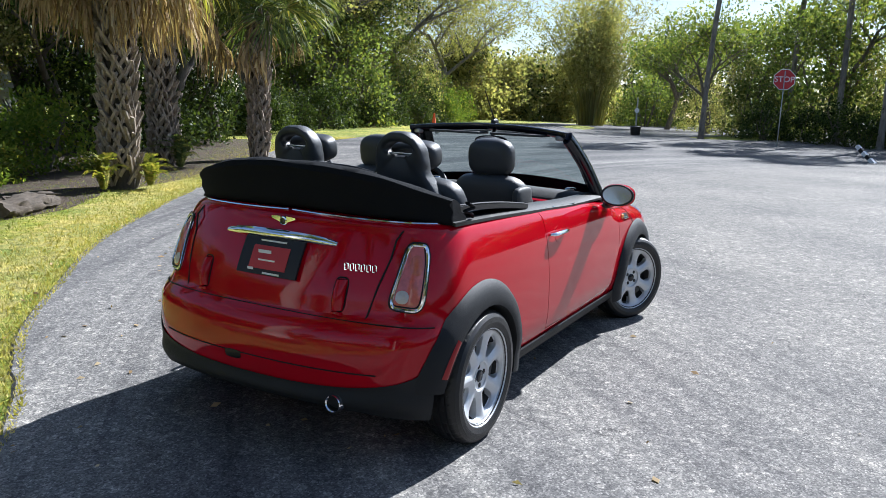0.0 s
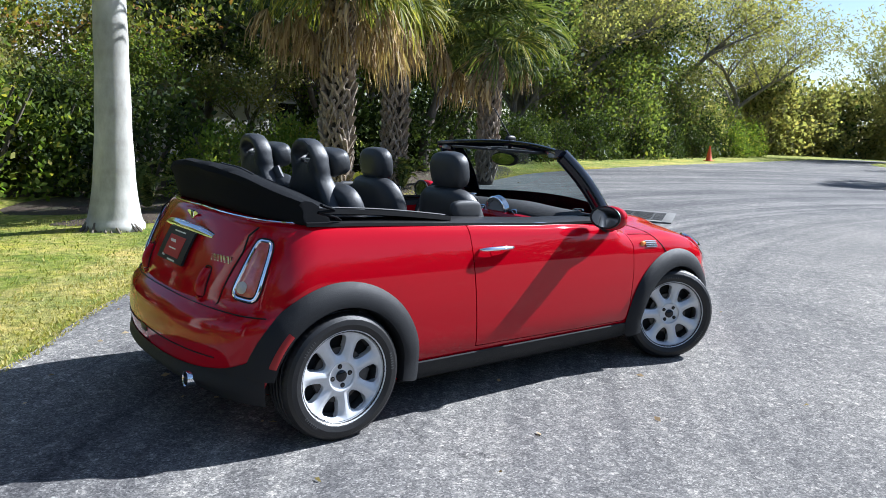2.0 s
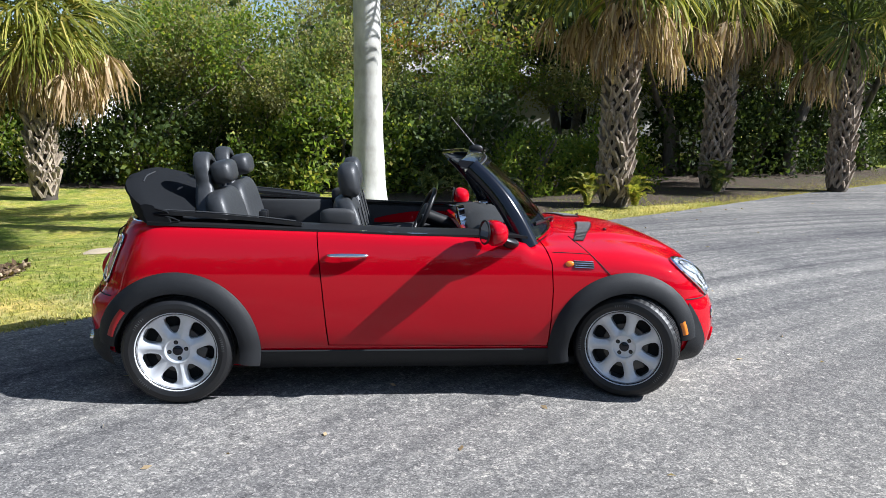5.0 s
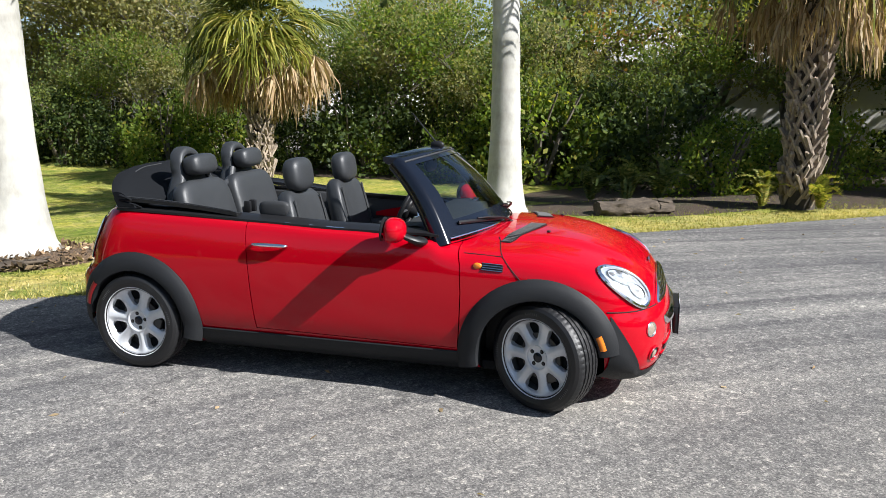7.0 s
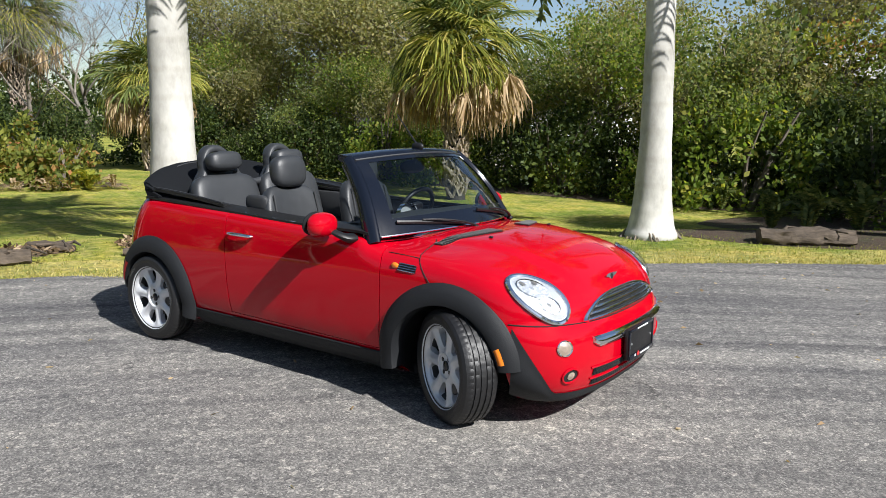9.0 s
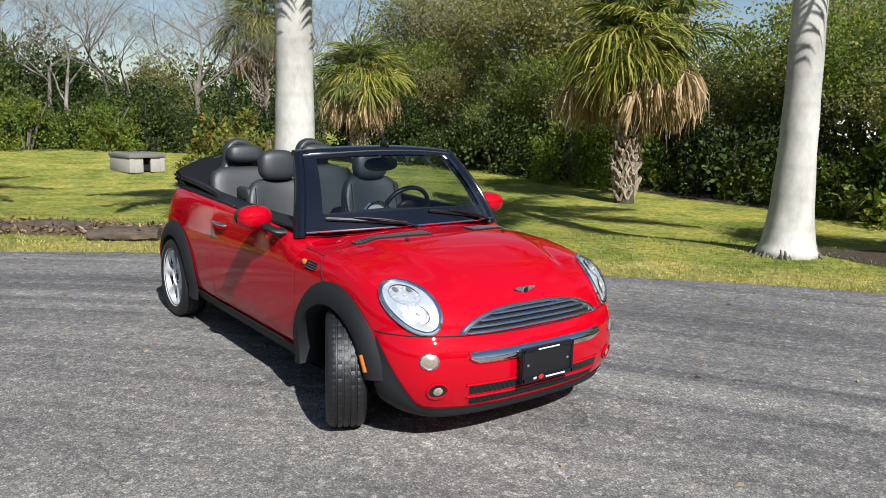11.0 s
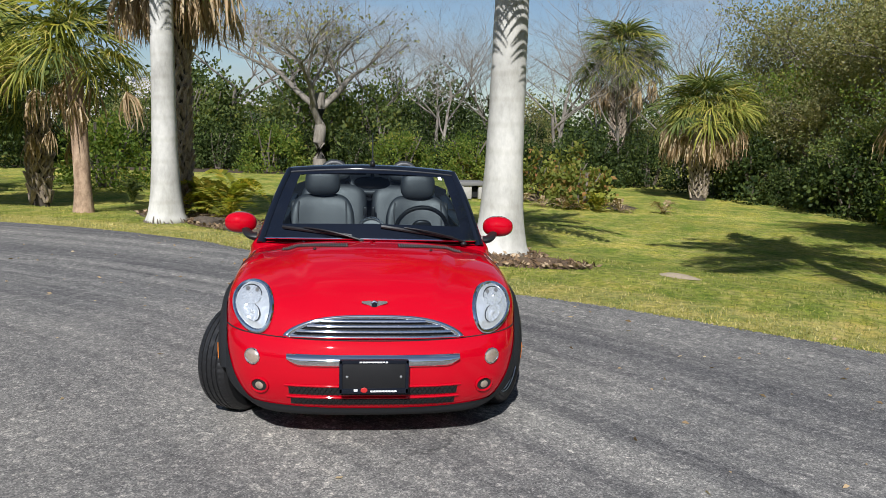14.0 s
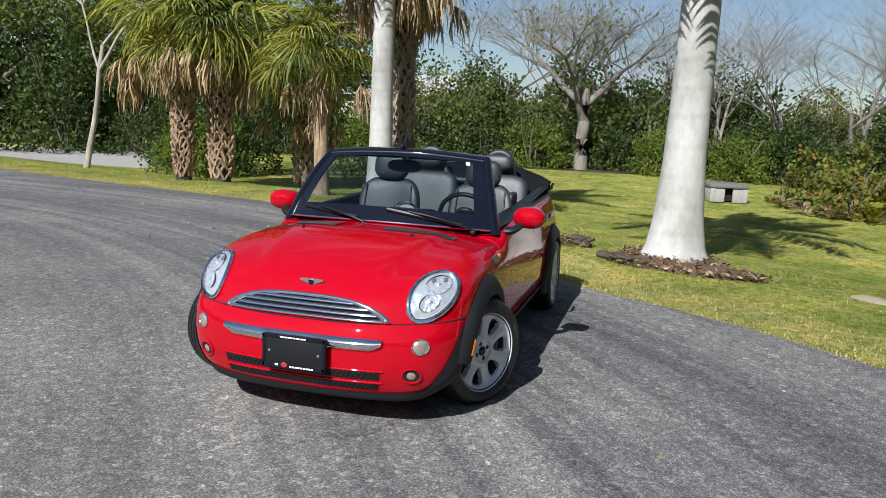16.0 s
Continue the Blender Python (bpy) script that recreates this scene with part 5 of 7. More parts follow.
car_part("inspection_sticker", sheet(lambda u, v, o: tuple(screen(0.80 + 0.045 * u, 0.86 + 0.055 * v) + Vector((0.006 + o, 0, 0.006 + o))), steps(0, 1, 3), steps(0, 1, 3), 0.001), WHITE, "small white sticker", ws)
for u0, u1, v0, v1 in ((-0.10, -0.86, -0.03, 0.135), (0.86, 0.08, -0.03, 0.150)):
    wp = new("wiper")
    wp.parent = car
    tagged(wp, label="black wiper resting on the glass")
    off = Vector((0.022, 0, 0.022))
    a, b = screen(u0, v0) + off, screen(u1, v1) + off
    arm = [screen(u0 + (u1 - u0) * t * 0.72, v0 + (v1 - v0) * (t * 1.2) * 0.72) + off * (1 + 0.6 * math.sin(math.pi * t)) for t in steps(0, 1, 12)]
    car_part("wiper_arm", tube(arm, lambda t: 0.011 - 0.005 * t, 8, 0.7), BLACK, "", wp)
    blade = [screen(u0 + (u1 - u0) * t, v0 + 0.05 + (v1 - v0 - 0.05) * t) + Vector((0.012, 0, 0.012)) for t in steps(0.12, 1.0, 18)]
    car_part("wiper_blade", tube(blade, lambda t: 0.0075, 6, 1.5), BLACK, "", wp)
    car_part("wiper_pivot", blob(tuple(a + Vector((0.0, 0, -0.012))), (0.04, 0.04, 0.03), 0.9, 0.9, 14, 8), BLACK, "", wp)


# cabin lining
def lining(u, v, o):
    x = -0.18 + 2.05 * u
    z = 0.42 + (float(top_z(x)) - 0.035 - 0.42) * v
    return (x, -0.628 + o + 0.020 * (1 - v), z)


pair("cabin_lining", sheet(lining, steps(0, 1, 24), steps(0, 1, 6), 0.012), TRIM, "dark grey side lining")
pair("top_ledge", sheet(lambda u, v, o: (-0.15 + 2.05 * u, -0.600 - 0.110 * v, float(top_z(-0.15 + 2.05 * u)) - 0.010 - 0.020 * v * v + o), steps(0, 1, 30), steps(0, 1, 4), 0.014), BLACK, "black padded ledge")
pair("door_armrest", tube(smooth_path([(1.86, -0.60, 0.83), (1.55, -0.585, 0.80), (1.15, -0.58, 0.76), (0.88, -0.595, 0.74)], 20), 0.036, 10, 0.8), TRIM, "dark grey armrest")
pair("door_insert", sheet(lambda u, v, o: (1.05 + 0.80 * u, -0.606 + o, 0.80 + 0.085 * v * math.sin(math.pi * (0.1 + 0.8 * u))), steps(0, 1, 14), steps(0, 1, 4), 0.006), RED, "red trim insert")
car_part("cabin_floor", box(1.9, 1.22, 0.03, (0.86, 0, 0.385), 0.01), DASH, "dark carpeted floor")


def dash_fn(u, v):
    y = 0.63 * u
    prof = [(1.99, 0.915), (1.90, 0.950), (1.76, 0.965), (1.66, 0.955), (1.615, 0.920), (1.60, 0.85), (1.63, 0.76), (1.68, 0.66), (1.72, 0.50)]
    x, z = prof[v]
    return (x - 0.02 * u * u, y, z - 0.012 * u * u + 0.010 * math.exp(-(y / 0.16) ** 2))


dash = car_part("dashboard", grid(dash_fn, steps(-1, 1, 30), list(range(9))), DASH, "dark grey dashboard with red trim")
car_part("dash_trim", tube([(1.602 - 0.02 * u * u, 0.63 * u, 0.880 - 0.012 * u * u) for u in steps(-0.97, 0.97, 20)], 0.030, 8, 1.0), RED, "glossy red dash trim", dash)
sp = new("speedometer")
sp.parent = car
tagged(sp, label="large round central speedometer")
for y, z, r in ((0.0, 0.905, 0.090), (-0.150, 0.890, 0.036), (0.150, 0.890, 0.036)):
    m = lathe([(r * 0.92, 0.01), (r, -0.012), (r * 1.08, -0.008), (r * 1.1, 0.03)], 36, "x")
    car_part("dial_ring", move(m, pose(1.600, y, z, 0, -8, 0)), CHROME, "", sp)
    face = DIAL if r > 0.08 else BLACK
    car_part("dial_face", move(lathe([(0.0, -0.002), (r * 0.93, -0.002)], 32, "x"), pose(1.600, y, z, 0, -8, 0)), face, "", sp)
    if r > 0.08:
        ticks = []
        for k in range(25):
            a = radians(-130 + 260 * k / 24 + 90)
            ticks.append(move(box(0.0015, 0.002 if k % 2 else 0.003, 0.010 if k % 2 else 0.016, (0, 0, 0.070)), pose(1.596, y, z, 0, -8, 0) @ Matrix.Rotation(a - math.pi / 2, 4, "X")))
        tagged(car_part("dial_marks", join(*ticks), BLACK, "", sp), kind="stuff")
        car_part("needle", move(box(0.002, 0.004, 0.075, (0, 0, 0.03)), pose(1.594, y, z, 0, -8, 0) @ Matrix.Rotation(radians(110), 4, "X")), STICKER_RED, "", sp)
for s in (-1, 1):
    m = lathe([(0.0, -0.004), (0.03, -0.006), (0.036, 0.0), (0.036, 0.01)], 26, "z")
    car_part("air_nozzle", move(m, pose(1.82, s * 0.50, 0.963, 180, 0, 0)), CHROME, "round chrome-ringed air nozzle", dash)
    car_part("nozzle_slats", move(lathe([(0.0, -0.0075), (0.028, -0.0075)], 22, "z"), pose(1.82, s * 0.50, 0.963, 180, 0, 0)), BLACK, "", dash)

# steering wheel on the left
sw = new("steering_wheel")
sw.parent = car
tagged(sw, label="black steering wheel with three spokes")
sp_m = pose(1.385, 0.36, 0.895, 0, -66, 0)
ringp = [sp_m @ Vector((0.182 * math.cos(a), 0.182 * math.sin(a), 0)) for a in [2 * math.pi * i / 40 for i in range(40)]]
car_part("wheel_ring", tube(ringp, 0.0155, 10, up=tuple(sp_m.to_3x3() @ Vector((0, 0, 1))), closed=True), BLACK, "", sw)
car_part("wheel_hub", move(blob((0, 0, 0.0), (0.16, 0.15, 0.05), 0.7, 0.8, 22, 12), sp_m), BLACK, "", sw)
for a in (0, 90, 180, 270):
    d = Vector((math.cos(radians(a)), math.sin(radians(a)), 0))
    if a != 0:
        car_part("spoke", tube([sp_m @ (d * 0.06), sp_m @ (d * 0.175)], 0.015, 8, 0.6), TRIM, "", sw)
car_part("column", tube([(1.40, 0.36, 0.885), (1.66, 0.36, 0.79)], 0.05, 10), BLACK, "", sw)


# seats
def front_seat(s, lift):
    e = new("front_seat")
    e.parent = car
    tagged(e, label="dark grey leather front seat with headrest")
    tilt = pose(0.95, s * 0.36, 0.78, 0, -14, 0)
    back = blob((0, 0, 0), (0.17, 0.50, 0.66), 0.42, 0.62, 34, 20)
    back = [(x + 0.028 * (1 - (y / 0.25) ** 2) * (-1 if x > 0 else 0.2) + 0.03 * (abs(y) / 0.25) ** 3, y * (1 - 0.16 * max(0, z / 0.33) ** 2), z) for x, y, z in back[0]], back[1]
    car_part("backrest", move(back, tilt), LEATHER, "", e)
    for t in (-1, 1):
        car_part("side_piping", tube([tilt @ Vector((0.078, t * (0.185 - 0.03 * abs(zz)), zz)) for zz in steps(-0.28, 0.26, 14)], 0.006, 6), TRIM, "", e)
    car_part("seat_cushion", move(blob((0, 0, 0), (0.52, 0.50, 0.17), 0.45, 0.5, 30, 14), pose(1.17, s * 0.36, 0.52, 0, -6, 0)), LEATHER, "", e)
    hr = car_part("headrest", move(blob((0, 0, 0), (0.125, 0.265, 0.205), 0.66, 0.62, 28, 16), pose(0.905, s * 0.36, 1.175 + lift, 0, -8, 0)), LEATHER, "", e)
    for t in (-1, 1):
        car_part("headrest_post", tube([(0.892, s * 0.36 + t * 0.06, 1.02), (0.898, s * 0.36 + t * 0.06, 1.12 + lift)], 0.0065, 8), CHROME, "chrome post", hr)
    car_part("belt_guide", blob((0.85, s * 0.575, 1.0), (0.20, 0.05, 0.10), 0.6, 0.6, 20, 12), TRIM, "grey belt guide", e)


front_seat(-1, 0.015)
front_seat(1, 0.0)
for s in (-1, 1):
    rs = new("rear_seat")
    rs.parent = car
    tagged(rs, label="dark grey leather rear seat with roll hoop")
    b = blob((0, 0, 0), (0.16, 0.56, 0.56), 0.42, 0.55, 32, 18)
    b = [(x - 0.02 * (1 - (y / 0.28) ** 2) * (1 if x > 0 else 0), y, z) for x, y, z in b[0]], b[1]
    car_part("backrest", move(b, pose(0.235, s * 0.300, 0.86, 0, -16, 0)), LEATHER, "", rs)
    car_part("seat_cushion", move(blob((0, 0, 0), (0.42, 0.55, 0.16), 0.45, 0.5, 28, 12), pose(0.47, s * 0.29, 0.57)), LEATHER, "", rs)
    car_part("headrest", move(blob((0, 0, 0), (0.13, 0.27, 0.135), 0.62, 0.55, 26, 14), pose(0.185, s * 0.300, 1.225, 0, -12, 0)), LEATHER, "", rs)
    outline = [(0.0, 1.335), (0.062, 1.322), (0.104, 1.285), (0.126, 1.225), (0.132, 1.165), (0.150, 1.120), (0.205, 1.060), (0.238, 0.995), (0.245, 0.93), (0.0, 0.93)]
    angs = [math.atan2(z - 1.252, y) for y, z in outline]

    def hoop(a, w):
        """A padded arch with a slot: a round the slot, w round the padding."""
        b = math.atan2(math.sin(a), abs(math.cos(a)))
        dist = [math.hypot(y, z - 1.252) for y, z in outline]
        ro = float(np.interp(-b, [-g for g in angs], dist))
        ri = 0.074 * 0.034 / math.hypot(0.034 * math.cos(a), 0.074 * math.sin(a)) * (1.0 if math.sin(a) > 0 else 1 - 0.35 * abs(math.sin(a)))
        cw, sw_ = math.cos(w), math.sin(w)
        r = (ro + ri) / 2 + (ro - ri) / 2 * math.copysign(abs(cw) ** 0.7, cw)
        z = 1.252 + r * math.sin(a)
        return (0.085 - 0.16 * (z - 1.2) + 0.046 * math.copysign(abs(sw_) ** 0.6, sw_) * (1 + 0.5 * max(0, 1.15 - z) / 0.2), s * 0.30 + r * math.cos(a), z)
    car_part("roll_hoop", grid(hoop, [2 * math.pi * i / 64 for i in range(64)], [2 * math.pi * i / 14 for i in range(14)], True, True), LEATHER, "padded black roll hoop with a slot", rs)
    car_part("hoop_clip", box(0.012, 0.17, 0.006, (0.070, s * 0.30, 1.236), 0.002), STEEL, "", rs)
pair("rear_side_panel", box(0.55, 0.05, 0.20, (0.48, -0.60, 0.86), 0.02), TRIM, "dark grey rear side panel")
car_part("centre_console", box(0.75, 0.16, 0.20, (1.25, 0, 0.50), 0.03), TRIM, "dark grey centre console")
pair("belt_buckle", box(0.05, 0.03, 0.08, (0.36, -0.035, 0.92), 0.01), BLACK, "black belt buckle")


arc = smooth_path([(0.135, -0.17, 1.16), (0.150, -0.11, 1.085), (0.155, 0.0, 1.062), (0.150, 0.11, 1.085), (0.135, 0.17, 1.16)], 18)
car_part("seat_bridge", tube(arc, 0.026, 10, 0.9, up=(1, 0, 0)), LEATHER, "curved padded bridge between the rear seats")

# folded soft top
def stack(u, v):
    """u across the car, v round the section of the bundle."""
    y = 0.695 * u
    prof = [(0.14, 0.965), (0.12, 1.030), (0.02, 1.068), (-0.13, 1.118), (-0.27, 1.166), (-0.330, 1.178), (-0.372, 1.168), (-0.382, 1.146), (-0.362, 1.118), (-0.352, 1.080), (-0.345, 1.042), (-0.335, 1.008), (-0.315, 0.975), (-0.20, 0.95)]
    x, z = prof[v]
    edge = abs(u) ** 2.6
    back = max(0.0, -x)
    wob = 0.004 * math.sin(7.3 * u + v) + 0.003 * math.sin(17 * u + 2.1 * v)
    x = x + 0.52 * back * 0.9 * abs(u) ** 3.2 + 0.02 * u ** 4 - 0.55 * max(0.0, x + 0.20) * abs(u) ** 3
    z = z + 0.030 * (1 - u * u) - (z - 0.97) * 0.46 * edge + wob * (0.6 if 0 < v < 12 else 0)
    return (x, y * (1.0 if v not in (6, 9) else 1.015), z)


top = car_part("soft_top", grid(stack, steps(-1, 1, 70), list(range(14))), FABRIC, "black canvas soft top folded into a bundle", None, True, 50)
for s in (-1, 1):
    car_part("fold_end", ([stack(s, v) for v in range(14)], [tuple(range(14)) if s > 0 else tuple(reversed(range(14)))]), FABRIC, "", top)
car_part("fold_piping", tube([Vector(stack(u, 4)) + Vector((0, 0, 0.003)) for u in steps(-0.55, -0.1, 16)], 0.004, 6), TRIM, "grey piping", top)
for s in (-1, 1):
    rail_m = sheet(lambda u, v, o: (-0.15 + 0.81 * u, s * (0.695 - 0.075 * v - 0.005 * u), 1.025 - 0.060 * u - 0.012 * v + 0.010 * math.sin(math.pi * u) + o), steps(0, 1, 24), steps(0, 1, 4), 0.022)
    car_part("side_rail", rail_m, BLACK, "black folded roof side rail", top)
    car_part("rail_seam", tube([(-0.13 + 0.76 * t, s * (0.685 - 0.005 * t), 1.051 - 0.058 * t + 0.010 * math.sin(math.pi * t)) for t in steps(0, 1, 16)], 0.004, 6), TRIM, "", top)
    fold = smooth_path([(-0.10, s * 0.735, 1.065), (-0.03, s * 0.728, 1.040), (-0.11, s * 0.728, 1.032), (-0.02, s * 0.715, 1.010), (0.02, s * 0.70, 0.99)], 20)
    car_part("corner_fold", tube(fold, lambda t: 0.012 - 0.005 * t, 8, 0.6), FABRIC, "", top)

# ---- plants ----
NR = np.random.RandomState


def unit(v):
    return v / np.maximum(np.linalg.norm(v, axis=-1, keepdims=True), 1e-6)


def leaf_quads(rng, base, way, length, width):
    """One folded rhombus leaf at each base, pointing along way."""
    n = len(base)
    length, width = np.asarray(length).reshape(-1, 1) * np.ones((n, 1)), np.asarray(width).reshape(-1, 1) * np.ones((n, 1))
    way = unit(way)
    side = unit(np.cross(way, rng.normal(size=(n, 3))))
    tip = base + way * length
    mid = base + way * length * 0.45
    return np.stack([base, mid + side * width, tip, mid - side * width], 1)


def clump_leaves(rng, centres, radii, per, size, up=0.35, slim=0.3):
    """Leaves spread over the shells of many small clumps."""
    k = len(centres)
    d = unit(rng.normal(size=(k * per, 3)))
    c, r = np.repeat(centres, per, 0), np.repeat(radii, per)
    p = c + d * (r * rng.uniform(0.35, 1.05, k * per))[:, None]
    way = d * 0.7 + rng.normal(size=d.shape) * 0.7 + np.array([0, 0, up])
    ln = size * rng.uniform(0.6, 1.3, k * per)
    return leaf_quads(rng, p, way, ln, ln * slim)


def shrub_quads(seed, rx, ry, h, clumps, per, size):
    rng = NR(seed)
    d = unit(rng.normal(size=(clumps, 3)))
    d[:, 2] = np.abs(d[:, 2]) * 1.1 - 0.12
    k = rng.uniform(0.45, 1.0, clumps) ** 0.6
    c = d * k[:, None] * np.array([rx, ry, h * 0.92]) + np.array([0, 0, h * 0.06])
    lump = 1 + 0.18 * np.sin(c[:, 0] * 3.1 + seed) * np.cos(c[:, 1] * 2.7)
    c[:, 2] *= lump
    c[:, 2] = np.maximum(c[:, 2], 0.06)
    r = rng.uniform(0.16, 0.34, clumps) * (rx + ry + h) / 4.0
    q = clump_leaves(rng, c, r, per, size)
    q[:, :, 2] = np.maximum(q[:, :, 2], 0.0)
    return q


def limb_tree(seed, height, spread, levels=4, r0=0.16, fork=3, lean=0.1, trunk_frac=0.35):
    """Trunk and limbs as tapered tubes; also gives the twig ends."""
    rng = random.Random(seed)
    tubes, tips = [], []

    def grow(p, d, length, r, lev):
        pts = [p]
        q, dd = p.copy(), d.copy()
        n = 5 if lev < 2 else (4 if lev < 4 else 2)
        for i in range(n):
            dd = (dd + Vector((rng.uniform(-1, 1), rng.uniform(-1, 1), rng.uniform(-0.5, 0.7))) * 0.16).normalized()
            q = q + dd * (length / n)
            pts.append(q.copy())
        r1 = r * (0.62 if lev < levels else 0.35)
        tubes.append(tube(pts, lambda t: r + (r1 - r) * t, 8 if lev < 2 else (5 if lev < 3 else 3), caps=False))
        if lev >= levels:
            tips.extend([pts[-1], (pts[-1] + pts[0]) / 2])
            return
        if lev >= levels - 1:
            tips.append(pts[-1])
        for k in range(fork + (1 if lev else 0)):
            a = 2 * math.pi * (k + rng.random() * 0.7) / (fork + (1 if lev else 0))
            side = Vector((math.cos(a), math.sin(a), rng.uniform(-0.05, 0.35)))
            start = pts[rng.randint(max(1, n - 2), n)]
            grow(start, (dd * rng.uniform(0.35, 0.75) + side * spread * rng.uniform(0.6, 1.1)).normalized(), length * rng.uniform(0.62, 0.85), r1 * rng.uniform(0.62, 0.85), lev + 1)
    grow(Vector((0, 0, -0.05)), Vector((rng.uniform(-lean, lean), rng.uniform(-lean, lean), 1)).normalized(), height * trunk_frac, r0, 0)
    return join(*tubes), np.array([tuple(t) for t in tips])


def tree(name, seed, height, spread, leafmat, barkmat, label, levels=4, r0=0.16, per=26, size=0.13, clump=0.42, fork=3, trunk_frac=0.35, keep=1.0):
    e = empty(name, label, "tree")
    wood, tips = limb_tree(seed, height, spread, levels, r0, fork, 0.1, trunk_frac)
    link_mesh("trunk", *wood, barkmat, e, "", True, 60)
    if per:
        rng = NR(seed)
        tips = tips[rng.rand(len(tips)) < keep]
        quad_mesh("crown", clump_leaves(rng, tips, rng.uniform(0.5, 1.1, len(tips)) * clump, per, size), leafmat, e)
    return e


def fan_frond(seed, petiole=0.75, blade=0.85, seg=32, droop=0.35, open_=250.0, wide=0.021, bend=0.75):
    """A palmetto fan: stalk along +x, narrow pleated segments that spread from its end; tips bend down."""
    rng = NR(seed)
    Q = []
    up = np.array([0, 0, 1.0])
    def strip(a, b, wa, wb, nrm):
        s = np.cross(unit((b - a)[None])[0], nrm)
        s = s / max(np.linalg.norm(s), 1e-6)
        Q.append([a - s * wa, b - s * wb, b + s * wb, a + s * wa])
    def stalk(f):
        return np.array([petiole * f, 0, 0.10 * math.sin(f * 2.2)])
    for k in range(4):
        strip(stalk(k / 4), stalk((k + 1) / 4), 0.022 - 0.0025 * k, 0.0195 - 0.0025 * k, up)
    hub = stalk(1.0)
    face = np.array([math.sin(bend), 0.0, math.cos(bend)])
    for i in range(seg):
        t = (i + 0.5) / seg * 2 - 1
        a = math.radians(open_ / 2) * t + rng.normal() * 0.07
        L = blade * (1.0 - 0.30 * abs(t) ** 2) * rng.uniform(0.80, 1.12)
        d = np.array([math.cos(a) * math.cos(bend), math.sin(a), -math.cos(a) * math.sin(bend)])
        fold = 0.30 * abs(math.sin(a)) + 0.05 + rng.normal() * 0.07
        sag = droop * rng.uniform(0.6, 1.3)
        p0 = hub + d * 0.03
        p1 = hub + d * L * 0.46 + face * (fold * L * 0.40) - up * (sag * L * 0.05)
        p2 = hub + d * L * 0.76 + face * (fold * L * 0.36) - up * (sag * L * 0.24)
        p3 = hub + d * L * 0.92 + face * (fold * L * 0.16) - up * (sag * L * 0.62)
        nr = face + np.array([rng.normal() * 0.45, rng.normal() * 0.45, 0])
        w = wide * blade * rng.uniform(0.7, 1.2)
        strip(p0, p1, 0.006, w, nr)
        strip(p1, p2, w, w * 0.72, nr)
        strip(p2, p3, w * 0.72, 0.002, nr)
    return np.array(Q)


def dry_frond(seed, reach=0.75, fall=40.0, blade=0.8, seg=26):
    """A dead fan: the stalk slopes down and out, the curled segments hang straight below its end."""
    rng = NR(seed)
    Q = []
    way = np.array([math.cos(math.radians(fall)), 0, -math.sin(math.radians(fall))])
    def strip(a, b, wa, wb, s):
        Q.append([a - s * wa, b - s * wb, b + s * wb, a + s * wa])
    strip(np.zeros(3), way * reach * 0.5, 0.022, 0.018, np.array([0, 1.0, 0]))
    strip(way * reach * 0.5, way * reach, 0.018, 0.012, np.array([0, 1.0, 0]))
    for i in range(seg):
        a = rng.uniform(0, 2 * math.pi)
        L = blade * rng.uniform(0.6, 1.15)
        out = np.array([math.cos(a) + 0.25, math.sin(a), 0]) * rng.uniform(0.06, 0.17)
        p0 = way * reach
        p1 = p0 + out * 0.8 + np.array([0, 0, -0.28 * L + rng.normal() * 0.03])
        p2 = p0 + out * 1.15 + np.array([rng.normal() * 0.02, rng.normal() * 0.02, -0.66 * L])
        p3 = p0 + out * rng.uniform(0.7, 1.4) + np.array([0, 0, -L])
        b = rng.uniform(0, math.pi)
        s = np.array([math.cos(b), math.sin(b), 0])
        w = rng.uniform(0.010, 0.020)
        strip(p0, p1, 0.005, w, s)
        strip(p1, p2, w, w * 0.8, s)
        strip(p2, p3, w * 0.8, 0.003, s)
    return np.array(Q)


def mesh_of(name, quads, mat):
    ob = quad_mesh(name, quads, mat)
    me = ob.data
    bpy.data.objects.remove(ob)
    return me


FANS = [mesh_of("frond", fan_frond(s, p, b, 32, dr, 230, bend=k), FROND) for s, p, b, dr, k in ((1, 0.70, 0.74, 0.35, 0.5), (2, 0.82, 0.82, 0.6, 0.8), (3, 0.58, 0.68, 0.25, 0.3))]
# fans in the sunlit frond colour
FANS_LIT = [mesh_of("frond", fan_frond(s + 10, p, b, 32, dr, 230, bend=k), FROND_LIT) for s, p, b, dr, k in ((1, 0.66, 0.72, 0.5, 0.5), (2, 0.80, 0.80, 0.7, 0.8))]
# older fronds fold and hang from the middle of the blade
LOW = [mesh_of("frond", fan_frond(s + 30, p, b, 34, dr, 215, bend=k), FROND) for s, p, b, dr, k in ((1, 0.78, 0.74, 0.70, 0.35), (2, 0.66, 0.66, 0.90, 0.6))]
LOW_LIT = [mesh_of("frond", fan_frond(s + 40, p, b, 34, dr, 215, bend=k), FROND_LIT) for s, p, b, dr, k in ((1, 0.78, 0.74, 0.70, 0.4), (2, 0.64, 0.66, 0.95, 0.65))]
DEAD = [mesh_of("dead_frond", dry_frond(s + 20, r_, f, b), DEADFROND) for s, r_, f, b in ((1, 0.82, 28, 0.60), (2, 0.72, 42, 0.66), (3, 0.52, 60, 0.62), (4, 0.92, 34, 0.54))]


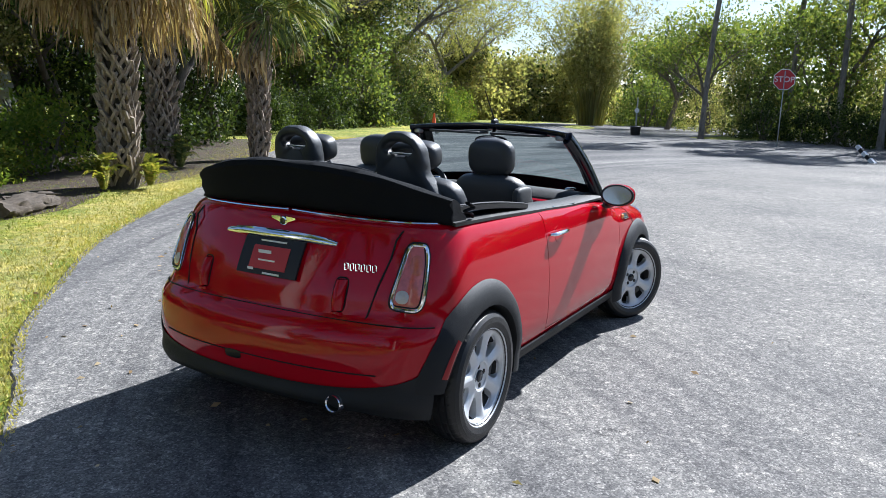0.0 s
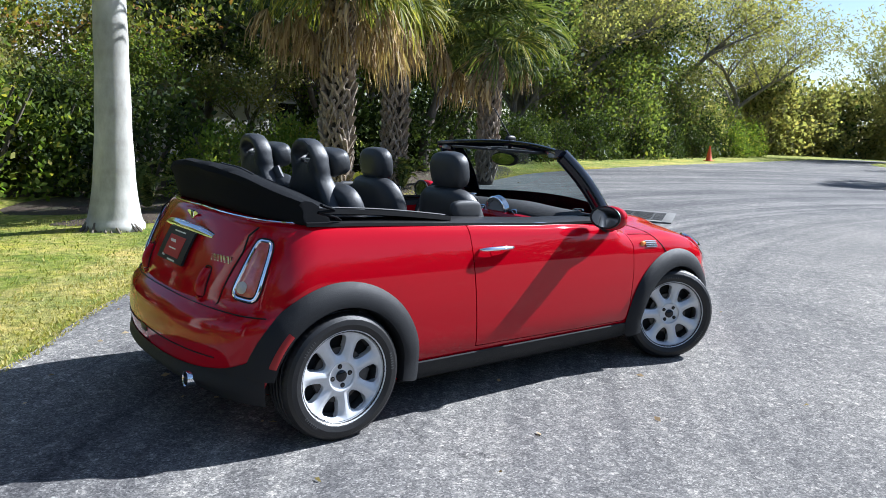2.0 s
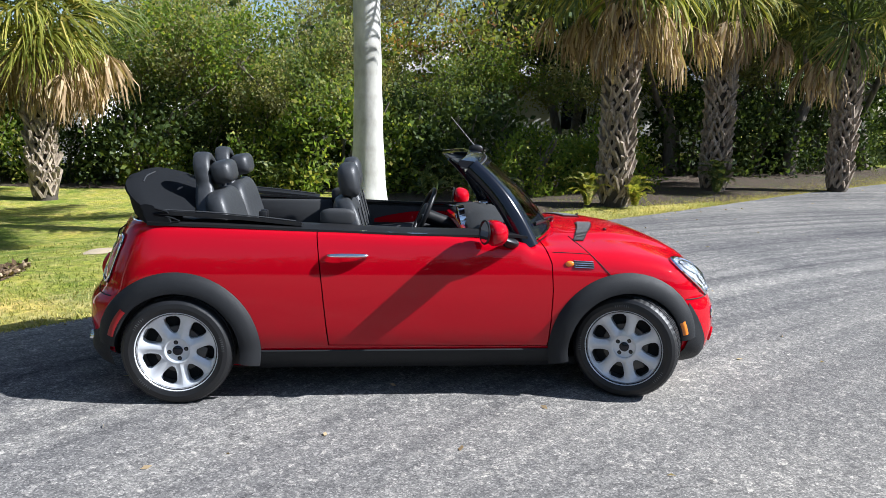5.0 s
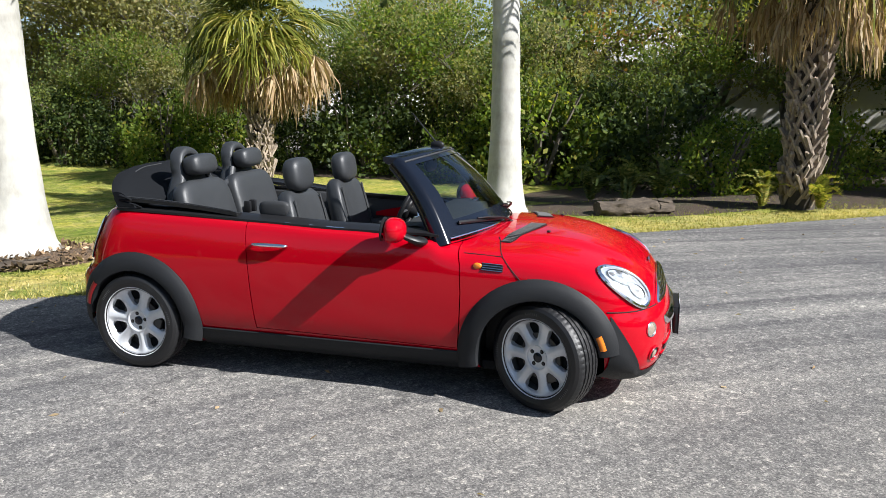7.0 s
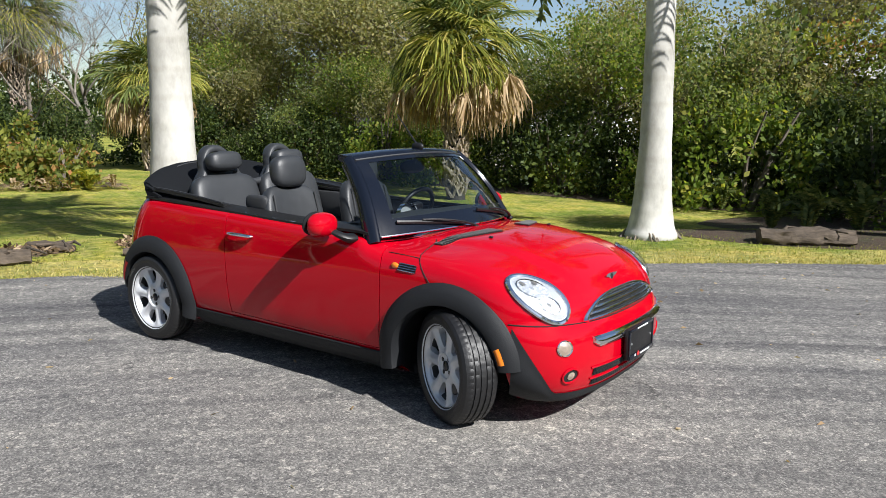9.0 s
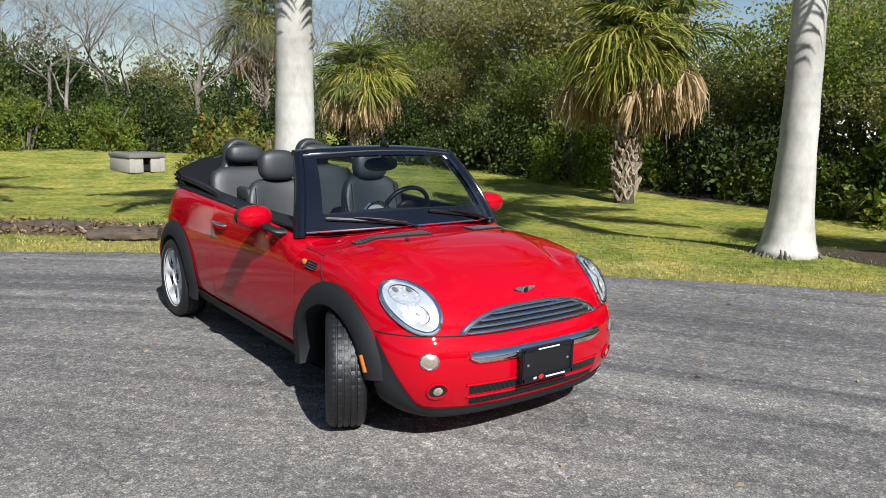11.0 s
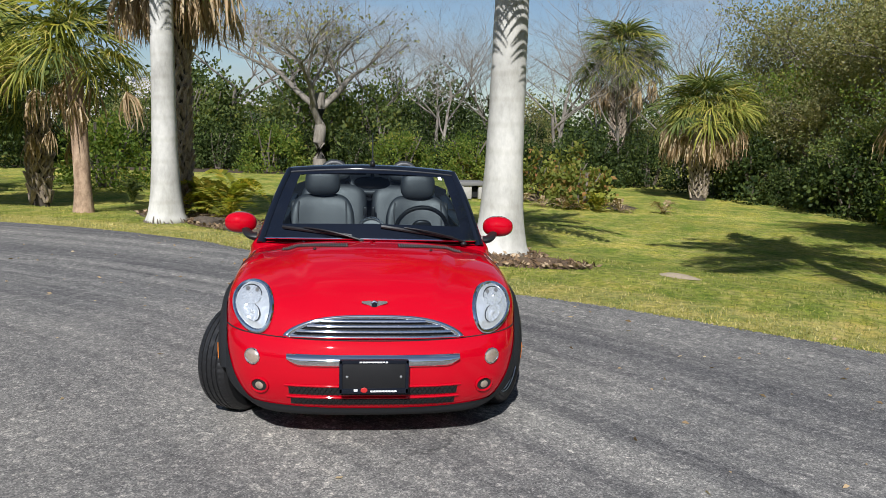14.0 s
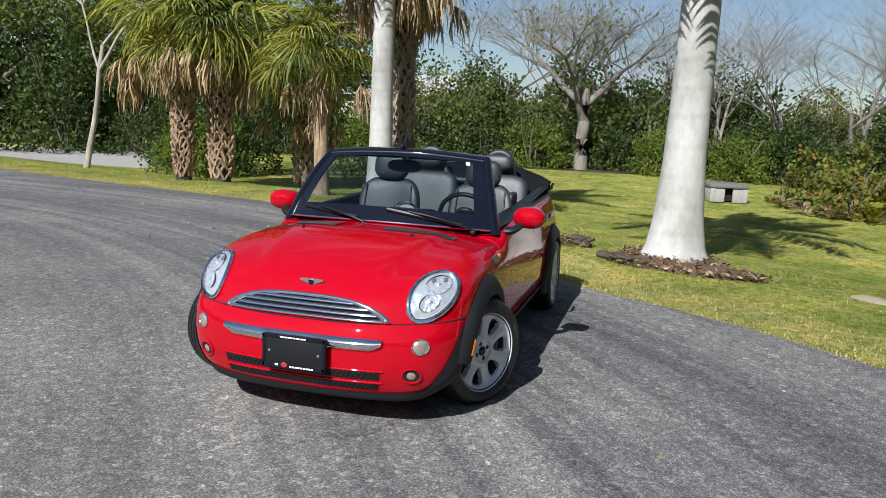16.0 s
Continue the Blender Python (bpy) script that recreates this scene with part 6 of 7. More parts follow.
def boots(seed, height, r):
    """Old leaf bases, split and crossing one another up the trunk."""
    rng = random.Random(seed)
    out = []
    rows, around = int(height / 0.125), 7
    for k in range(rows):
        for j in range(around):
            a = 2 * math.pi * (j + 0.5 * (k % 2)) / around + rng.uniform(-0.1, 0.1)
            z = 0.06 + (height - 0.25) * k / rows + rng.uniform(-0.03, 0.03)
            for sgn in (-1, 1):
                if rng.random() < 0.1:
                    continue
                L, w, d = rng.uniform(0.26, 0.46), rng.uniform(0.020, 0.036), rng.uniform(0.025, 0.05)
                V = [(-w, -0.03, 0), (w, -0.03, 0), (w * 0.8, -0.03, L), (-w * 0.8, -0.03, L * rng.uniform(0.8, 1)), (-w * 0.8, d, 0.02), (w * 0.8, d, 0.02), (w * 0.55, d * 0.8, L * 0.96), (-w * 0.55, d * 0.8, L * 0.9)]
                F = [(4, 5, 6, 7), (0, 4, 7, 3), (5, 1, 2, 6), (7, 6, 2, 3), (0, 1, 5, 4)]
                m = Matrix.Rotation(a, 4, "Z") @ Matrix.Translation((0, r * rng.uniform(0.97, 1.06), z)) @ Matrix.Rotation(radians(-rng.uniform(2, 13)), 4, "X") @ Matrix.Rotation(radians(sgn * rng.uniform(20, 34)), 4, "Y")
                out.append(move((V, F), m.copy()))
    return join(*out)


def piece(name, me, parent, m):
    ob = new(name, me)
    ob.parent = parent
    ob.matrix_basis = m
    return ob


def sabal(loc, seed, trunk_h, r, fronds, dead, scale=1.0, lit=0.3, booted=True, label="cabbage palm with fan fronds and a ragged trunk", bark_mat=None, base_z=None, boot_mat=None):
    rng = random.Random(seed)
    e = empty("palm_tree", label, "palm tree", "fan palms", (loc[0], loc[1], ground_z(*loc) if base_z is None else base_z), rng.uniform(0, 360))
    lean = Vector((rng.uniform(-0.05, 0.05), rng.uniform(-0.05, 0.05), 0))
    path = [lean * z * z / trunk_h + Vector((0, 0, z)) for z in steps(-0.1, trunk_h, 10)]
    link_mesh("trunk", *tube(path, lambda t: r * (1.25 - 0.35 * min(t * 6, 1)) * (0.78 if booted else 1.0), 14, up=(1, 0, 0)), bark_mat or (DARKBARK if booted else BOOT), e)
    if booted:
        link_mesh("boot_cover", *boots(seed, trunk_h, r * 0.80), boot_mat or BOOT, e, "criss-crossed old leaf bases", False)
    top = path[-1]
    for i in range(fronds):
        az, el = i * 137.5 + rng.uniform(-20, 20), 82 - 100 * ((i + 0.5) / fronds) ** 0.85 + rng.uniform(-8, 8)
        # lit is the share of fronds coloured as sunlit, lower near the top
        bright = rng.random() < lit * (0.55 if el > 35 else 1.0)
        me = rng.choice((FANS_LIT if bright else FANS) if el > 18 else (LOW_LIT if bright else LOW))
        k = scale * rng.uniform(0.72, 1.12)
        piece("frond", me, e, Matrix.Translation(top + Vector((0, 0, -0.15 * (i / fronds)))) @ Matrix.Rotation(radians(az), 4, "Z") @ Matrix.Rotation(radians(-el), 4, "Y") @ Matrix.Rotation(radians(rng.uniform(-30, 30)), 4, "X") @ Matrix.Scale(k, 4))
    for i in range(dead):
        az, k = i * 99.0 + rng.uniform(-30, 30), scale * rng.uniform(0.75, 1.15)
        m = Matrix.Rotation(radians(az), 4, "Z") @ Matrix.Translation((r * 0.5, 0, 0)) @ Matrix.Rotation(radians(rng.uniform(-7, 7)), 4, "X") @ Matrix.Rotation(radians(rng.uniform(-10, 8)), 4, "Y")
        piece("dead_frond", rng.choice(DEAD), e, Matrix.Translation(top + Vector((0, 0, -rng.uniform(-0.10, 0.30)))) @ m @ Matrix.Scale(k, 4))
    return e


def feather_frond(seed, length=2.6):
    rng = NR(seed)
    Q = []
    n = 46
    def rib(f):
        return np.array([length * f, 0.0, 0.75 * math.sin(f * 1.7) - 1.25 * f * f])
    for i in range(n):
        f0, f1 = i / n, (i + 1) / n
        a, b = rib(f0), rib(f1)
        Q.append([a + [0, -0.02, 0], b + [0, -0.018, 0], b + [0, 0.018, 0], a + [0, 0.02, 0]])
        if f0 > 0.12:
            for s in (-1, 1):
                L = 0.62 * math.sin(math.pi * (0.15 + 0.8 * f0)) * rng.uniform(0.85, 1.1)
                d = np.array([0.45, s, 0.35 * rng.normal()])
                d = d / np.linalg.norm(d)
                m, t = a + d * L * 0.5, a + d * L + np.array([0, 0, -0.42 * L])
                w = np.array([0.036, 0, 0.010])
                Q.append([a - w * 0.5, m - w, m + w, a + w * 0.5])
                Q.append([m - w, t - w * 0.15, t + w * 0.15, m + w])
    return np.array(Q)


FEATHER = mesh_of("feather_frond", feather_frond(5), FROND)


def royal(loc, seed, h, r_base, r_mid, lean=(0, 0), fronds=18, low=0):
    rng = random.Random(seed)
    e = empty("royal_palm", "tall royal palm with a smooth pale grey trunk", "palm tree", "royal palms", (loc[0], loc[1], -0.02), 0)

    def rad(t):
        z = t * h
        return r_mid * (1.0 - 0.10 * t) + (r_base - r_mid) * math.exp(-z / 0.62) + 0.012 * math.sin(z * 9) * 0.25 + (0.03 * math.exp(-((z - 0.06) / 0.05) ** 2))
    path = [Vector((lean[0] * t + 0.02 * math.sin(3 * t), lean[1] * t, t * h)) for t in [(i / 47) ** 1.4 for i in range(48)]]
    link_mesh("trunk", *tube(path, lambda t: rad(path_t(t)), 28, up=(1, 0, 0)), ROYAL, e, "", True, 60)
    roots = []
    for i in range(46):
        a = rng.uniform(0, 2 * math.pi)
        rr = r_base * rng.uniform(0.96, 1.16)
        roots.append(tube([Vector((rr * 0.85 * math.cos(a), rr * 0.85 * math.sin(a), rng.uniform(0.04, 0.12))), Vector((rr * 1.08 * math.cos(a + 0.1), rr * 1.08 * math.sin(a + 0.1), 0.0))], 0.014, 5))
    tagged(link_mesh("root_collar", *join(*roots), BARK, e, "brown matted roots"), kind="stuff")
    shaft = [path[-1] + Vector((0, 0, z)) for z in steps(-0.05, 1.1, 8)]
    link_mesh("crownshaft", *tube(shaft, lambda t: r_mid * (1.02 - 0.55 * t), 18, up=(1, 0, 0)), FROND_LIT, e, "smooth green crownshaft")
    for i in range(fronds):
        az, el = i * 137.5 + rng.uniform(-15, 15), 72 - 112 * (i / fronds) + rng.uniform(-8, 8)
        piece("frond", FEATHER, e, Matrix.Translation(shaft[-1]) @ Matrix.Rotation(radians(az), 4, "Z") @ Matrix.Rotation(radians(-el), 4, "Y") @ Matrix.Rotation(radians(rng.uniform(-30, 30)), 4, "X"))
    for i in range(low):
        az, el = -11 + (i - 1.5) * 19 + rng.uniform(-5, 5), -rng.uniform(2, 26)
        piece("frond", FEATHER, e, Matrix.Translation(shaft[-2]) @ Matrix.Rotation(radians(az), 4, "Z") @ Matrix.Rotation(radians(-el), 4, "Y") @ Matrix.Rotation(radians(rng.uniform(-40, 40)), 4, "X"))
    return e


def path_t(t):
    return t ** 1.4


# lawn palms
royal((0.95, 6.10), 1, 3.7, 0.335, 0.20, (-0.05, 0.0))
royal((-3.45, 1.83), 2, 4.2, 0.40, 0.245, (-0.10, 0.06), low=4)
royal((-6.72, -3.37), 3, 4.6, 0.33, 0.20, (0.03, 0.0), low=3)
sabal((5.15, 8.0), 11, 3.75, 0.265, 50, 26, 1.25, 0.65)
sabal((7.9, 10.2), 12, 3.85, 0.255, 48, 24, 1.2, 0.8)
sabal((10.4, 9.95), 13, 3.3, 0.20, 44, 8, 1.3, 0.25)
sabal((-5.3, 10.5), 14, 3.25, 0.24, 58, 40, 1.36, 0.6)
sabal((-18.2, 11.35), 15, 2.9, 0.30, 50, 30, 1.42, 0.6)
sabal((-26.5, 11.2), 16, 5.2, 0.34, 56, 18, 1.7, 0.3)
sabal((-8.1, -5.2), 17, 2.85, 0.165, 36, 7, 1.05, 0.95, False, "slender fan palm with bright yellow-green fronds", TANBARK)
sabal((-9.6, -8.5), 18, 3.45, 0.25, 48, 24, 1.35, 0.85, True, "fan palm with a peeling brown trunk", boot_mat=TANBARK)
sabal((-9.12, -9.2), 19, 3.4, 0.20, 42, 22, 1.3, 0.8, boot_mat=TANBARK)
sabal((-7.8, -3.4), 20, 4.6, 0.20, 26, 30, 1.25, 0.10, True, "tall palm hung with dry brown fronds")
sabal((-11.5, -7.3), 21, 2.2, 0.22, 26, 10, 1.0, 0.1)

# ---- shrubs, trees and woods ----
def shrub(name, label, category, seed, rx, ry, h, clumps, per, size, mat, group=""):
    e = empty(name, label, category, group)
    quad_mesh("foliage", shrub_quads(seed, rx, ry, h, clumps, per, size), mat, e)
    rng = random.Random(seed)
    stems = []
    for i in range(7):
        a = rng.uniform(0, 6.28)
        stems.append(tube([Vector((0.1 * math.cos(a), 0.1 * math.sin(a), -0.05)), Vector((rx * 0.3 * math.cos(a), ry * 0.3 * math.sin(a), h * 0.4)), Vector((rx * 0.55 * math.cos(a + 0.3), ry * 0.55 * math.sin(a + 0.3), h * 0.75))], lambda t: 0.035 - 0.022 * t, 5))
    tagged(link_mesh("stem", *join(*stems), BARK, e), kind="stuff")
    return e


def put(master, loc, rz, k=1.0, kz=None):
    return copy_thing(master, Matrix.Translation((loc[0], loc[1], ground_z(*loc) - 0.02)) @ Matrix.Rotation(radians(rz), 4, "Z") @ Matrix.Diagonal((k, k, kz or k, 1)))


def scatter(masters, spots, seed, kmin=0.85, kmax=1.2):
    """The first stands at the first spot, the copies at the others."""
    rng = random.Random(seed)
    used = set()
    for i, (x, y) in enumerate(spots):
        m = masters[i % len(masters)]
        k, rz = rng.uniform(kmin, kmax), rng.uniform(0, 360)
        if m.name in used:
            put(m, (x, y), rz, k)
        else:
            used.add(m.name)
            m.matrix_basis = Matrix.Translation((x, y, ground_z(x, y) - 0.02)) @ Matrix.Rotation(radians(rz), 4, "Z") @ Matrix.Scale(k, 4)


def row(a, b, n, jitter, seed):
    rng = random.Random(seed)
    return [(a[0] + (b[0] - a[0]) * (i + 0.5) / n + rng.uniform(-jitter, jitter), a[1] + (b[1] - a[1]) * (i + 0.5) / n + rng.uniform(-jitter, jitter)) for i in range(n)]


dark_shrubs = [shrub("hedge_shrub", "dark green hedge shrub behind the lawn", "shrub", 40 + i, 1.3, 1.1, 1.75, 90, 40, 0.10, LEAF_DARK, "hedge shrubs") for i in range(3)]
mid_shrubs = [shrub("shrub", "leafy mid-green shrub at the wood's edge", "shrub", 50 + i, 1.35, 1.15, 2.5, 84, 36, 0.115, LEAF_MID, "wood edge shrubs") for i in range(3)]
bright_shrubs = [shrub("bright_shrub", "bright green leafy shrub in sun", "shrub", 60 + i, 1.1, 1.0, 1.7, 74, 56, 0.088, LEAF_BRIGHT, "bright shrubs") for i in range(2)]
rust_shrubs = [shrub("croton_shrub", "low shrub with reddish and green leaves", "shrub", 70 + i, 1.0, 0.9, 1.4, 44, 30, 0.17, LEAF_RUST, "croton shrubs") for i in range(2)]

scatter(dark_shrubs, row((-29, -15), (-25.5, 0), 15, 0.5, 1) + row((-25.5, 1.0), (-25, 13), 12, 0.5, 2) + row((-30.5, -14), (-27.5, 13), 14, 0.6, 9) + row((-9.0, 14.4), (2.2, 13.6), 6, 0.6, 3) + row((-21, 13.4), (-9.8, 14.0), 8, 0.4, 31) + row((2.8, 12.6), (16, 16.4), 8, 0.8, 4)
        + row((16, 17.2), (36, 20.5), 11, 0.9, 6) + row((32.5, -4.5), (35.5, 3.0), 5, 0.7, 8) + row((-14, -9.5), (-22, -26), 9, 0.8, 7), 1, 0.85, 1.3)
scatter(mid_shrubs, row((-10.5, 16.2), (2.0, 16.0), 4, 0.8, 11) + row((-29, -12), (-27.5, 2), 6, 0.8, 13) + row((21, 19.4), (42, 22.5), 7, 0.8, 14)
        + row((32, -9), (39, 3), 5, 1.0, 15) + row((26, -14), (34, -8), 4, 1.0, 16) + row((52, 11), (64, 16), 4, 1.2, 17), 2, 0.95, 1.5)
scatter([shrub("low_shrub", "low mid-green shrub below the palms", "shrub", 58, 1.35, 1.15, 2.5, 80, 36, 0.14, LEAF_MID, "low shrubs")], row((-19.5, 13.6), (-11.5, 14.2), 5, 0.5, 12), 12, 0.55, 0.8)
scatter(bright_shrubs, [(4.2, 10.6), (6.1, 11.4), (-7.8, 13.3), (-4.0, 13.6), (-1.6, 13.0), (0.4, 12.8), (-9.4, 13.2), (-24.5, -3.6), (-23.5, 4.2), (-24.0, 1.6), (37.5, 20.2), (40.0, 20.8), (42.0, 21.6), (-17, -7.6), (-13.2, -11.5)], 3, 0.8, 1.5)
scatter(rust_shrubs, [(-15.1, 6.2), (-16.4, 5.4), (-23.4, 4.1), (-17.3, 6.6), (-14.2, 6.1)], 4, 0.8, 1.15)

thickets = [shrub("thicket", "tall olive-green thicket beside the junction", "shrub", 80 + i, 2.3, 2.1, 5.2, 120, 44, 0.13, LEAF_OLIVE, "thickets") for i in range(2)]
scatter(thickets, [(32.5, 22.5), (35.5, 21.5), (40.5, 22.5), (28.0, 22.8), (38.5, 3.5), (39.0, -1.5), (37.0, -7.5), (36.5, -3.8), (41, 1.2), (44, 6.5), (-19.5, 15.0), (-16.8, 15.4), (-13.2, 15.6), (-28.5, -9.5), (-30.5, -4.0), (-31.0, 8.0), (-29.0, 13.5)], 13, 0.7, 1.1)
scatter([shrub("tall_thicket", "tall olive-green wall of leaves beyond the junction", "shrub", 85, 2.5, 2.3, 5.6, 200, 28, 0.26, LEAF_OLIVE, "thickets")], [(56, 25), (52, 26), (60, 23.5), (62, 19.5), (66, 22), (57, 30), (64, 27)], 14, 1.0, 1.3)
scatter([shrub("dark_thicket", "tall dark green thicket behind the far lawn", "shrub", 88, 2.2, 2.0, 4.6, 150, 36, 0.18, LEAF_DARK, "thickets")], [(-33, -2.5), (-32.5, -12), (-34, 4), (-30, -7.5), (-35, -8), (-33, 8.5), (-32, 1.0), (-21, -17), (-24, -14.5), (-18.5, -21)], 15, 0.7, 1.05)

# slender trees along the lawn's back edge, with gaps between them
saplings = [tree("sapling", 171 + i, 5.4, 0.62, m, BARK, text, 3, 0.055, 46, 0.078, 0.42, 3, 0.30) for i, (m, text) in enumerate(((LEAF_MID, "slender young tree with mid-green leaves"), (LEAF_BRIGHT, "slender young tree with yellow-green leaves"), (LEAF_OLIVE, "slender young tree with dull olive leaves")))]
scatter(saplings, row((-12.5, 14.2), (3.2, 14.0), 13, 0.6, 41) + row((-11.0, 16.0), (3.0, 15.6), 9, 0.7, 42) + row((-24.0, 15.0), (-13.0, 14.8), 6, 0.6, 43) + row((3.6, 14.6), (12.0, 17.0), 5, 0.7, 44), 16, 0.8, 1.3)

# taller trees behind the hedges
olive = [tree("olive_tree", 101 + i, 7.6, 0.78, LEAF_OLIVE, GREYBARK, "tall olive-green tree with fine leaves", 4, 0.13, 40, 0.070, 0.72, 3, 0.25) for i in range(2)]
green = [tree("broadleaf_tree", 111 + i, 7.2, 0.70, LEAF_MID, BARK, "leafy green tree behind the hedge", 4, 0.16, 13, 0.15, 0.62, 3, 0.30) for i in range(2)]
shade = [tree("shade_tree", 121 + i, 7.6, 0.72, LEAF_DARK, BARK, "dark-leaved tree in the wood", 4, 0.17, 13, 0.15, 0.66, 3, 0.28) for i in range(2)]
scatter(olive, row((-20, 16.6), (-9, 17.6), 6, 0.9, 21) + [(0.6, 18.6), (4.2, 19.8), (-5.2, 18.0), (24.0, 21.5), (-21.2, 15.8)], 5, 1.0, 1.35)
scatter(green, [(34.5, 24.5), (20.5, 19.5), (29.0, 23.0)] + row((18, 20.5), (40, 28), 4, 1.2, 24) + [(38.5, -6.5), (40, 5.5), (37.5, -1.0), (36, -10.5), (43, 2.0), (46, 9.0)] + row((-27, -14), (-17, -30), 5, 1.2, 26) + [(62, 14), (60, 8)], 6, 0.9, 1.3)
scatter(shade, row((5, 16), (17, 19.5), 5, 0.9, 27) + [(8.6, 14.2), (11.5, 13.8), (14.5, 15.4)] + row((6, 19), (20, 25), 3, 1.2, 28) + row((22, 23), (42, 31), 4, 1.3, 29) + [(34, -13), (52, 26)], 7, 0.9, 1.3)
tall = [tree("tall_oak", 181 + i, 13.5, 0.72, m, GREYBARK, "tall spreading oak with fine grey-green leaves", 5, 0.30, 9, 0.15, 0.75, 3, 0.27) for i, m in enumerate((LEAF_OLIVE, LEAF_DARK))]
scatter(tall, [(27.5, 21.5), (33.0, 24.5), (38.5, 23.5), (23.0, 22.5), (44.0, 24.0)], 17, 0.95, 1.15)
bare = [tree("bare_tree", 131 + i, 9.6, 0.60, LEAF_RUST, GREYBARK, "nearly leafless grey-barked tree", 5, 0.085, 0, 0.10, 0.25, 3, 0.26) for i in range(2)]
scatter(bare, [(-27, 6.0), (-25, 11.0), (-28, 1.0), (-29, 9.0), (-30, -6), (-26, 14), (-31, 3.5), (-27.5, 3.4), (-26.0, 8.4), (-28.5, -3.2), (-28.5, 15.4), (-23.6, 13.8), (-32.0, 11.6), (-33.0, 6.9), (-29.4, 12.4)], 8, 1.05, 1.45)
big = tree("spreading_tree", 143, 11.0, 0.66, LEAF_OLIVE, GREYBARK, "large spreading tree with bare grey limbs", 6, 0.30, 1, 0.16, 0.30, 3, 0.30, 0.10)
big.matrix_basis = pose(-24.8, -1.7, -0.03, 0, 0, 40)
dim = tree("bare_dark_tree", 151, 6.5, 0.85, LEAF_RUST, BARK, "dark spreading tree with sparse reddish leaves", 4, 0.2, 12, 0.14, 0.45, 3, 0.34, 0.8)
dim.matrix_basis = pose(1.8, 15.0, -0.03, 0, 0, 10)
thin = tree("young_tree", 161, 6.0, 0.6, LEAF_MID, PALEBARK, "slender young tree in the verge", 3, 0.085, 30, 0.11, 0.45, 3, 0.55)
thin.matrix_basis = pose(-10.45, -13.1, -0.02, 0, 0, 0)
for k, (x, y, h, r) in enumerate(((31.5, -2.5, 7.5, 0.12), (33.0, 4.5, 8.5, 0.12), (36.5, -5.0, 8.0, 0.12), (31.5, -6.5, 7.0, 0.12), (38, 1.5, 9.0, 0.13), (35, -0.8, 9.5, 0.13), (22.5, 20.5, 6.0, 0.18))):
    sabal((x, y), 200 + k, h, r, 30, 8, 1.5, 0.1, False, "tall slender palm above the far trees", GREYBARK)


def bamboo():
    e = empty("bamboo_clump", "big fan-shaped clump of bamboo by the road", "bamboo", "", (48.5, 14.8, 0.55))
    rng, nr = random.Random(9), NR(9)
    canes, leaves = [], []
    for i in range(170):
        a, k = rng.uniform(0, 6.28), rng.uniform(0.1, 1.0)
        p0 = Vector((0.9 * k * math.cos(a), 0.9 * k * math.sin(a), 0))
        h, out = rng.uniform(6.5, 10.0), rng.uniform(2.5, 7.0) * k
        pts = [p0 + Vector((out * math.cos(a) * t ** 1.7, out * math.sin(a) * t ** 1.7, h * (t - 0.16 * k * t ** 3))) for t in steps(0, 1, 8)]
        canes.append(tube(pts, lambda t: 0.032 - 0.026 * t, 5))
        c = np.array([tuple(p) for p in pts[3:]])
        leaves.append(clump_leaves(nr, c, np.full(len(c), 0.55), 26, 0.30, -0.2, 0.12))
    tagged(link_mesh("cane_thicket", *join(*canes), LEAF_OLIVE, e, "arching green-brown canes"), kind="stuff")
    quad_mesh("foliage", np.concatenate(leaves), LEAF_OLIVE, e)


bamboo()


# woods that close the view all round
def far_woods():
    rng = NR(77)
    out = []
    for i in range(420):
        a = 2 * math.pi * i / 420 + rng.uniform(-0.01, 0.01)
        R = rng.uniform(62, 84) if math.sin(a) > -0.35 else rng.uniform(40, 56)
        if abs(a - 0.30) < 0.05:
            R += 40
        h = rng.uniform(3.6, 7.5) if math.cos(a) < 0.2 and math.sin(a) > -0.3 else rng.uniform(5.5, 10.5)
        q = shrub_quads(1000 + i, rng.uniform(2.6, 4.4), rng.uniform(2.6, 4.4), h, 38, 16, 0.46)
        q[:, :, 0] += R * math.cos(a)
        q[:, :, 1] += R * math.sin(a)
        out.append(q)
    ob = quad_mesh("far_woods", np.concatenate(out), LEAF_DARK)
    tagged(ob, "distant dark green woods round the place", "woods", kind="stuff")


far_woods()


# ferns and cycads
def fern(name, label, category, seed, n, length, mat, loc, low=8, high=62, wide=1.0):
    rng = random.Random(seed)
    e = empty(name, label, category, "", (loc[0], loc[1], ground_z(*loc) - 0.01))
    Q = []
    for k in range(2):
        L = length
        r = NR(seed + k)
        Q = []
        for i in range(26):
            f = 0.08 + 0.9 * i / 26
            a = np.array([L * f, 0, L * (0.75 * math.sin(f * 2.0) - 0.55 * f * f)])
            for s in (-1, 1):
                w = 0.16 * wide * L * math.sin(math.pi * (0.12 + 0.84 * f))
                t = a + np.array([0.35 * w, s * w, 0.1 * w * r.normal()])
                d = np.array([0.012, 0, 0.004]) * wide
                Q.append([a - d, (a + t) / 2 - d * 1.6, t, (a + t) / 2 + d * 1.6])
        if k == 0:
            A = mesh_of("leaf", np.array(Q), mat)
        else:
            B = mesh_of("leaf", np.array(Q), mat)
    for i in range(n):
        tagged(piece("leaf", A if i % 2 else B, e, Matrix.Rotation(radians(i * 137.5), 4, "Z") @ Matrix.Rotation(radians(-rng.uniform(low, high)), 4, "Y") @ Matrix.Scale(rng.uniform(0.7, 1.15), 4)), kind="stuff")
    return e


